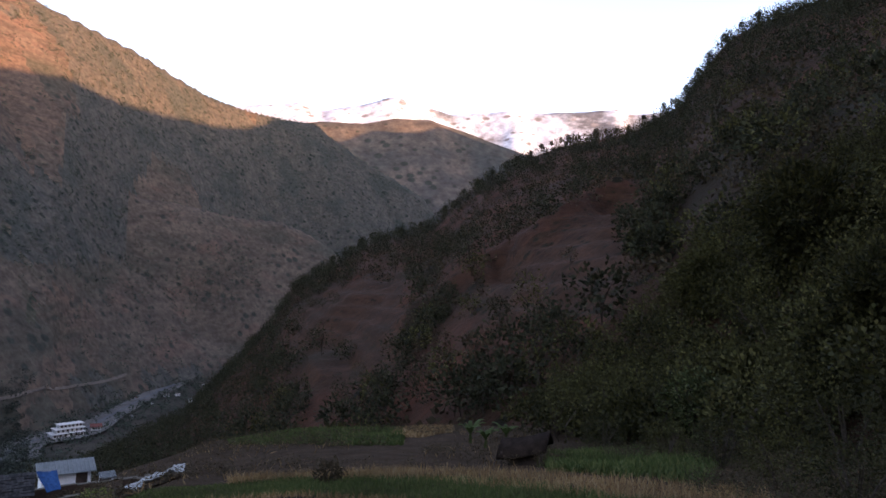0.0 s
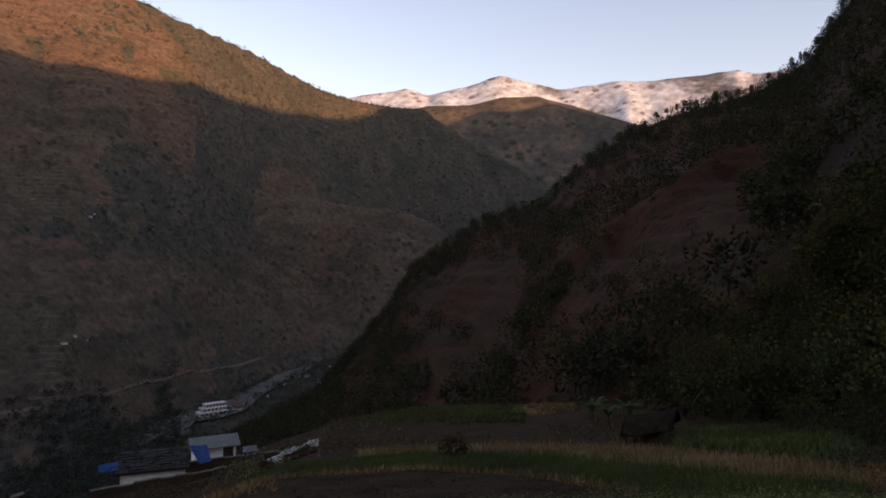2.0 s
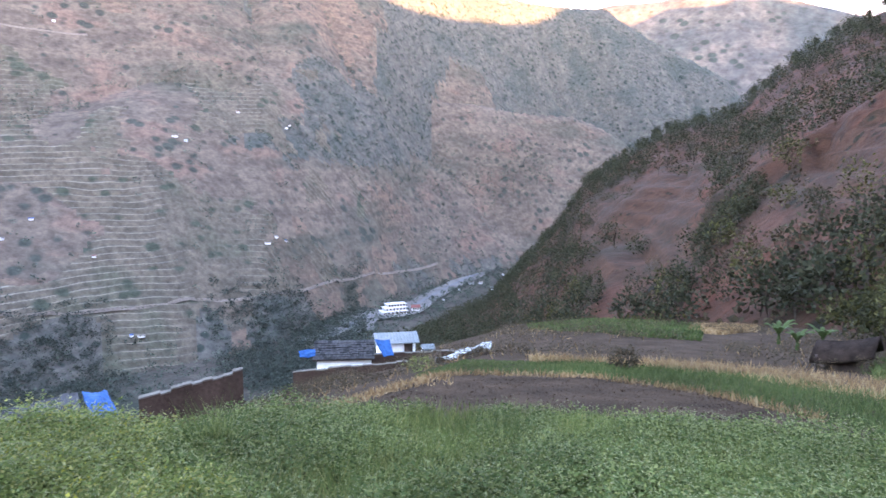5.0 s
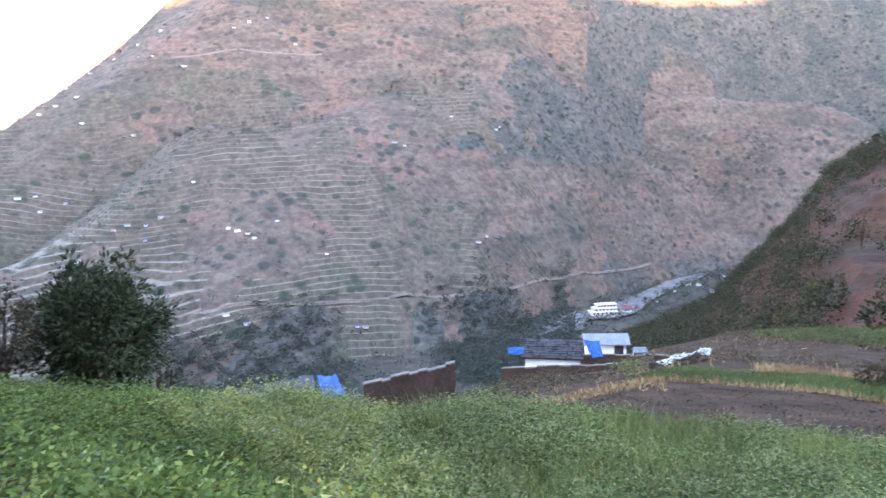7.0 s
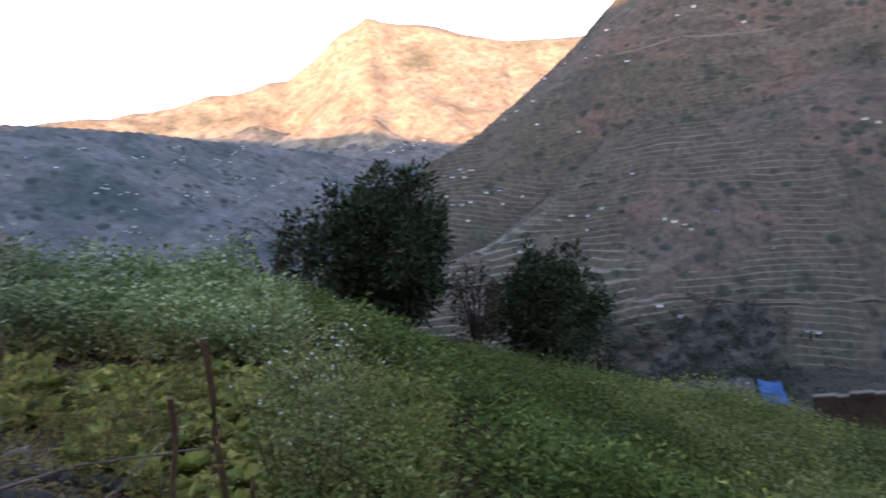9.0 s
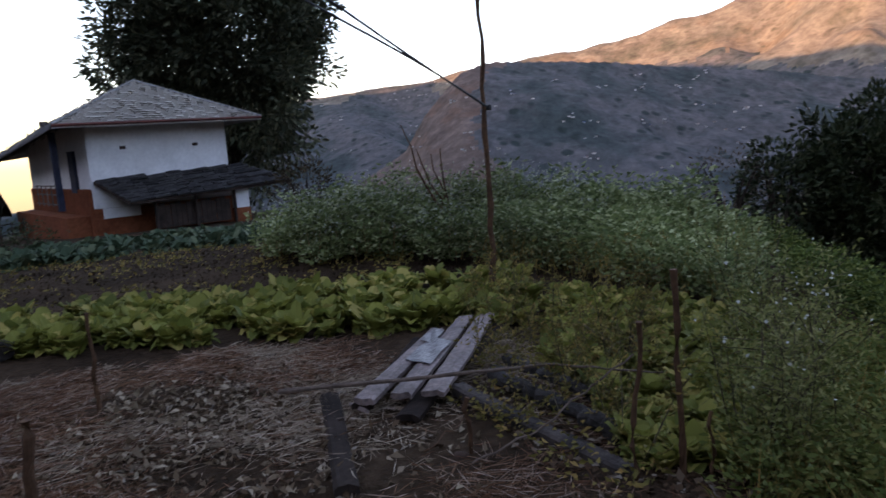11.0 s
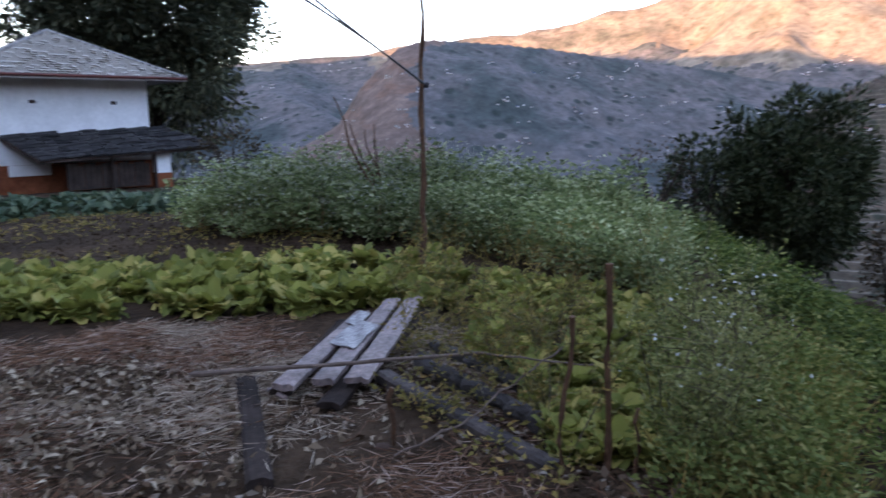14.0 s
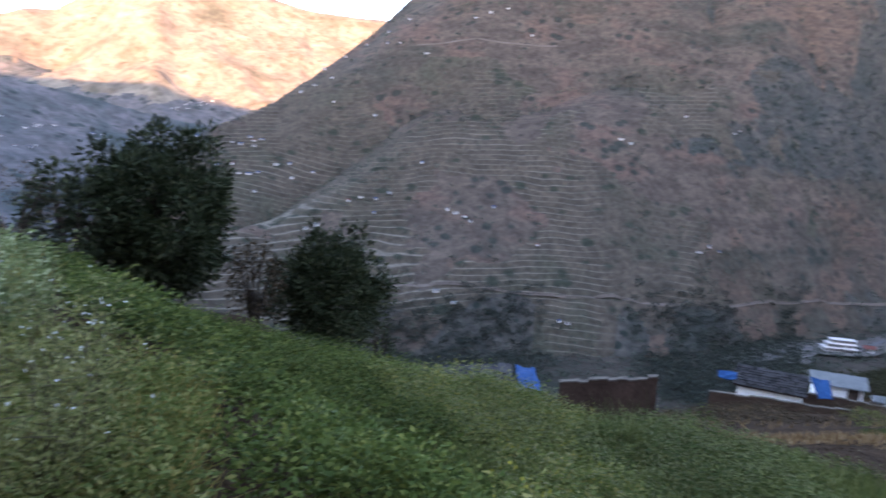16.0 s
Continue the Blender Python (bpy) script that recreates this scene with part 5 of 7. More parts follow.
def beam(a, b, r, mat, name, label, category, seed, sides=8, bend=0.03, group="", rough=0.14, taper=0.0, knots=9):
    g = np.random.default_rng(seed)
    a, b = Vector(a), Vector(b)
    n = knots
    pts = [a.lerp(b, i / n) + Vector((g.uniform(-1, 1), g.uniform(-1, 1), g.uniform(-0.5, 0.5))) * bend * (1 if 0 < i < n else 0) for i in range(n + 1)]
    bm = bmesh.new()
    tube(bm, pts, [r * (1 - taper * i / n) * g.uniform(1 - rough * 1.3, 1 + rough) for i in range(n + 1)], sides)
    if r > 0.03:
        for v in bm.verts:
            v.co += Vector((g.uniform(-1, 1), g.uniform(-1, 1), g.uniform(-1, 1))) * r * 0.14
    return tagged(part(name, bm, mat), label, category, group)


ROTTEN = surface("rotten_bark", (0.018, 0.015, 0.013), (0.06, 0.052, 0.047), 5.0, 0.9, 0.15, fine=34, bump_s=1.0, bump_d=0.02)
SPLIT = surface("split_grey_wood", (0.0239, 0.0181, 0.0154), (0.0813, 0.0638, 0.0549), 7.0, 0.8, 0.2, fine=45, bump_s=0.9, bump_d=0.012)
GREYSTICK = surface("grey_stick", (0.0825, 0.057, 0.0425), (0.165, 0.119, 0.0935), 6.0, 0.8, 0.2, fine=40, bump_s=0.4)
plank(lie(114.2, -20.7, 0.085), lie(98.9, -27.5, 0.06), 0.10, 0.07, SPLIT, "long split grey log at the edge of the garden", 11)
beam(lie(111.2, -20.0, 0.055), lie(98.6, -25.4, 0.05), 0.052, ROTTEN, "log", "dark rotting log behind the split one", "log", 2, 10, 0.02, knots=26, rough=0.2)
beam(lie(110.0, -18.7, 0.04), lie(101.0, -22.5, 0.04), 0.04, ROTTEN, "log", "dark rotting log half hidden by weeds", "log", 12, 9, 0.02, knots=22, rough=0.22)
beam(lie(130.0, -19.9, 0.13), lie(105.4, -19.4, 0.185), 0.015, GREYSTICK, "stick", "long thin grey stick lying across the planks", "stick", 3, 7, 0.006, taper=0.3, knots=14)
beam(lie(107.0, -19.4, 0.18), lie(96.0, -19.9, 0.22), 0.008, GREYSTICK, "stick", "thin grey stick running on into the weeds", "stick", 13, 6, 0.01, taper=0.4)
beam(lie(123.9, -21.7, 0.02), lie(122.4, -22.5, 0.02), 0.014, OLDWOOD, "stick", "short peeled stick on the bare soil", "stick", 4, 6, 0.0)
beam(lie(113.1, -27.4, 0.03), lie(106.6, -24.6, 0.14), 0.006, GREYSTICK, "stick", "thin bent twig stuck in the weeds", "stick", 5, 5, 0.012)
beam(lie(106.6, -24.6, 0.14), lie(98.6, -18.6, 0.42), 0.005, GREYSTICK, "stick", "thin bent twig rising out of the weeds", "stick", 6, 5, 0.014)
for az, el, top, r, lean, seed, label in ((149.3, -25.5, -18.4, 0.03, (-0.02, 0.01), 1, "short thick wooden stake in the straw"), (144.0, -18.8, -11.3, 0.017, (-0.01, 0), 2, "thin brown stake in the straw"),
                                          (113.2, -26.9, -22.1, 0.016, (0, 0), 3, "dark stake stub beside the planks"), (98.6, -28.9, -15.9, 0.014, (0.03, 0.04), 4, "crooked brown stake among the weeds"),
                                          (94.5, -27.9, -11.8, 0.018, (-0.005, -0.03), 5, "tall brown bamboo stake among mustard leaves"), (92.2, -28.0, -22.8, 0.01, (0, 0), 6, "thin short stake in the garden")):
    foot = lie(az, el, 0.0)
    rr = (Vector((foot.x, foot.y, 0)) - Vector((STAND.x, STAND.y, 0))).length
    tip = Vector((foot.x + lean[0], foot.y + lean[1], STAND.z + rr * math.tan(radians(top))))
    beam(foot - Vector((0, 0, 0.25)), tip, r, STICK, "stake", label, "stake", 20 + seed, 9, 0.016, "garden stakes", 0.16, 0.15)

# pole with cables
pole_foot = grade(STAND + polar(110.8, 6.2))
pole_top = STAND + polar(110.8, 6.6, 6.6 * math.tan(radians(13.5)))
g_pole = thing("cable_pole", pole_foot, "rough bamboo pole carrying two black cables", "pole")
bm = bmesh.new()
prng = np.random.default_rng(5)
pts = [Vector((0, 0, -0.4)).lerp(pole_top - pole_foot, i / 16) + Vector((prng.uniform(-1, 1), prng.uniform(-1, 1), 0)) * 0.013 for i in range(17)]
tube(bm, pts, [0.030 - 0.0009 * i + (0.008 if i % 3 == 0 else 0) for i in range(17)], 8)
part("shaft", bm, STICK, g_pole)
bm = bmesh.new()
knot = STAND + polar(110.5, 6.5, 6.5 * math.tan(radians(2.55))) - pole_foot
tube(bm, [knot + Vector((0, 0, -0.025)), knot, knot + Vector((0, 0, 0.025))], [0.03, 0.034, 0.03], 8)
part("binding", bm, CABLE, g_pole)
far_end = Vector((1.9, -3.85, 3.95))   # carried on to a tall pole behind

for k in (0, 1):
    bm = bmesh.new()
    pts = []
    for i in range(25):
        u = i / 24
        q = (knot + pole_foot).lerp(far_end, u)
        q.z += 0.04 * 4 * u * (1 - u) + 0.02 * math.sin(14 * u + k * 3.1) + 0.09 * k * math.sin(math.pi * u) ** 0.7
        q.x += 0.02 * math.cos(14 * u + k * 3.1)
        pts.append(q - pole_foot)
    tube(bm, pts, [0.009] * 25, 5)
    part("cable", bm, CABLE, g_pole, "sagging black cable")


tall = thing("utility_pole", grade(far_end), "tall wooden utility pole behind the garden", "pole")
bm = bmesh.new()
tube(bm, [(0, 0, -0.5), (0, 0, 4), (0, 0, far_end.z - grade(far_end).z + 0.3)], [0.11, 0.1, 0.08], 9)
part("shaft", bm, WOOD, tall)


def branchy(name, place, tips, label, mat, category, thick=0.02, seed=0):
    ob = thing(name, place, label, category)
    g = np.random.default_rng(seed)
    for t in tips:
        bm = bmesh.new()
        t = Vector(t) - Vector(place)
        pts = [t * (i / 6) + Vector((g.uniform(-1, 1), g.uniform(-1, 1), 0)) * 0.03 * t.length * (0 < i < 6) for i in range(7)]
        tube(bm, pts, [thick * (1 - 0.13 * i) for i in range(7)], 5)
        part("branch", bm, mat, ob)
    return ob


branchy("dead_branch", grade(STAND + polar(113.9, 9.6)), [spot(118.1, 1.7, 9.2), spot(116.9, -0.4, 9.3), spot(115.7, -0.9, 9.5), spot(114.9, -0.5, 9.4)], "bare dead branch sticking out of the shrubs", STICK, "branch", 0.03, 3)


def big_leaf(bm, base, az, length, width, rise, droop, g):
    """A broad leaf with a midrib fold and wavy edge."""
    c, s = math.cos(az), math.sin(az)
    rows = []
    n = 5
    for i in range(n + 1):
        u = i / n
        rr = length * (u - 0.15 * u * u)
        z = rise * u - droop * u * u
        w = width * (0.08 + 0.92 * math.sin(math.pi * (0.12 + 0.8 * u)) ** 1.2) * (1 if i < n else 0.25)
        k = 0.18 * w + g.uniform(-0.012, 0.012)
        rows.append([bm.verts.new((base[0] + c * rr - s * w * t, base[1] + s * rr + c * w * t, base[2] + z + (k if t else 0))) for t in (-0.5, 0, 0.5)])
    for p, q in zip(rows, rows[1:]):
        bm.faces.new((p[0], p[1], q[1], q[0])), bm.faces.new((p[1], p[2], q[2], q[1]))


def leafy_plant(name, mat, count, length, width, rise, droop, label, category, seed):
    """A rosette of broad leaves, each a part."""
    g = np.random.default_rng(seed)
    bm = bmesh.new()
    for k in range(count):
        big_leaf(bm, (g.uniform(-0.03, 0.03), g.uniform(-0.03, 0.03), 0), k * 2.4 + g.uniform(-0.4, 0.4), length * g.uniform(0.7, 1.15), width * g.uniform(0.8, 1.2), rise * g.uniform(0.5, 1.3), droop * g.uniform(0.6, 1.4), g)
    me = bpy.data.meshes.new(name)
    bm.to_mesh(me)
    bm.free()
    me.materials.append(mat)
    return me


def plant_bed(name, meshes, places, label, category, group, g, lo=0.75, hi=1.25):
    for p in places:
        ob = new(name, meshes[g.integers(len(meshes))])
        ob.matrix_basis = Matrix.LocRotScale(p, Euler((g.uniform(-0.1, 0.1), g.uniform(-0.1, 0.1), g.uniform(0, 6.28))), [g.uniform(lo, hi)] * 3)
        tagged(ob, label, category, group)


def joined_plants(name, meshes, places, mat, label, category, g, lo=0.75, hi=1.25):
    """Many plants of a bed in one mesh."""
    sets = []
    for q in places:
        me = meshes[g.integers(len(meshes))]
        co = np.empty(len(me.vertices) * 3, np.float32)
        me.vertices.foreach_get("co", co)
        fc = np.empty(len(me.polygons) * 4, np.int32)
        me.loops.foreach_get("vertex_index", fc)
        a, k = g.uniform(0, 6.28), g.uniform(lo, hi)
        co = co.reshape(-1, 3) @ np.array([[math.cos(a), math.sin(a), 0], [-math.sin(a), math.cos(a), 0], [0, 0, 1]]) * k + np.array(q)
        sets.append((co, fc.reshape(-1, 4)))
    co, fc, _ = join(*sets)
    return stuff(name, mesh_from(name, co, fc, [mat]), label, category)


HERE = np.array([STAND.x, STAND.y, 0.0])


def bed_points(*args):
    """Field places counted from where the garden is seen."""
    q = field_points(*args) + HERE
    q[:, 2] = heights(q[:, 0], q[:, 1])
    return q


mustards = [leafy_plant("mustard_plant", MUSTARD, 34, 0.17, 0.11, 0.25, 0.13, "", "", 40 + k) for k in range(6)]
p = bed_points(rng, 285, 108, 156, "108:5.3 120:5.35 138:5.75 148:6.15 156:7.2", "108:7.0 120:7.2 140:7.5 150:7.8 156:7.6")
front = np.argsort(np.hypot(p[:, 0] - STAND.x, p[:, 1] - STAND.y) - table(np.degrees(np.arctan2(-p[:, 0], p[:, 1])), "108:5.3 120:5.35 138:5.75 148:6.15 156:7.2"))
plant_bed("mustard_plant", mustards, [Vector(q) for q in p[front[:170]]], "leafy yellow-green mustard plant in the garden bed", "plant", "mustard bed", rng, 0.8, 1.2)
joined_plants("mustard_rows", mustards, p[front[170:]], MUSTARD, "back rows of the leafy yellow-green mustard bed", "plants", rng, 0.8, 1.2)
p = bed_points(rng, 300, 89.5, 106, "89:3.0 98:2.9 106:4.4", "89:5.4 98:6.0 106:6.4")
plant_bed("mustard_plant", mustards, [Vector(q) for q in p[:120]], "tall mustard plant with pale green leaves among stakes", "plant", "mustard by the stakes", rng, 0.5, 0.85)
joined_plants("mustard_thicket", mustards, p[120:], MUSTARD, "thick growth of pale green mustard between the stakes", "plants", rng, 0.5, 0.85)
cabbages = [leafy_plant("cabbage_plant", CABBAGE, 22, 0.24, 0.13, 0.36, 0.27, "", "", 60 + k) for k in range(5)]
p = field_points(rng, 285, 128, 157, "128:13.5 142:14 157:14.4", "128:19 140:20.5 157:18")
plant_bed("cabbage_plant", cabbages, [Vector(q) for q in p], "grey-green cabbage plant in a bed before the house", "plant", "cabbage bed", rng, 0.7, 1.25)

# flowering shrubs, weeds and the white-flowered border
clump = field_points(rng, 105, 97, 131, "97:8.6 108:8.0 118:8.6 131:9.4", "97:10.8 110:10.8 122:11.4 131:11.0")
crown = rng.uniform(0.45, 1.12, len(clump)) - 0.2 * step(110, 97, np.degrees(np.arctan2(-clump[:, 0], clump[:, 1])))
own = np.repeat(np.arange(len(clump)), 11)
off = rng.normal(size=(len(own), 2)) * 0.24
p = np.stack([clump[own, 0] + off[:, 0], clump[own, 1] + off[:, 1], clump[own, 2]], 1)
az_p = np.degrees(np.arctan2(-p[:, 0], p[:, 1]))
hh = crown[own] * np.clip(1.05 - 1.4 * (off ** 2).sum(1), 0.45, 1) * rng.uniform(0.85, 1.1, len(own))
lush = az_p > 106
tops = np.repeat(p[lush] + np.stack([0 * hh[lush], 0 * hh[lush], hh[lush] * 0.97], 1), 12, 0)
tops = tops + rng.normal(size=tops.shape) * np.array([0.13, 0.13, 0.09])
co, fc, mi = join(leafy(rng, p, hh, 60, 0.085, 0.26), blades(rng, p, 0.6, 0.015, 0.12), flat_cards(rng, tops, 0.04, 0.022, 0.6))
stuff("flowering_shrubs", mesh_from("flowering_shrubs", co, fc, [SHRUB, STRAW, leaf_mat("dusty_flower_heads", (0.26, 0.28, 0.21), (0.42, 0.44, 0.36), None, 0.7, 0.3)], mi), "waist-high green shrubs with dusty white flower heads", "shrubs")


def twiggy(rng, p, h, per, leaf):
    """Thin branching weeds: a stem, side twigs and tiny leaves. Returns twigs and leaves."""
    n = len(p)
    hh = h * rng.uniform(0.5, 1.25, n)
    lean = rng.normal(size=(n, 3)) * 0.28
    lean[:, 2] = 1.0
    k = np.repeat(np.arange(n), per)
    u = rng.uniform(0.2, 1.0, len(k))
    base = p[k] + lean[k] * (hh[k] * u)[:, None]
    way = rng.normal(size=(len(k), 3)) * 0.7 + np.array([0, 0, 0.55])
    ln = hh[k] * rng.uniform(0.15, 0.45, len(k))
    main = cards(rng, p - np.array([0, 0, 0.02]), lean, hh * 1.05, 0.008, 0.05)
    side = cards(rng, base, way, ln, 0.004, 0.05)
    kk = np.repeat(np.arange(len(k)), 4)
    wn = way / np.linalg.norm(way, axis=1)[:, None]
    lb = base[kk] + wn[kk] * (ln[kk] * rng.uniform(0.3, 1.0, len(kk)))[:, None]
    return main, side, cards(rng, lb, rng.normal(size=lb.shape) + np.array([0, 0, 0.3]), leaf * rng.uniform(0.5, 1.5, len(kk)), leaf * 0.42)


TWIG = leaf_mat("weed_stems", (0.05, 0.04, 0.025), (0.10, 0.08, 0.05), (0.17, 0.14, 0.09), 0.8, 0.1)
p = np.concatenate([bed_points(rng, 44, 97, 113, "97:2.7 104:3.0 113:4.4", "97:5.6 104:7.2 113:6.4"), bed_points(rng, 16, 99, 109, "99:2.6 109:3.2", "99:4.2 109:5.0")])
m1, m2, lv = twiggy(rng, p, 0.55, 18, 0.03)
low = bed_points(rng, 190, 96, 114, "96:2.4 104:2.6 114:3.6", "96:5.8 104:7.0 114:5.4")
co, fc, mi = join(m1, m2, lv, leafy(rng, low, 0.13, 12, 0.04, 0.13))
mi = np.array([0, 0, 1, 1])[mi]
stuff("weed_thicket", mesh_from("weed_thicket", co, fc, [TWIG, WEED], mi), "thin olive weeds with dry twiggy stems over the logs", "weeds")
p = bed_points(rng, 44, 83, 90, "82:2.6 90:2.8", "82:3.6 90:5.0")
m1, m2, lv = twiggy(rng, p, 0.72, 17, 0.032)
tops = np.repeat(p, 5, 0) + rng.normal(size=(len(p) * 5, 3)) * np.array([0.12, 0.12, 0.16]) + np.array([0, 0, 0.6])
co, fc, mi = join(m1, m2, lv, leafy(rng, p, 0.5, 14, 0.04, 0.17), flat_cards(rng, tops[rng.uniform(size=len(tops)) < 0.3], 0.02, 0.017, 0.5))
mi = np.array([0, 0, 1, 1, 2])[mi]
stuff("white_flower_border", mesh_from("white_flower_border", co, fc, [TWIG, BORDER, leaf_mat("small_white_flowers", (0.55, 0.56, 0.52), (0.75, 0.76, 0.72), None, 0.7, 0.3)], mi), "feathery grey-green border plants with small white flowers", "flowers")
p = bed_points(rng, 520, 77, 91, "77:2.3 91:2.5", "77:4.2 91:5.6")
co, fc, mi = join(leafy(rng, p, 0.32, 32, 0.036, 0.16), blades(rng, np.repeat(p, 3, 0), 0.36, 0.009, 0.4))
stuff("border_weeds", mesh_from("border_weeds", co, fc, [CROP, WEED], mi), "low green weeds at the foot of the flower border", "weeds")
p = bed_points(rng, 800, 90, 112, "90:5.6 100:6.4 112:8", "90:8.4 100:10 112:10")
hh = 0.34 + 0.3 * step(92, 106, np.degrees(np.arctan2(-p[:, 0], p[:, 1]))) + 0.2 * fbm(p[:, 0], p[:, 1], 2, 19)
co, fc, mi = join(leafy(rng, p, hh, 34, 0.07, 0.24), blades(rng, np.repeat(p, 2, 0), 0.55, 0.012, 0.3))
stuff("garden_weeds", mesh_from("garden_weeds", co, fc, [SHRUB, WEED], mi), "knee-high green weeds along the garden edge", "weeds")

# clods on the bare and ploughed soil
p = np.concatenate([bed_points(rng, 9000, 112, 170, "112:7.4 150:7.8 170:5", "112:9 120:9 135:13 170:14"), field_points(rng, 7000, -8, 36, "36:10.5 12:10.6 -8:10.2", "36:15.4 12:18.4 3:16 -8:12.6")])
size = 0.016 + 0.035 * rng.uniform(size=len(p)) ** 3
co, fc = flat_cards(rng, p + np.array([0, 0, 0.012]), size, size * 1.2, 0.7, 0.5)
stuff("soil_clods", mesh_from("soil_clods", co, fc, [SOIL]), "crumbly dark clods on the dug soil", "soil")
p = bed_points(rng, 420, 118, 158, "118:7.6 158:8", "118:9 135:13.5 158:14")
co, fc, mi = join(leafy(rng, p, 0.09, 7, 0.05, 0.09))
stuff("seedlings", mesh_from("seedlings", co, fc, [WEED], mi), "small green weeds on the dug soil", "weeds")

# straw, dead leaves and twigs on the ground
STRAW_NEAR, STRAW_FAR = "100:1.6 170:1.4", "100:4.0 112:4.6 118:5.3 140:5.8 155:6.0 170:5.6"
p = field_points(rng, 62000, 100, 170, STRAW_NEAR, STRAW_FAR, 0.9)
p = p[fbm(p[:, 0] / 0.7, p[:, 1] / 0.7, 3, 17) + rng.normal(size=len(p)) * 0.16 > -0.02]
spread = np.hypot(p[:, 0] - lie(137.5, -21).x, p[:, 1] - lie(137.5, -21).y)
pale = fbm(p[:, 0] / 1.1 + 3, p[:, 1] / 1.1, 3, 27) + rng.normal(size=len(p)) * 0.14 + 0.42 * np.exp(-(spread / 0.9) ** 2) > 0.2
ang = rng.uniform(0, np.pi * 2, len(p))
flat = np.stack([np.cos(ang), np.sin(ang), rng.uniform(-0.02, 0.14, len(p))], 1)
up = np.array([0, 0, 0.008]) + np.abs(rng.normal(size=p.shape)) * np.array([0, 0, 0.010])
s1 = cards(rng, (p + up)[~pale], flat[~pale], rng.uniform(0.05, 0.22, (~pale).sum()), 0.0045, 0.1)
s2 = cards(rng, (p + up)[pale], flat[pale], rng.uniform(0.05, 0.2, pale.sum()), 0.005, 0.1)
q = field_points(rng, 9000, 98, 168, "98:1.4 168:1.2", "98:3.4 118:4.6 140:5.3 168:5.4", 0.7)
q = q[fbm(q[:, 0] / 0.6, q[:, 1] / 0.6, 3, 37) + rng.normal(size=len(q)) * 0.1 > 0.05]
heap = np.concatenate([bed_points(rng, 1500, 128, 150, "128:1.9 150:1.9", "128:2.7 150:2.9"), bed_points(rng, 420, 133, 144, "133:3.3 144:3.3", "133:4.8 144:4.6")])
s3 = flat_cards(rng, q + np.array([0, 0, 0.015]), rng.uniform(0.02, 0.07, len(q)), rng.uniform(0.015, 0.045, len(q)), 1.0, 0.35)
curl = np.concatenate([bed_points(rng, 900, 124, 152, "124:2.0 152:2.0", "124:4.6 140:4.9 152:4.4"), bed_points(rng, 500, 112, 160, "112:2.2 160:2.0", "112:4.0 160:5.4")])
way = rng.normal(size=curl.shape) * np.array([1, 1, 0.22]) + np.array([0, 0, 0.12])
s5 = cards(rng, curl + np.array([0, 0, 0.012]), way, rng.uniform(0.03, 0.085, len(curl)), rng.uniform(0.015, 0.04, len(curl)), 0.45)
s4 = flat_cards(rng, heap + np.array([0, 0, 0.02]) + np.abs(rng.normal(size=heap.shape)) * np.array([0, 0, 0.015]), rng.uniform(0.025, 0.07, len(heap)), rng.uniform(0.02, 0.05, len(heap)), 1.0, 0.4)
co, fc, mi = join(s1, s2, s3, s4, s5)
mi = np.array([0, 1, 2, 3, 4])[mi]
PALELEAF = leaf_mat("bleached_dead_leaves", (0.07, 0.042, 0.025), (0.2, 0.142, 0.092), (0.42, 0.335, 0.24), 0.8, 0.15)
PALEHAY = leaf_mat("bleached_straw", (0.2, 0.142, 0.101), (0.359, 0.275, 0.205), (0.519, 0.418, 0.323), 0.8, 0.1)
DEADLEAF = leaf_mat("withered_leaves", (0.08, 0.05, 0.03), (0.2, 0.145, 0.095), (0.4, 0.315, 0.225), 0.7, 0.15)
stuff("straw_litter", mesh_from("straw_litter", co, fc, [HAY, PALEHAY, LITTER, DEADLEAF, PALELEAF], mi), "trodden reddish straw and dead leaves covering the yard soil", "straw")
for k, (a0, e0, a1, e1, rad) in enumerate(((150.0, -27.6, 144.8, -27.4, 0.010), (144.8, -27.4, 139.2, -28.5, 0.008), (143.7, -23.7, 139.8, -28.2, 0.007), (147.0, -24.2, 143.0, -27.0, 0.006), (162.5, -21.5, 159.1, -22.8, 0.012), (117.5, -26.2, 113.0, -23.5, 0.005), (127.5, -24.5, 121.0, -23.4, 0.004))):
    beam(lie(a0, e0, 0.03), lie(a1, e1, 0.06), rad, OLDWOOD if k == 4 else STICK, "twig", "pale peeled twig on the straw" if k == 4 else "dark thin twig lying on dead leaves", "twig", 70 + k, 5, 0.02, "twigs on the straw", 0.15, 0.5)
for k in range(22):
    a0, r0 = rng.uniform(112, 166), rng.uniform(2.4, 9.0)
    s = rng.uniform(0.015, 0.045)
    bm = bmesh.new()
    bmesh.ops.create_icosphere(bm, subdivisions=2, radius=s)
    for v in bm.verts:
        v.co *= 1 + 0.3 * noise.noise(v.co * 18 + Vector((k, 0, 0)))
        v.co.z *= 0.55
    ob = part("stone", bm, EARTH if k % 3 else DARKTIMBER)
    ob.matrix_basis = Matrix.Translation(dry(a0, r0) + Vector((0, 0, s * 0.2)))
    tagged(ob, "small dull stone half sunk in the yard soil", "stone", "yard stones")
beam(lie(152.0, -12.9, 0.1) - Vector((0.25, 0.1, 0)), lie(149.6, -12.9, 0.1), 0.085, ROTTEN, "log", "short dark log with a pale cut top", "log", 8, 12, 0.01, knots=14)
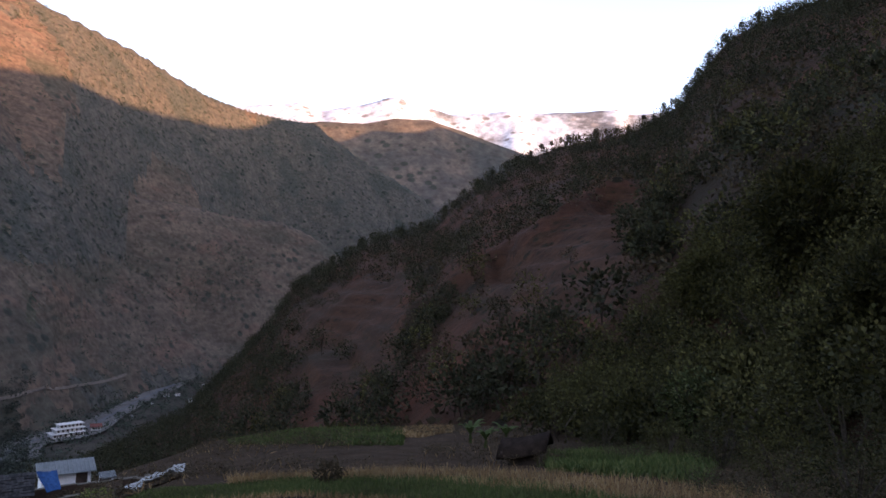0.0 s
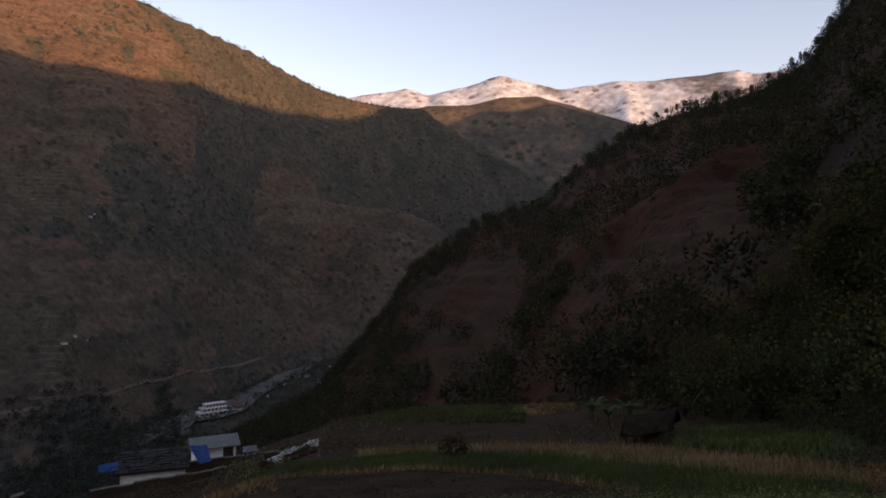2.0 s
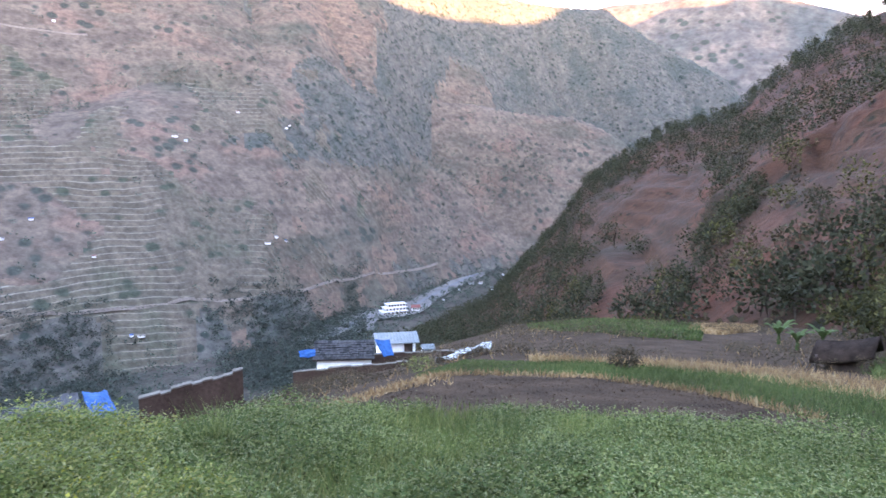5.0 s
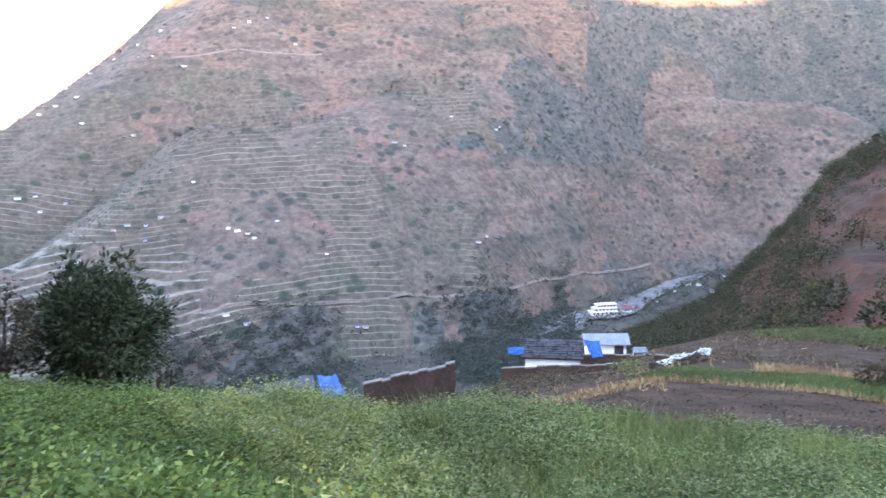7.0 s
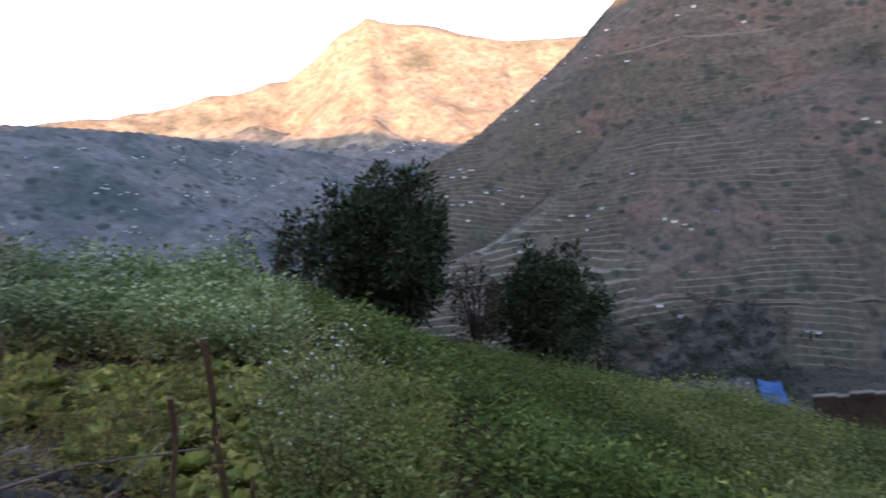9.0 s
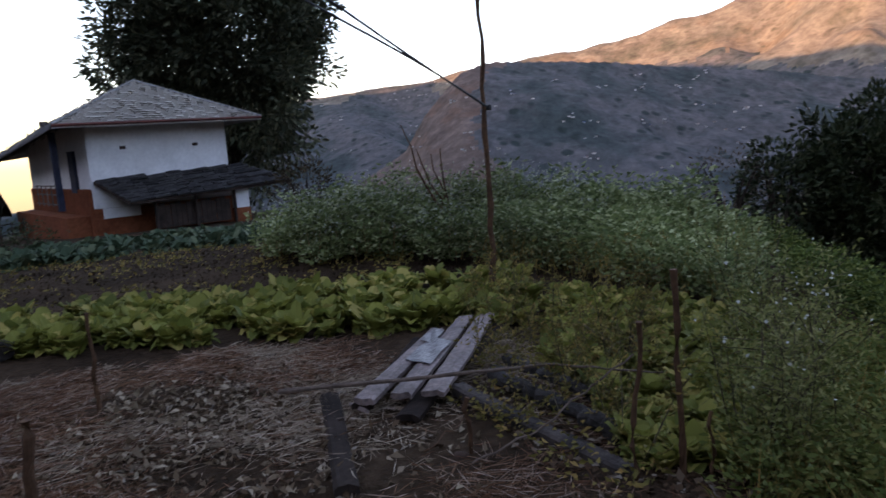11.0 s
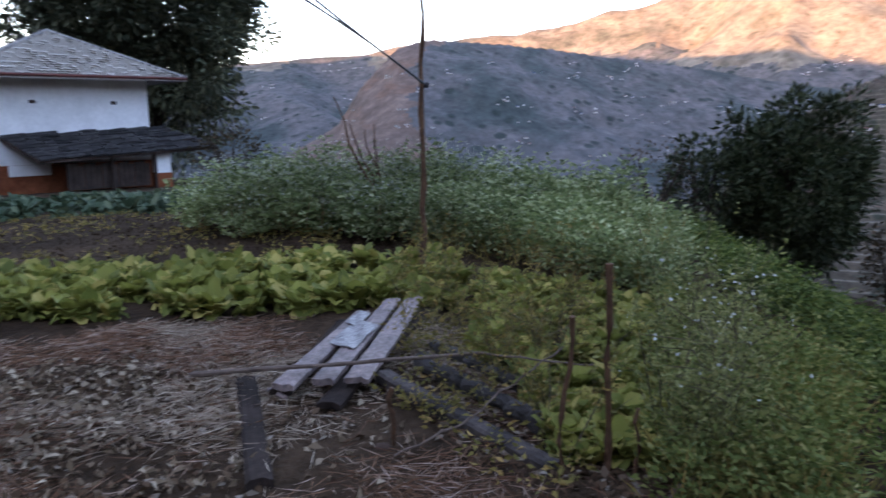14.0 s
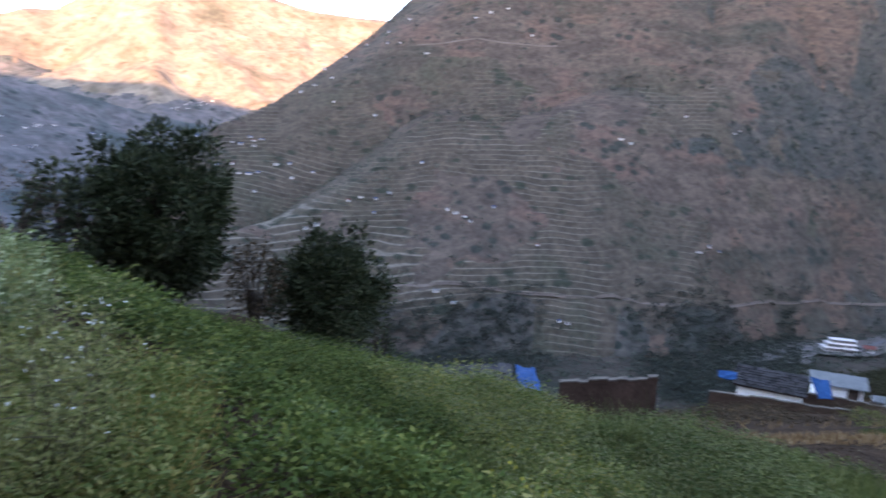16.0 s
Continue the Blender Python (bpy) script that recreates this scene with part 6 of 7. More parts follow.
for k, (a0, e0, a1, e1, rad) in enumerate(((163.2, -13.0, 159.1, -13.8, 0.035), (163, -9.7, 156.6, -10.3, 0.022), (162, -10.6, 158.5, -10.9, 0.018), (160.5, -11.4, 156.9, -11.2, 0.014), (158.0, -14.8, 155.5, -15.2, 0.008), (164, -14.6, 160, -15.1, 0.05))):
    beam(lie(a0, e0, rad), lie(a1, e1, rad), rad, GREYSTICK if k == 4 else ROTTEN, "branch", "fallen grey branch on the yard soil", "branch", 50 + k, 7, 0.015, "fallen branches")


# ---- trees ----
def tree(name, place, height, crown_w, crown_h, base_h, clumps, per, leaf, mat, label, seed, trunk=0.12, limbs=9, lobes=0.3, droop=0.0):
    g = np.random.default_rng(seed)
    ob = thing(name, place, label, "tree")
    bm = bmesh.new()
    pts = [Vector((g.uniform(-1, 1) * 0.03 * height * (0 < i < 6), g.uniform(-1, 1) * 0.03 * height * (0 < i < 6), -0.4 + (height * 0.8 + 0.4) * i / 6)) for i in range(7)]
    tube(bm, pts, [trunk * (1 - 0.13 * i) for i in range(7)], 8)
    part("trunk", bm, BARK, ob)
    for k in range(limbs):
        bm = bmesh.new()
        a, z0 = k * 2.4 + g.uniform(-0.5, 0.5), height * g.uniform(0.2, 0.6)
        rr, zz = crown_w * g.uniform(0.28, 0.44), z0 + crown_h * g.uniform(0.12, 0.4)
        tube(bm, [(0, 0, z0), (math.cos(a) * rr * 0.5, math.sin(a) * rr * 0.5, z0 + (zz - z0) * 0.6), (math.cos(a) * rr, math.sin(a) * rr, zz)], [trunk * 0.5, trunk * 0.3, trunk * 0.08], 5)
        part("limb", bm, BARK, ob)
    u = g.normal(size=(clumps, 3))
    u /= np.linalg.norm(u, axis=1)[:, None]
    lob = 1 + lobes * np.sin(3 * np.arctan2(u[:, 1], u[:, 0]) + seed) * np.cos(2.5 * u[:, 2] + seed * 0.7) + g.uniform(-0.16, 0.16, clumps)
    c = u * (g.uniform(0.3, 1, clumps) ** 0.45 * lob)[:, None] * np.array([crown_w / 2, crown_w / 2, crown_h / 2]) + np.array([0, 0, base_h + crown_h / 2])
    k = np.repeat(np.arange(clumps), per)
    size = (crown_w * 0.085 * g.uniform(0.6, 1.5, clumps))[k]
    v = g.normal(size=(len(k), 3))
    v /= np.linalg.norm(v, axis=1)[:, None]
    b = c[k] + v * (size * g.uniform(0.2, 1, len(k)))[:, None]
    co, fc = cards(g, b, v + u[k] * 0.6 + np.array([0, 0, -droop]), leaf * g.uniform(0.6, 1.4, len(k)), leaf * 0.42)
    cr = new("crown", mesh_from("crown", co, fc, [mat]))
    cr.parent = ob
    return ob


tree("tree", dry(84.6, 13.0) - Vector((0, 0, 0.1)), 3.2, 2.45, 2.95, 0.25, 400, 48, 0.13, DARKLEAF, "dense dark evergreen tree at the edge of the field", 1, 0.09, 10)
bush(dry(90.7, 12.4), 2.05, 1.6, 2300, "dark lower shoot beside the evergreen tree", DARKLEAF, 33, "small_tree", 0.11)
tree("tree", dry(70.5, 15.0) - Vector((0, 0, 0.2)), 3.6, 2.5, 2.35, 1.15, 340, 44, 0.12, DARKLEAF, "small round dark tree below the field's edge", 2, 0.08, 8)
bush(dry(77.0, 13.6) - Vector((0, 0, 0.1)), 1.7, 1.2, 1100, "low grey-green bush between the dark trees", SCRUB, 34, leaf=0.09)
bush(dry(66.6, 14.0) - Vector((0, 0, 0.3)), 2.2, 0.9, 700, "dark shrub under the small tree", DARKLEAF, 35, leaf=0.09)
bush(dry(94.5, 12.0), 1.3, 1.5, 700, "brown thinly leaved bush behind the garden", leaf_mat("brown_bush_leaves", (0.07, 0.055, 0.04), (0.12, 0.09, 0.065), None, 0.8, 0.2), 36, leaf=0.06)
BIGLEAF = leaf_mat("broad_tree_leaves", (0.045, 0.056, 0.034), (0.09, 0.1, 0.06), (0.14, 0.14, 0.08), 0.6, 0.2)
BIGTREE = STAND + polar(132.0, 41)
tree("tree", Vector((BIGTREE.x, BIGTREE.y, -1.9)), 20.0, 11.6, 16.5, 2.6, 800, 60, 0.42, BIGLEAF, "huge dark broadleaf tree behind the white house", 7, 0.5, 12, 0.22)
bush(STAND + polar(126.6, 24, -2.2), 2.0, 2.4, 900, "brown-green shrub at the corner of the house", SCRUB, 41, leaf=0.14)
SAP = leaf_mat("sapling_leaves", (0.03, 0.035, 0.02), (0.06, 0.065, 0.035), None, 0.6, 0.2)
tree("sapling", grade(STAND + polar(154.9, 11.5)), 2.9, 1.35, 2.1, 0.95, 75, 13, 0.065, SAP, "slender sapling with sparse narrow leaves", 9, 0.035, 9, 0.3, 0.4)
bush(STAND + polar(157.3, 18, -2.05), 3.1, 1.7, 2600, "tall dark hedge beside the red house", DARKLEAF, 42, leaf=0.13)
bush(STAND + polar(156.2, 17.5, -2.0), 2.3, 1.5, 1800, "dark low shrub beside the red house", DARKLEAF, 43, leaf=0.1)
bush(STAND + polar(151.5, 24, -2.4), 1.0, 5.4, 1900, "dark low hedge before the thatched hut", DARKLEAF, 44, leaf=0.1)


for k, (az, e0, e1, wide) in enumerate(((-28.8, 0.5, 9.9, 8.0), (-21.0, -3.0, 3.2, 4.2), (-33.5, -5.0, 3.0, 6.5), (-24.6, -9.5, -4.2, 4.6), (-30.8, -12.0, -6.0, 5.4))):
    q = meet(az, e0, 32)
    d = math.hypot(q.x, q.y)
    tall = EYE + d * math.tan(radians(e1)) - q.z
    wide = d * radians(wide)
    tree("tree", q, tall, wide, tall * 0.86, tall * 0.12, 260, 34, 0.05 * wide + 0.1, OLIVE if k in (1, 3) else GULLY, "spreading olive-green tree on the slope above the gully" if k in (1, 3) else "dark leafy tree on the slope above the gully", 120 + k, 0.02 * tall + 0.05, 8, 0.34)


# ---- the white house ----
def white_house():
    g = np.random.default_rng(77)
    corner = STAND + polar(142.5, 28)
    corner.z = -1.05
    ob = thing("white_house", corner, "two-storey whitewashed farmhouse with slate roof and red mud base", "house")
    u, v = Vector((-0.925, 0.38, 0)).normalized(), Vector((-0.38, -0.925, 0)).normalized()
    at = lambda x, y, z: u * x + v * y + Vector((0, 0, z))

    def block(x0, x1, y0, y1, z0, z1, b):
        vs = [b.verts.new(at(x, y, z)) for z in (z0, z1) for x, y in ((x0, y0), (x1, y0), (x1, y1), (x0, y1))]
        for f in ((3, 2, 1, 0), (4, 5, 6, 7), (0, 1, 5, 4), (1, 2, 6, 5), (2, 3, 7, 6), (3, 0, 4, 7)):
            b.faces.new([vs[i] for i in f])

    W, D, E = 5.4, 9.5, 4.15
    bm = bmesh.new()
    block(-0.06, W + 0.06, -0.06, D, -0.3, 1.0, bm)
    bmesh.ops.bevel(bm, geom=bm.edges[:], offset=0.05, segments=2, affect="EDGES")
    part("base_wall", bm, MUD, ob, "red mud-plastered base")
    bm = bmesh.new()
    block(0, W, 0, D, 1.0, E, bm)
    bmesh.ops.bevel(bm, geom=bm.edges[:], offset=0.04, segments=2, affect="EDGES")
    part("wall", bm, WHITEWASH, ob)
    bm = bmesh.new()      # white splash on the base, towards the field
    block(0.25, 1.6, -0.085, -0.062, 0.62, 1.0, bm)
    part("white_band", bm, WHITEWASH, ob)
    # hipped slate roof
    eave = [(-1.25, -0.95, E - 0.1), (W + 1.2, -0.95, E + 0.02), (W + 1.2, D + 0.8, E - 0.1), (-1.25, D + 0.8, E - 1.0)]
    top0, top1 = (2.75, 2.2, E + 1.75), (2.75, 5.6, E + 1.45)
    ro = new("roof")
    ro.parent = ob
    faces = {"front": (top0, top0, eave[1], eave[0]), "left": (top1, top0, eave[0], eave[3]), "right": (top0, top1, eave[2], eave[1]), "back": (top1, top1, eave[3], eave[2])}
    # slates toned by slope: the front pale, the other three dark
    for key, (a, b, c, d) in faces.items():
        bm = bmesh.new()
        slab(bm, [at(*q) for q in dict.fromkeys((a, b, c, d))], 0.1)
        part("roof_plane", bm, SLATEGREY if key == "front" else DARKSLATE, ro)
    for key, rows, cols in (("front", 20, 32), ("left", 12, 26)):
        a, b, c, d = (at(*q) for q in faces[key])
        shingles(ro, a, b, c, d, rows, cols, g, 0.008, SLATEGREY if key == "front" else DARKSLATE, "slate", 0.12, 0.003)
    bm = bmesh.new()
    tube(bm, [at(*eave[0]), at(*eave[1])], [0.06, 0.06], 6)
    part("eave_board", bm, RUST, ro, "rust-red eave edge")
    for a, b in ((top0, eave[0]), (top0, eave[1]), (top0, top1), (top1, eave[3])):
        bm = bmesh.new()
        tube(bm, [at(*a) + Vector((0, 0, 0.04)), at(*b) + Vector((0, 0, 0.04))], [0.07, 0.07], 6)
        part("hip_cap", bm, STONE, ro)
    bm = bmesh.new()
    block(0.1, 0.4, 6.6, 6.9, E + 0.2, E + 0.5, bm)
    part("vent", bm, DARKWOOD, ro)
    # lean-to of thick slates over the front
    lean = [(0.05, 0.02, 2.02), (W + 0.5, 0.02, 2.25), (W + 2.0, -1.6, 1.5), (0.75, -1.6, 1.2)]
    lo = new("porch_roof")
    lo.parent = ob
    bm = bmesh.new()
    slab(bm, [at(*q) for q in lean], 0.09)
    part("roof_plane", bm, DARKWOOD, lo)
    shingles(lo, *[at(*q) for q in lean], 9, 14, g, 0.055, SLATE, "slate", 0.9, 0.06)
    for x, n in ((1.75, "post"), (3.3, "post"), (4.9, "post")):
        bm = bmesh.new()
        tube(bm, [at(x, -1.25, -0.3), at(x, -1.25, 1.35)], [0.07, 0.06], 7)
        part(n, bm, DARKWOOD, ob)
    for k in range(15):
        bm = bmesh.new()
        x = 1.75 + k * 0.2
        block(x, x + 0.185, -1.16 + 0.012 * (k % 3), -1.12 + 0.012 * (k % 3), 0.1, 1.0 + 0.06 * math.sin(k * 2.1), bm)
        part("board", bm, DARKWOOD, ob)
    bm = bmesh.new()
    block(4.95, 5.5, -1.3, -0.9, 0.55, 1.3, bm)
    part("pillar", bm, WHITEWASH, ob, "whitewashed pillar")
    bm = bmesh.new()
    block(4.93, 5.52, -1.32, -0.88, -0.3, 0.55, bm)
    part("pillar_base", bm, MUD, ob, "red mud pillar base")
    # small holes with ledges in the upper wall
    for x in (1.15, 3.95):
        bm = bmesh.new()
        block(x, x + 0.2, -0.05, 0.01, 3.15, 3.27, bm)
        part("vent_hole", bm, DARKWOOD, ob)
    # left side: dark post, rack, plinth
    bm = bmesh.new()
    block(-0.95, -0.75, 0.9, 1.1, 1.0, 3.9, bm)
    block(-0.12, 0.0, 1.6, 2.3, 1.6, 3.2, bm)
    part("window_shutter", bm, BLUEWOOD, ob, "dark blue shutter post")
    for y in (3.2, 4.0, 4.8, 5.6, 6.4):
        bm = bmesh.new()
        tube(bm, [at(-0.45, y, 1.05), at(-0.45, y, 1.9)], [0.03, 0.03], 5)
        part("rack_post", bm, WOOD, ob)
    for z in (1.15, 1.55, 1.9):
        bm = bmesh.new()
        tube(bm, [at(-0.45, 3.0, z), at(-0.45, 6.7, z)], [0.03, 0.03], 5)
        part("rack_rail", bm, WOOD, ob)
    bm = bmesh.new()
    block(-0.9, -0.06, 0.4, D - 0.5, -0.4, 0.75, bm)
    part("veranda", bm, MUD, ob, "raised red mud veranda")
    bm = bmesh.new()
    block(-0.1, -0.004, 0.05, D - 0.1, -0.3, 1.75, bm)
    bmesh.ops.bevel(bm, geom=bm.edges[:], offset=0.03, segments=1, affect="EDGES")
    part("side_base", bm, MUD, ob, "red mud plaster on the side wall")


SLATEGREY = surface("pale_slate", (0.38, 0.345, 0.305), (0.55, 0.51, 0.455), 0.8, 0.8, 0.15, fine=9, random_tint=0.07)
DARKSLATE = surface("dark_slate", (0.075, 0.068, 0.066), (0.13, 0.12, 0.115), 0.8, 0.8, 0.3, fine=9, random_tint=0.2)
RUST = surface("rusty_edge", (0.10, 0.035, 0.03), (0.18, 0.06, 0.045), 2.0, 0.8, 0.3, fine=9)
BLUEWOOD = surface("dark_blue_wood", (0.012, 0.016, 0.035), (0.025, 0.032, 0.06), 2.0, 0.7, 0.3, fine=9)
white_house()


def thatched_hut():
    c = STAND + polar(151.4, 36)
    c.z = height_at(c.x, c.y)
    ob = thing("thatched_hut", c, "round-backed hut with a heavy dark thatched roof", "hut", turn=151.4 - 90 + 75)
    bm = bmesh.new()
    box(bm, -1.5, 1.5, -1.3, 1.3, -0.4, 1.75, bevel=0.06)
    part("wall", bm, EARTH, ob)
    bm = bmesh.new()
    rows = []
    n = 14
    for i in range(n + 1):
        u = -1 + 2 * i / n
        k = math.sqrt(max(0.0, 1 - abs(u) ** 2.4))
        row = []
        for j in range(17):
            w = -1 + 2 * j / 16
            z = 1.35 + 1.85 * (0.25 + 0.75 * k) * (1 - abs(w) ** 1.7) - 0.12 * abs(w)
            row.append(bm.verts.new((2.05 * u, 2.0 * w * (0.55 + 0.45 * k), z + 0.05 * noise.noise(Vector((u * 4, w * 4, 0))))))
        rows.append(row)
    for p, q in zip(rows, rows[1:]):
        for j in range(16):
            bm.faces.new((p[j], p[j + 1], q[j + 1], q[j]))
    r = bmesh.ops.extrude_face_region(bm, geom=bm.faces[:])
    for v in r["geom"]:
        if isinstance(v, bmesh.types.BMVert):
            v.co.z -= 0.22
    part("roof", bm, THATCH, ob, "heavy dark thatch", smooth=True)


thatched_hut()
fence = thing("garden_fence", grade(STAND + polar(151.5, 27)), "rough wooden fence before the thatched hut", "fence")
fo = fence.matrix_basis.translation
last = None
for k in range(12):
    q = STAND + polar(156.5 - k * 0.85, 27 + 0.3 * math.sin(k))
    q = grade(q) - fo
    bm = bmesh.new()
    tube(bm, [q + Vector((0, 0, -0.2)), q + Vector((0.02 * math.sin(k * 3), 0, 0.95 + 0.12 * math.sin(k * 1.7)))], [0.035, 0.028], 6)
    part("fence_post", bm, DARKWOOD, fence)
    if last:
        for z in (0.4, 0.75):
            bm = bmesh.new()
            tube(bm, [last + Vector((0, 0, z)), q + Vector((0, 0, z + 0.03))], [0.02, 0.02], 5)
            part("rail", bm, DARKWOOD, fence)
    last = q


def red_house():
    """The corner of a red mud house with drying maize under its eaves; its front faces the garden."""
    g = np.random.default_rng(9)
    R0 = 15.0
    c = STAND + polar(159.6, R0)
    c.z = height_at(c.x, c.y)
    ob = thing("red_house", c, "red mud house with maize drying under dark eaves", "house")
    u, v = Vector((-math.cos(radians(159.6)), -math.sin(radians(159.6)), 0)), polar(159.6, 1.0)   # to one side along the front, and back
    if (polar(165, 1.0) - polar(159.6, 1.0)).dot(u) < 0:
        u = -u
    at = lambda x, y, z: u * x + v * y + Vector((0, 0, z))
    eye = STAND.z - c.z
    px = lambda az: R0 * math.tan(radians(az - 159.6))              # along the front
    pz = lambda el, y=0.0: eye + (R0 + y) * math.tan(radians(el))   # height

    def block(b, x0, x1, y0, y1, z0, z1):
        vs = [b.verts.new(at(x, y, z)) for z in (z0, z1) for x, y in ((x0, y0), (x1, y0), (x1, y1), (x0, y1))]
        for f in ((3, 2, 1, 0), (4, 5, 6, 7), (0, 1, 5, 4), (1, 2, 6, 5), (2, 3, 7, 6), (3, 0, 4, 7)):
            b.faces.new([vs[i] for i in f])

    wall_top, roof_z = pz(2.4), pz(8.6)
    bm = bmesh.new()
    block(bm, 0, 6, 0, 5, pz(-5.4), wall_top)
    bmesh.ops.bevel(bm, geom=bm.edges[:], offset=0.05, segments=2, affect="EDGES")
    part("wall", bm, MUD, ob)
    bm = bmesh.new()
    block(bm, -0.1, 6, -0.12, 5, -0.4, pz(-5.4))
    bmesh.ops.bevel(bm, geom=bm.edges[:], offset=0.05, segments=2, affect="EDGES")
    part("plinth", bm, EARTH, ob, "worn earth plinth")
    bm = bmesh.new()
    block(bm, px(157.9), 6, 0.05, 5, wall_top, roof_z)
    part("upper_wall", bm, DARKWOOD, ob, "dark timber upper storey")
    bm = bmesh.new()
    block(bm, px(157.7), 6, -0.75, 0.35, wall_top + 0.02, wall_top + 0.14)
    part("balcony_floor", bm, DARKWOOD, ob)
    for k in range(7):
        bm = bmesh.new()
        block(bm, px(157.8) + 0.32 * k, px(157.8) + 0.32 * k + 0.07, -0.8, 0.3, wall_top - 0.08, wall_top + 0.02, )
        part("joist", bm, DARKWOOD, ob)
    bm = bmesh.new()
    block(bm, px(157.65), px(159.0), -0.7, -0.25, pz(1.1), pz(2.35))
    bmesh.ops.bevel(bm, geom=bm.edges[:], offset=0.03, segments=1, affect="EDGES")
    part("beehive_box", bm, WOOD, ob, "grey wooden box under the balcony")
    for k in range(4):
        bm = bmesh.new()
        tube(bm, [at(px(157.75) + 0.62 * k, -0.68, wall_top), at(px(157.75) + 0.62 * k, -0.68, roof_z - 0.2)], [0.045, 0.045], 6)
        part("balcony_post", bm, DARKWOOD, ob)
    bm = bmesh.new()
    block(bm, px(158.7), px(160.8), -0.72, -0.66, wall_top + 0.14, wall_top + 0.5)
    part("balcony_panel", bm, WOOD, ob, "grey board along the balcony")
    for el0, el1 in ((6.3, 8.0), (4.25, 5.5)):
        for k in range(34):
            w = k / 33
            bm = bmesh.new()
            x, z = px(157.5 + 3.2 * w), pz(el0 + (el1 - el0) * w)
            for _ in range(5):
                top = at(x + g.uniform(-0.05, 0.05), -0.72 + g.uniform(-0.1, 0.06), z + g.uniform(-0.03, 0.04))
                tube(bm, [top, top + Vector((g.uniform(-0.03, 0.03), g.uniform(-0.03, 0.03), -0.1)), top + Vector((g.uniform(-0.08, 0.08), g.uniform(-0.08, 0.08), -0.27 + g.uniform(-0.05, 0.05)))], [0.012, 0.03, 0.006], 5)
            part("maize", bm, MAIZE, ob, "dried maize husks hung in a row")
    # eaves: an upper sheet whose edge falls towards the garden, and a lower skirt at the gable
    sheets = ((at(px(155.95), -1.0, pz(7.65, -1.0)), at(px(158.6), -1.0, pz(9.2, -1.0)), at(px(161.5), -1.0, pz(11.0, -1.0)), at(6.5, 2.5, pz(13.5, 2.5)), at(0.4, 2.5, pz(9.4, 2.5))),
              (at(px(157.45), -0.75, pz(7.7, -0.75)), at(px(155.6), -0.75, pz(4.55, -0.75)), at(px(155.6) - 0.1, 5.2, pz(4.2, 5.2)), at(px(157.4), 5.2, pz(7.3, 5.2))))
    for q in sheets:
        bm = bmesh.new()
        slab(bm, q, 0.09)
        part("roof_plane", bm, DARKSLATE, ob, "dark slate eaves")
    bm = bmesh.new()
    vs = [bm.verts.new(q) for q in (at(px(157.45), -0.72, pz(7.65, -0.72)), at(px(155.65), -0.72, pz(4.6, -0.72)), at(px(157.5), -0.72, pz(4.4, -0.72)), at(px(157.45), -0.66, pz(7.65, -0.66)), at(px(155.65), -0.66, pz(4.6, -0.66)), at(px(157.5), -0.66, pz(4.4, -0.66)))]
    for f in ((0, 1, 2), (5, 4, 3), (0, 3, 4, 1), (1, 4, 5, 2), (2, 5, 3, 0)):
        bm.faces.new([vs[i] for i in f])
    part("gable_board", bm, DARKSLATE, ob, "dark end board of the eaves")
    for k, az in enumerate((159.2, 158.7, 158.2, 157.9)):
        bm = bmesh.new()
        tube(bm, [at(px(az), -0.3 + 0.25 * k, -0.2), at(px(az) - 0.03, -0.3 + 0.25 * k, pz(-2.5 + 3.2 * (k % 2)))], [0.045, 0.035], 6)
        part("yard_post", bm, DARKWOOD, ob)


MAIZE = surface("dried_maize", (0.115, 0.066, 0.036), (0.245, 0.158, 0.09), 3.0, 0.85, 0.2, fine=30, bump_s=0.6)
red_house()

# ---- the valley: river, roads, hamlets ----
GRAVEL = surface("river_gravel", (0.09, 0.084, 0.078), (0.15, 0.142, 0.132), 0.03, 1.0, 0.0, fine=0.4, bump_s=0.2)
WATER = surface("river_water", (0.07, 0.073, 0.076), (0.10, 0.105, 0.108), 0.05, 0.8, 0.1, fine=0.6, bump_s=0.1)
DUST = surface("dirt_road", (0.10, 0.083, 0.07), (0.14, 0.12, 0.10), 0.05, 0.95, 0.1, fine=0.5, bump_s=0.2)


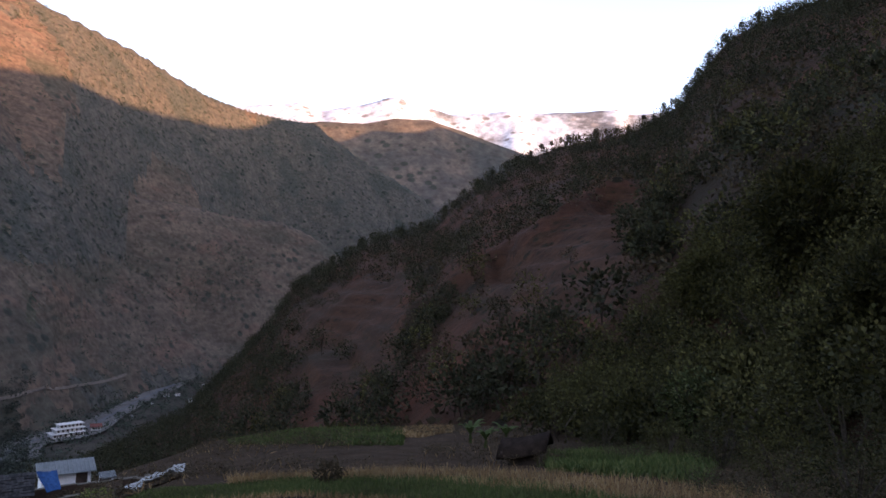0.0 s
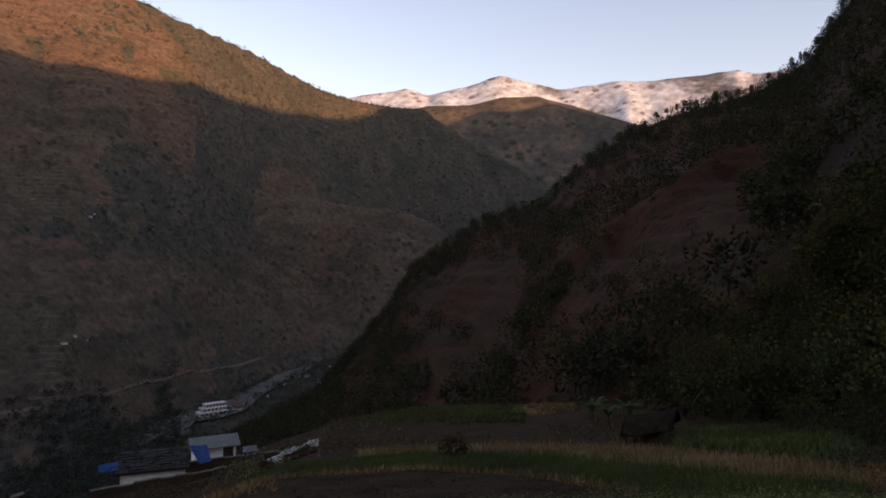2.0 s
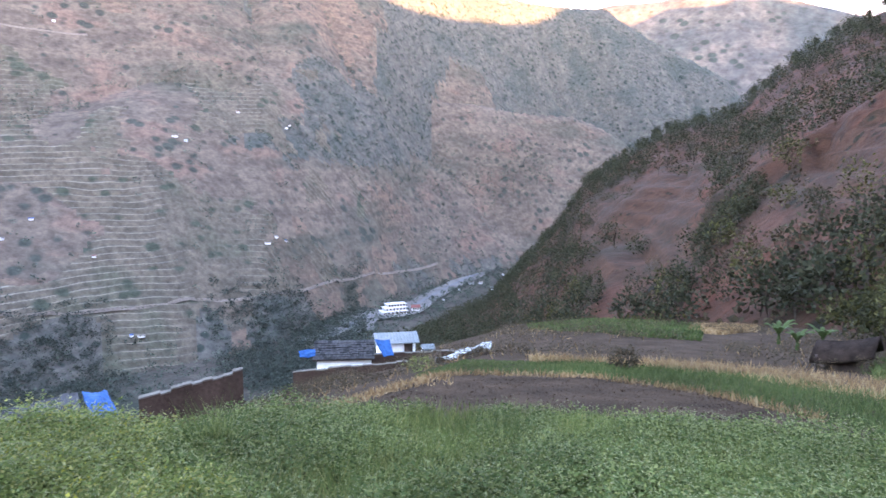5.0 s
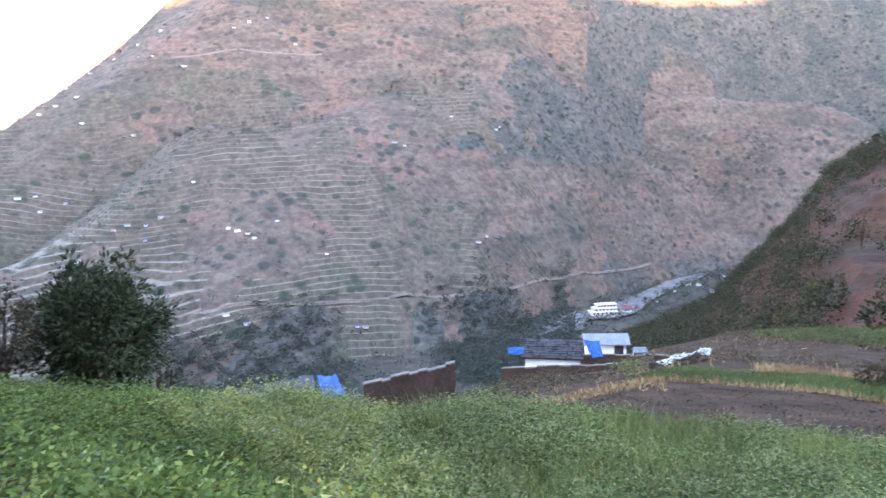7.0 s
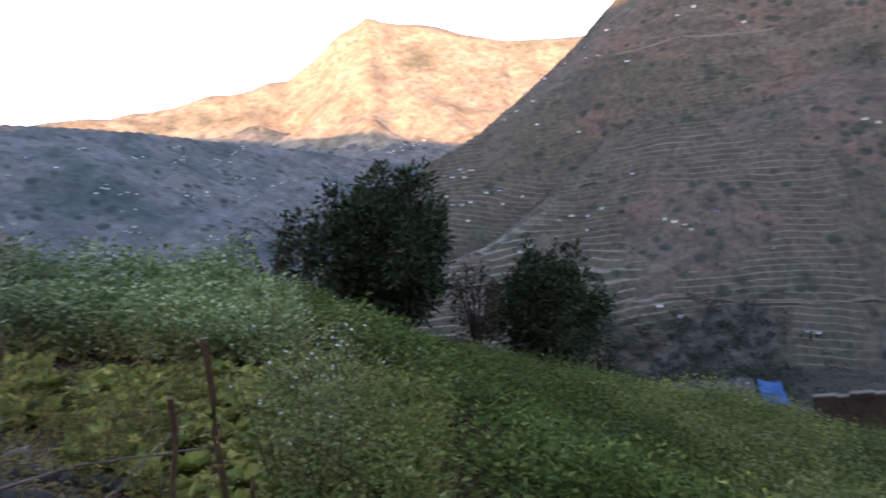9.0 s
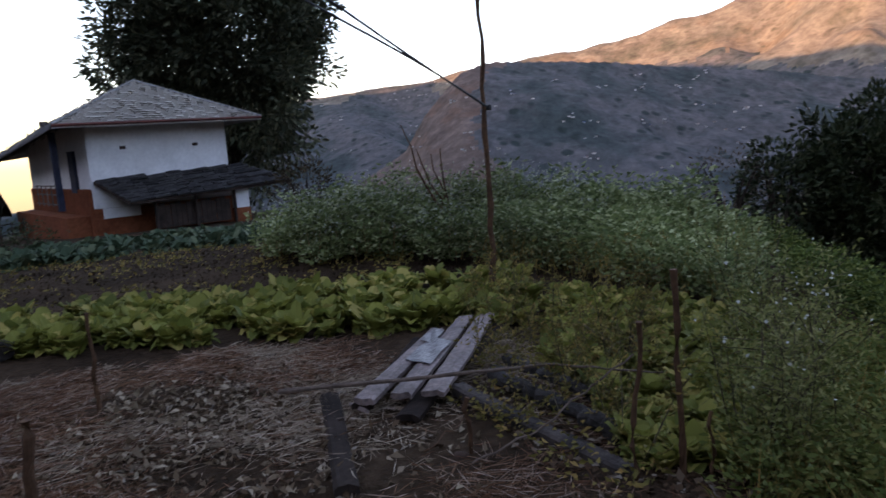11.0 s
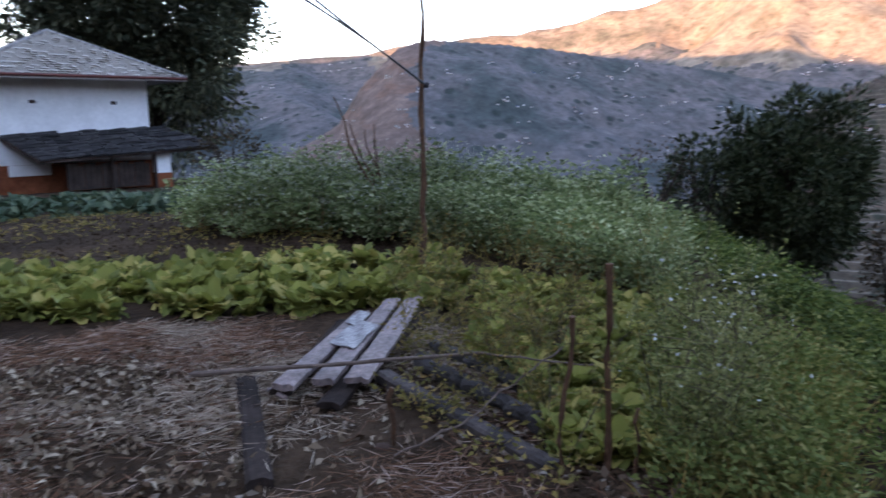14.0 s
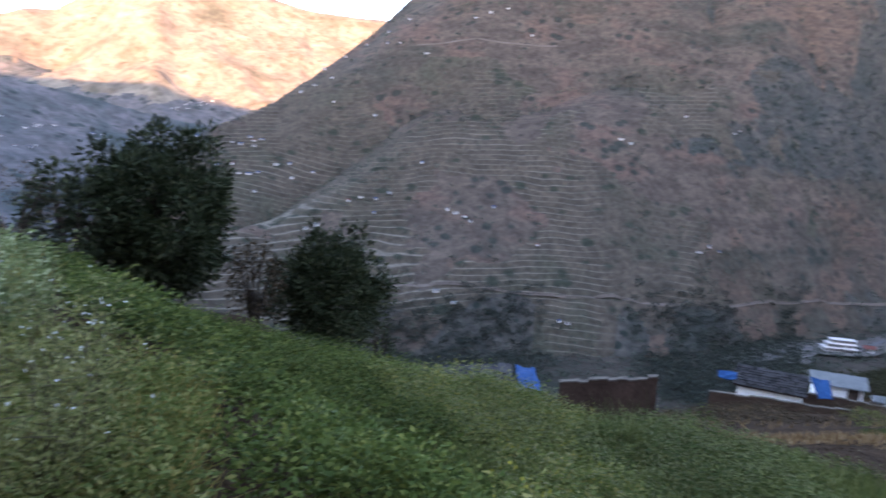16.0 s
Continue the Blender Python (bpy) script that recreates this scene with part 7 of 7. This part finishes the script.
def ribbon(name, pts, width, mat, label, category, lift=0.8, drape=True, widths=None):
    """A strip along points of the land."""
    n = len(pts)
    dense = []
    for i in range(n - 1):
        for k in range(8):
            t = k / 8
            p0, p1, p2, p3 = pts[max(i - 1, 0)], pts[i], pts[i + 1], pts[min(i + 2, n - 1)]
            dense.append(0.5 * ((2 * p1) + (p2 - p0) * t + (2 * p0 - 5 * p1 + 4 * p2 - p3) * t * t + (3 * p1 - p0 - 3 * p2 + p3) * t ** 3))
    dense.append(pts[-1])
    bm = bmesh.new()
    rows = []
    for i, p in enumerate(dense):
        d = dense[min(i + 1, len(dense) - 1)] - dense[max(i - 1, 0)]
        s = Vector((-d.y, d.x, 0)).normalized() * width / 2 * (widths(i / len(dense)) if widths else 1)
        row = []
        for q in (p - s, p, p + s):
            z = (height_at(q.x, q.y) if drape else q.z) + lift
            row.append(bm.verts.new((q.x, q.y, z)))
        if drape:
            top = max(v.co.z for v in row)
            for v in row:
                v.co.z = max(v.co.z, top - 2.4)
        rows.append(row)
    for a, b in zip(rows, rows[1:]):
        for k in (0, 1):
            bm.faces.new((a[k], a[k + 1], b[k + 1], b[k]))
    r = bmesh.ops.extrude_face_region(bm, geom=bm.faces[:])
    for v in r["geom"]:
        if isinstance(v, bmesh.types.BMVert):
            v.co.z -= 0.4
    return tagged(part(name, bm, mat), label, category, kind="structure")


def on_floor(az, el):
    r = 300.0
    for _ in range(30):
        r = (EYE - (float(valley(np.array(r))) + 1.5)) / math.tan(radians(-el))
    return polar(az, r, float(valley(np.array(r))) + 1.5)


course = [on_floor(az, el) for az, el in ((35.0, -13.9), (33.6, -13.3), (32.6, -12.9), (31.0, -12.0), (27.6, -11.4), (25.2, -10.2), (22.8, -9.0), (20.2, -7.9), (17.8, -6.9), (15.6, -5.6), (14.4, -3.6))]
ribbon("river_bed", course, 32, GRAVEL, "grey gravel bed of the valley river", "river bed", 1.0, False, lambda u: 0.5 + 0.5 * math.sin(17 * u + 1) ** 2 + 0.2 * math.sin(41 * u) + 0.7 * math.exp(-(((u - 0.3) / 0.16) ** 2)))
ribbon("river", course, 5, WATER, "narrow grey river between gravel banks", "river", 1.25, False, lambda u: 0.8 + 0.4 * math.sin(33 * u))
bw = np.random.default_rng(61)
spots = []
for a, b in zip(course, course[1:]):
    d = (b - a)
    for _ in range(int(d.length / 1.1)):
        s = Vector((-d.y, d.x, 0)).normalized() * (bw.choice([-1, 1]) * (10 + 34 * bw.uniform() ** 1.5))
        q = a + d * bw.uniform() + s
        spots.append((q.x, q.y, q.z - 1.5))
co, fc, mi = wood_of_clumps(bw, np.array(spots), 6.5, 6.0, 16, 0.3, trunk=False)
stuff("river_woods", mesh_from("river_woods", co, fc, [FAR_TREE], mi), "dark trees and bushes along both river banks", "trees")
ROADS = (((73, -10.9), (66, -10.5), (62.3, -10.3), (58.7, -10.1), (55, -10.2), (49.6, -10.2), (45.2, -9.95), (39.3, -9.85), (34.5, -9.1), (31.6, -8.7), (27.7, -8.2), (24.8, -7.5)),
         ((63, 9.7), (60, 10.1), (57, 10.3), (51.5, 10.1)))
for k, road in enumerate(ROADS):
    ribbon("road", [meet(a, e, 300) for a, e in road], (2.6, 2.4)[k], DUST, "pale dirt road across the far slope", "road", 0.15)

LIMEWASH = surface("weathered_limewash", (0.46, 0.45, 0.43), (0.62, 0.61, 0.59), 0.3, 0.9, 0.2, fine=2.0)
FARROOF = {"grey tin": TIN, "dark slate": DARKSLATE, "rusty red": RUST, "blue sheet": TARP, "pale straw": WOOD}


def far_house(wide, deep, high, rise, roof, label, name="far_house", category="house", group="houses on the far slopes", wall=None):
    ob = thing(name, (0, 0, 0), label, category, group)
    bm = bmesh.new()
    box(bm, -wide / 2, wide / 2, -deep / 2, deep / 2, -2.0, high)
    for s in (-1, 1):
        bm.faces.new([bm.verts.new(c) for c in ((s * wide / 2, -deep / 2, high), (s * wide / 2, deep / 2, high), (s * wide / 2, 0, high + rise * 0.9))])
    part("wall", bm, wall or LIMEWASH, ob)
    bm = bmesh.new()
    o = 0.7
    for s in (-1, 1):
        slab(bm, [(-wide / 2 - o, 0, high + rise), (wide / 2 + o, 0, high + rise), (wide / 2 + o, s * (deep / 2 + o), high - rise * 0.2), (-wide / 2 - o, s * (deep / 2 + o), high - rise * 0.2)], 0.2)
    part("roof", bm, FARROOF[roof], ob)
    for x in (-wide * 0.28, wide * 0.05, wide * 0.3):
        bm = bmesh.new()
        box(bm, x - 0.45, x + 0.45, -deep / 2 - 0.06, -deep / 2 + 0.02, high * 0.45, high * 0.45 + 1.2)
        part("window", bm, DARKWOOD, ob)
    return ob


KINDS = [far_house(8, 5, 4.6, 1.8, "grey tin", "whitewashed far house with a grey tin roof"), far_house(7, 5, 4.2, 2.0, "dark slate", "whitewashed far house with a dark slate roof"),
         far_house(6, 4.5, 3.6, 1.5, "rusty red", "whitewashed far house with a rusty red roof"), far_house(6, 4.5, 3.8, 1.5, "blue sheet", "whitewashed far house with a blue sheet roof"),
         far_house(9, 5, 4.0, 1.4, "pale straw", "long whitewashed far house with a pale roof")]
hr = np.random.default_rng(8)
PLACED = [(74.1, -0.6, 0), (73.0, -0.5, 3), (71.1, -1.0, 3), (72.8, -1.6, 0), (75.8, -2.9, 1), (77.9, -4.8, 3), (68.1, -3.3, 2), (67.1, -2.9, 4), (65.8, -3.1, 3), (64.7, -2.6, 0), (65.9, -4.1, 3), (59.7, -3.5, 0), (59.0, -3.8, 4), (58.2, -4.0, 2), (57.7, -4.4, 1), (55.8, -3.1, 3), (71.6, -5.7, 0), (70.7, -5.5, 0), (68.7, -6.2, 4), (51.9, -6.2, 2), (49.6, -12.2, 3), (48.9, -12.4, 4), (62.1, 0.3, 3), (41.0, 5.1, 2), (37.0, 4.1, 2), (37.3, 3.9, 4), (69.8, 6.7, 4), (72.3, 5.3, 0), (71.2, 6.0, 0), (69.6, 4.8, 4), (66.2, 3.8, 0), (62.2, 9.2, 4), (65.4, 9.8, 3), (64.4, 9.9, 2), (58.3, 12.2, 4), (57.1, 12.6, 0), (55.7, 13.0, 4), (53.6, 11.0, 4), (60.3, -10.5, 0), (58.7, -11.5, 0), (39.0, -5.5, 4), (37.5, -5.3, 3), (38.3, -5.0, 0), (72.7, -10.8, 1), (45.8, 3.1, 4), (45.0, 2.8, 0)]
for az, el, k in PLACED:
    q = meet(az, el - 0.15, 420)
    copy_thing(KINDS[k], Matrix.Translation(q) @ Matrix.Rotation(radians(az + hr.uniform(-25, 25)), 4, "Z") @ Matrix.Diagonal((hr.uniform(0.4, 0.7), 0.5, hr.uniform(0.3, 0.45), 1)))
for i in range(52):                                      # the villages on the shaded hill beyond
    az0, el0 = hr.uniform(76, 126), hr.uniform(-3.5, 5.8)
    for j in range(hr.integers(2, 6)):
        az, el = az0 + hr.normal() * 0.55, el0 + hr.normal() * 0.16
        q = meet(az, el, 600)
        if q.length > 3200:
            continue
        copy_thing(KINDS[hr.integers(5)], Matrix.Translation(q) @ Matrix.Rotation(radians(az + hr.uniform(-30, 30)), 4, "Z") @ Matrix.Diagonal((hr.uniform(0.5, 0.95), 0.7, hr.uniform(0.28, 0.45), 1)))
for k in KINDS:                                          # the five first ones stand on the slope too
    i = KINDS.index(k)
    q = meet(70.5 - 1.7 * i, 7.2 + 1.1 * i, 420)
    k.matrix_basis = Matrix.Translation(q) @ Matrix.Rotation(radians(70), 4, "Z") @ Matrix.Scale(0.5, 4)


def river_hotel():
    """The large white house with galleries by the river."""
    q = on_floor(28.6, -11.75)
    q.z += 1.0
    ob = thing("river_hotel", q, "large white three-storey house with open galleries by the river", "building", turn=28.4 + 20)
    for k in range(3):
        z = k * 3.6
        x0 = -14 + 3.5 * k
        bm = bmesh.new()
        box(bm, x0, 13, -6 + 2.5 * k, 7, z - 0.5, z + 3.0)
        part("storey_wall", bm, LIMEWASH, ob)
        bm = bmesh.new()
        box(bm, x0 - 1.2, 14, -8 + 2.5 * k, 7.5, z + 3.0, z + 3.5, bevel=0.1)
        part("floor_slab", bm, LIMEWASH, ob)
        for i in range(6):
            bm = bmesh.new()
            x = x0 + 1.2 + i * (11 - x0) / 5.5
            box(bm, x, x + 1.7, -6.08 + 2.5 * k, -5.9 + 2.5 * k, z + 0.6, z + 2.5)
            part("window", bm, DARKWOOD, ob)
    for k, (az, el, w, roof) in enumerate(((26.7, -11.5, 1.9, 2), (25.4, -10.9, 0.5, 1), (21.9, -9.2, 0.95, 4), (20.1, -9.65, 0.75, 0), (22.9, -9.7, 0.5, 1), (19.2, -8.4, 0.5, 4), (24.3, -10.6, 0.5, 1), (21.1, -9.15, 0.8, 4), (24.0, -9.3, 0.5, 2))):
        p = on_floor(az, el)
        c = copy_thing(KINDS[roof], Matrix.Translation(p) @ Matrix.Rotation(radians(az + 20 * math.sin(k * 2)), 4, "Z") @ Matrix.Scale(w * 1.5, 4))
        c["group"] = "houses by the river"


river_hotel()
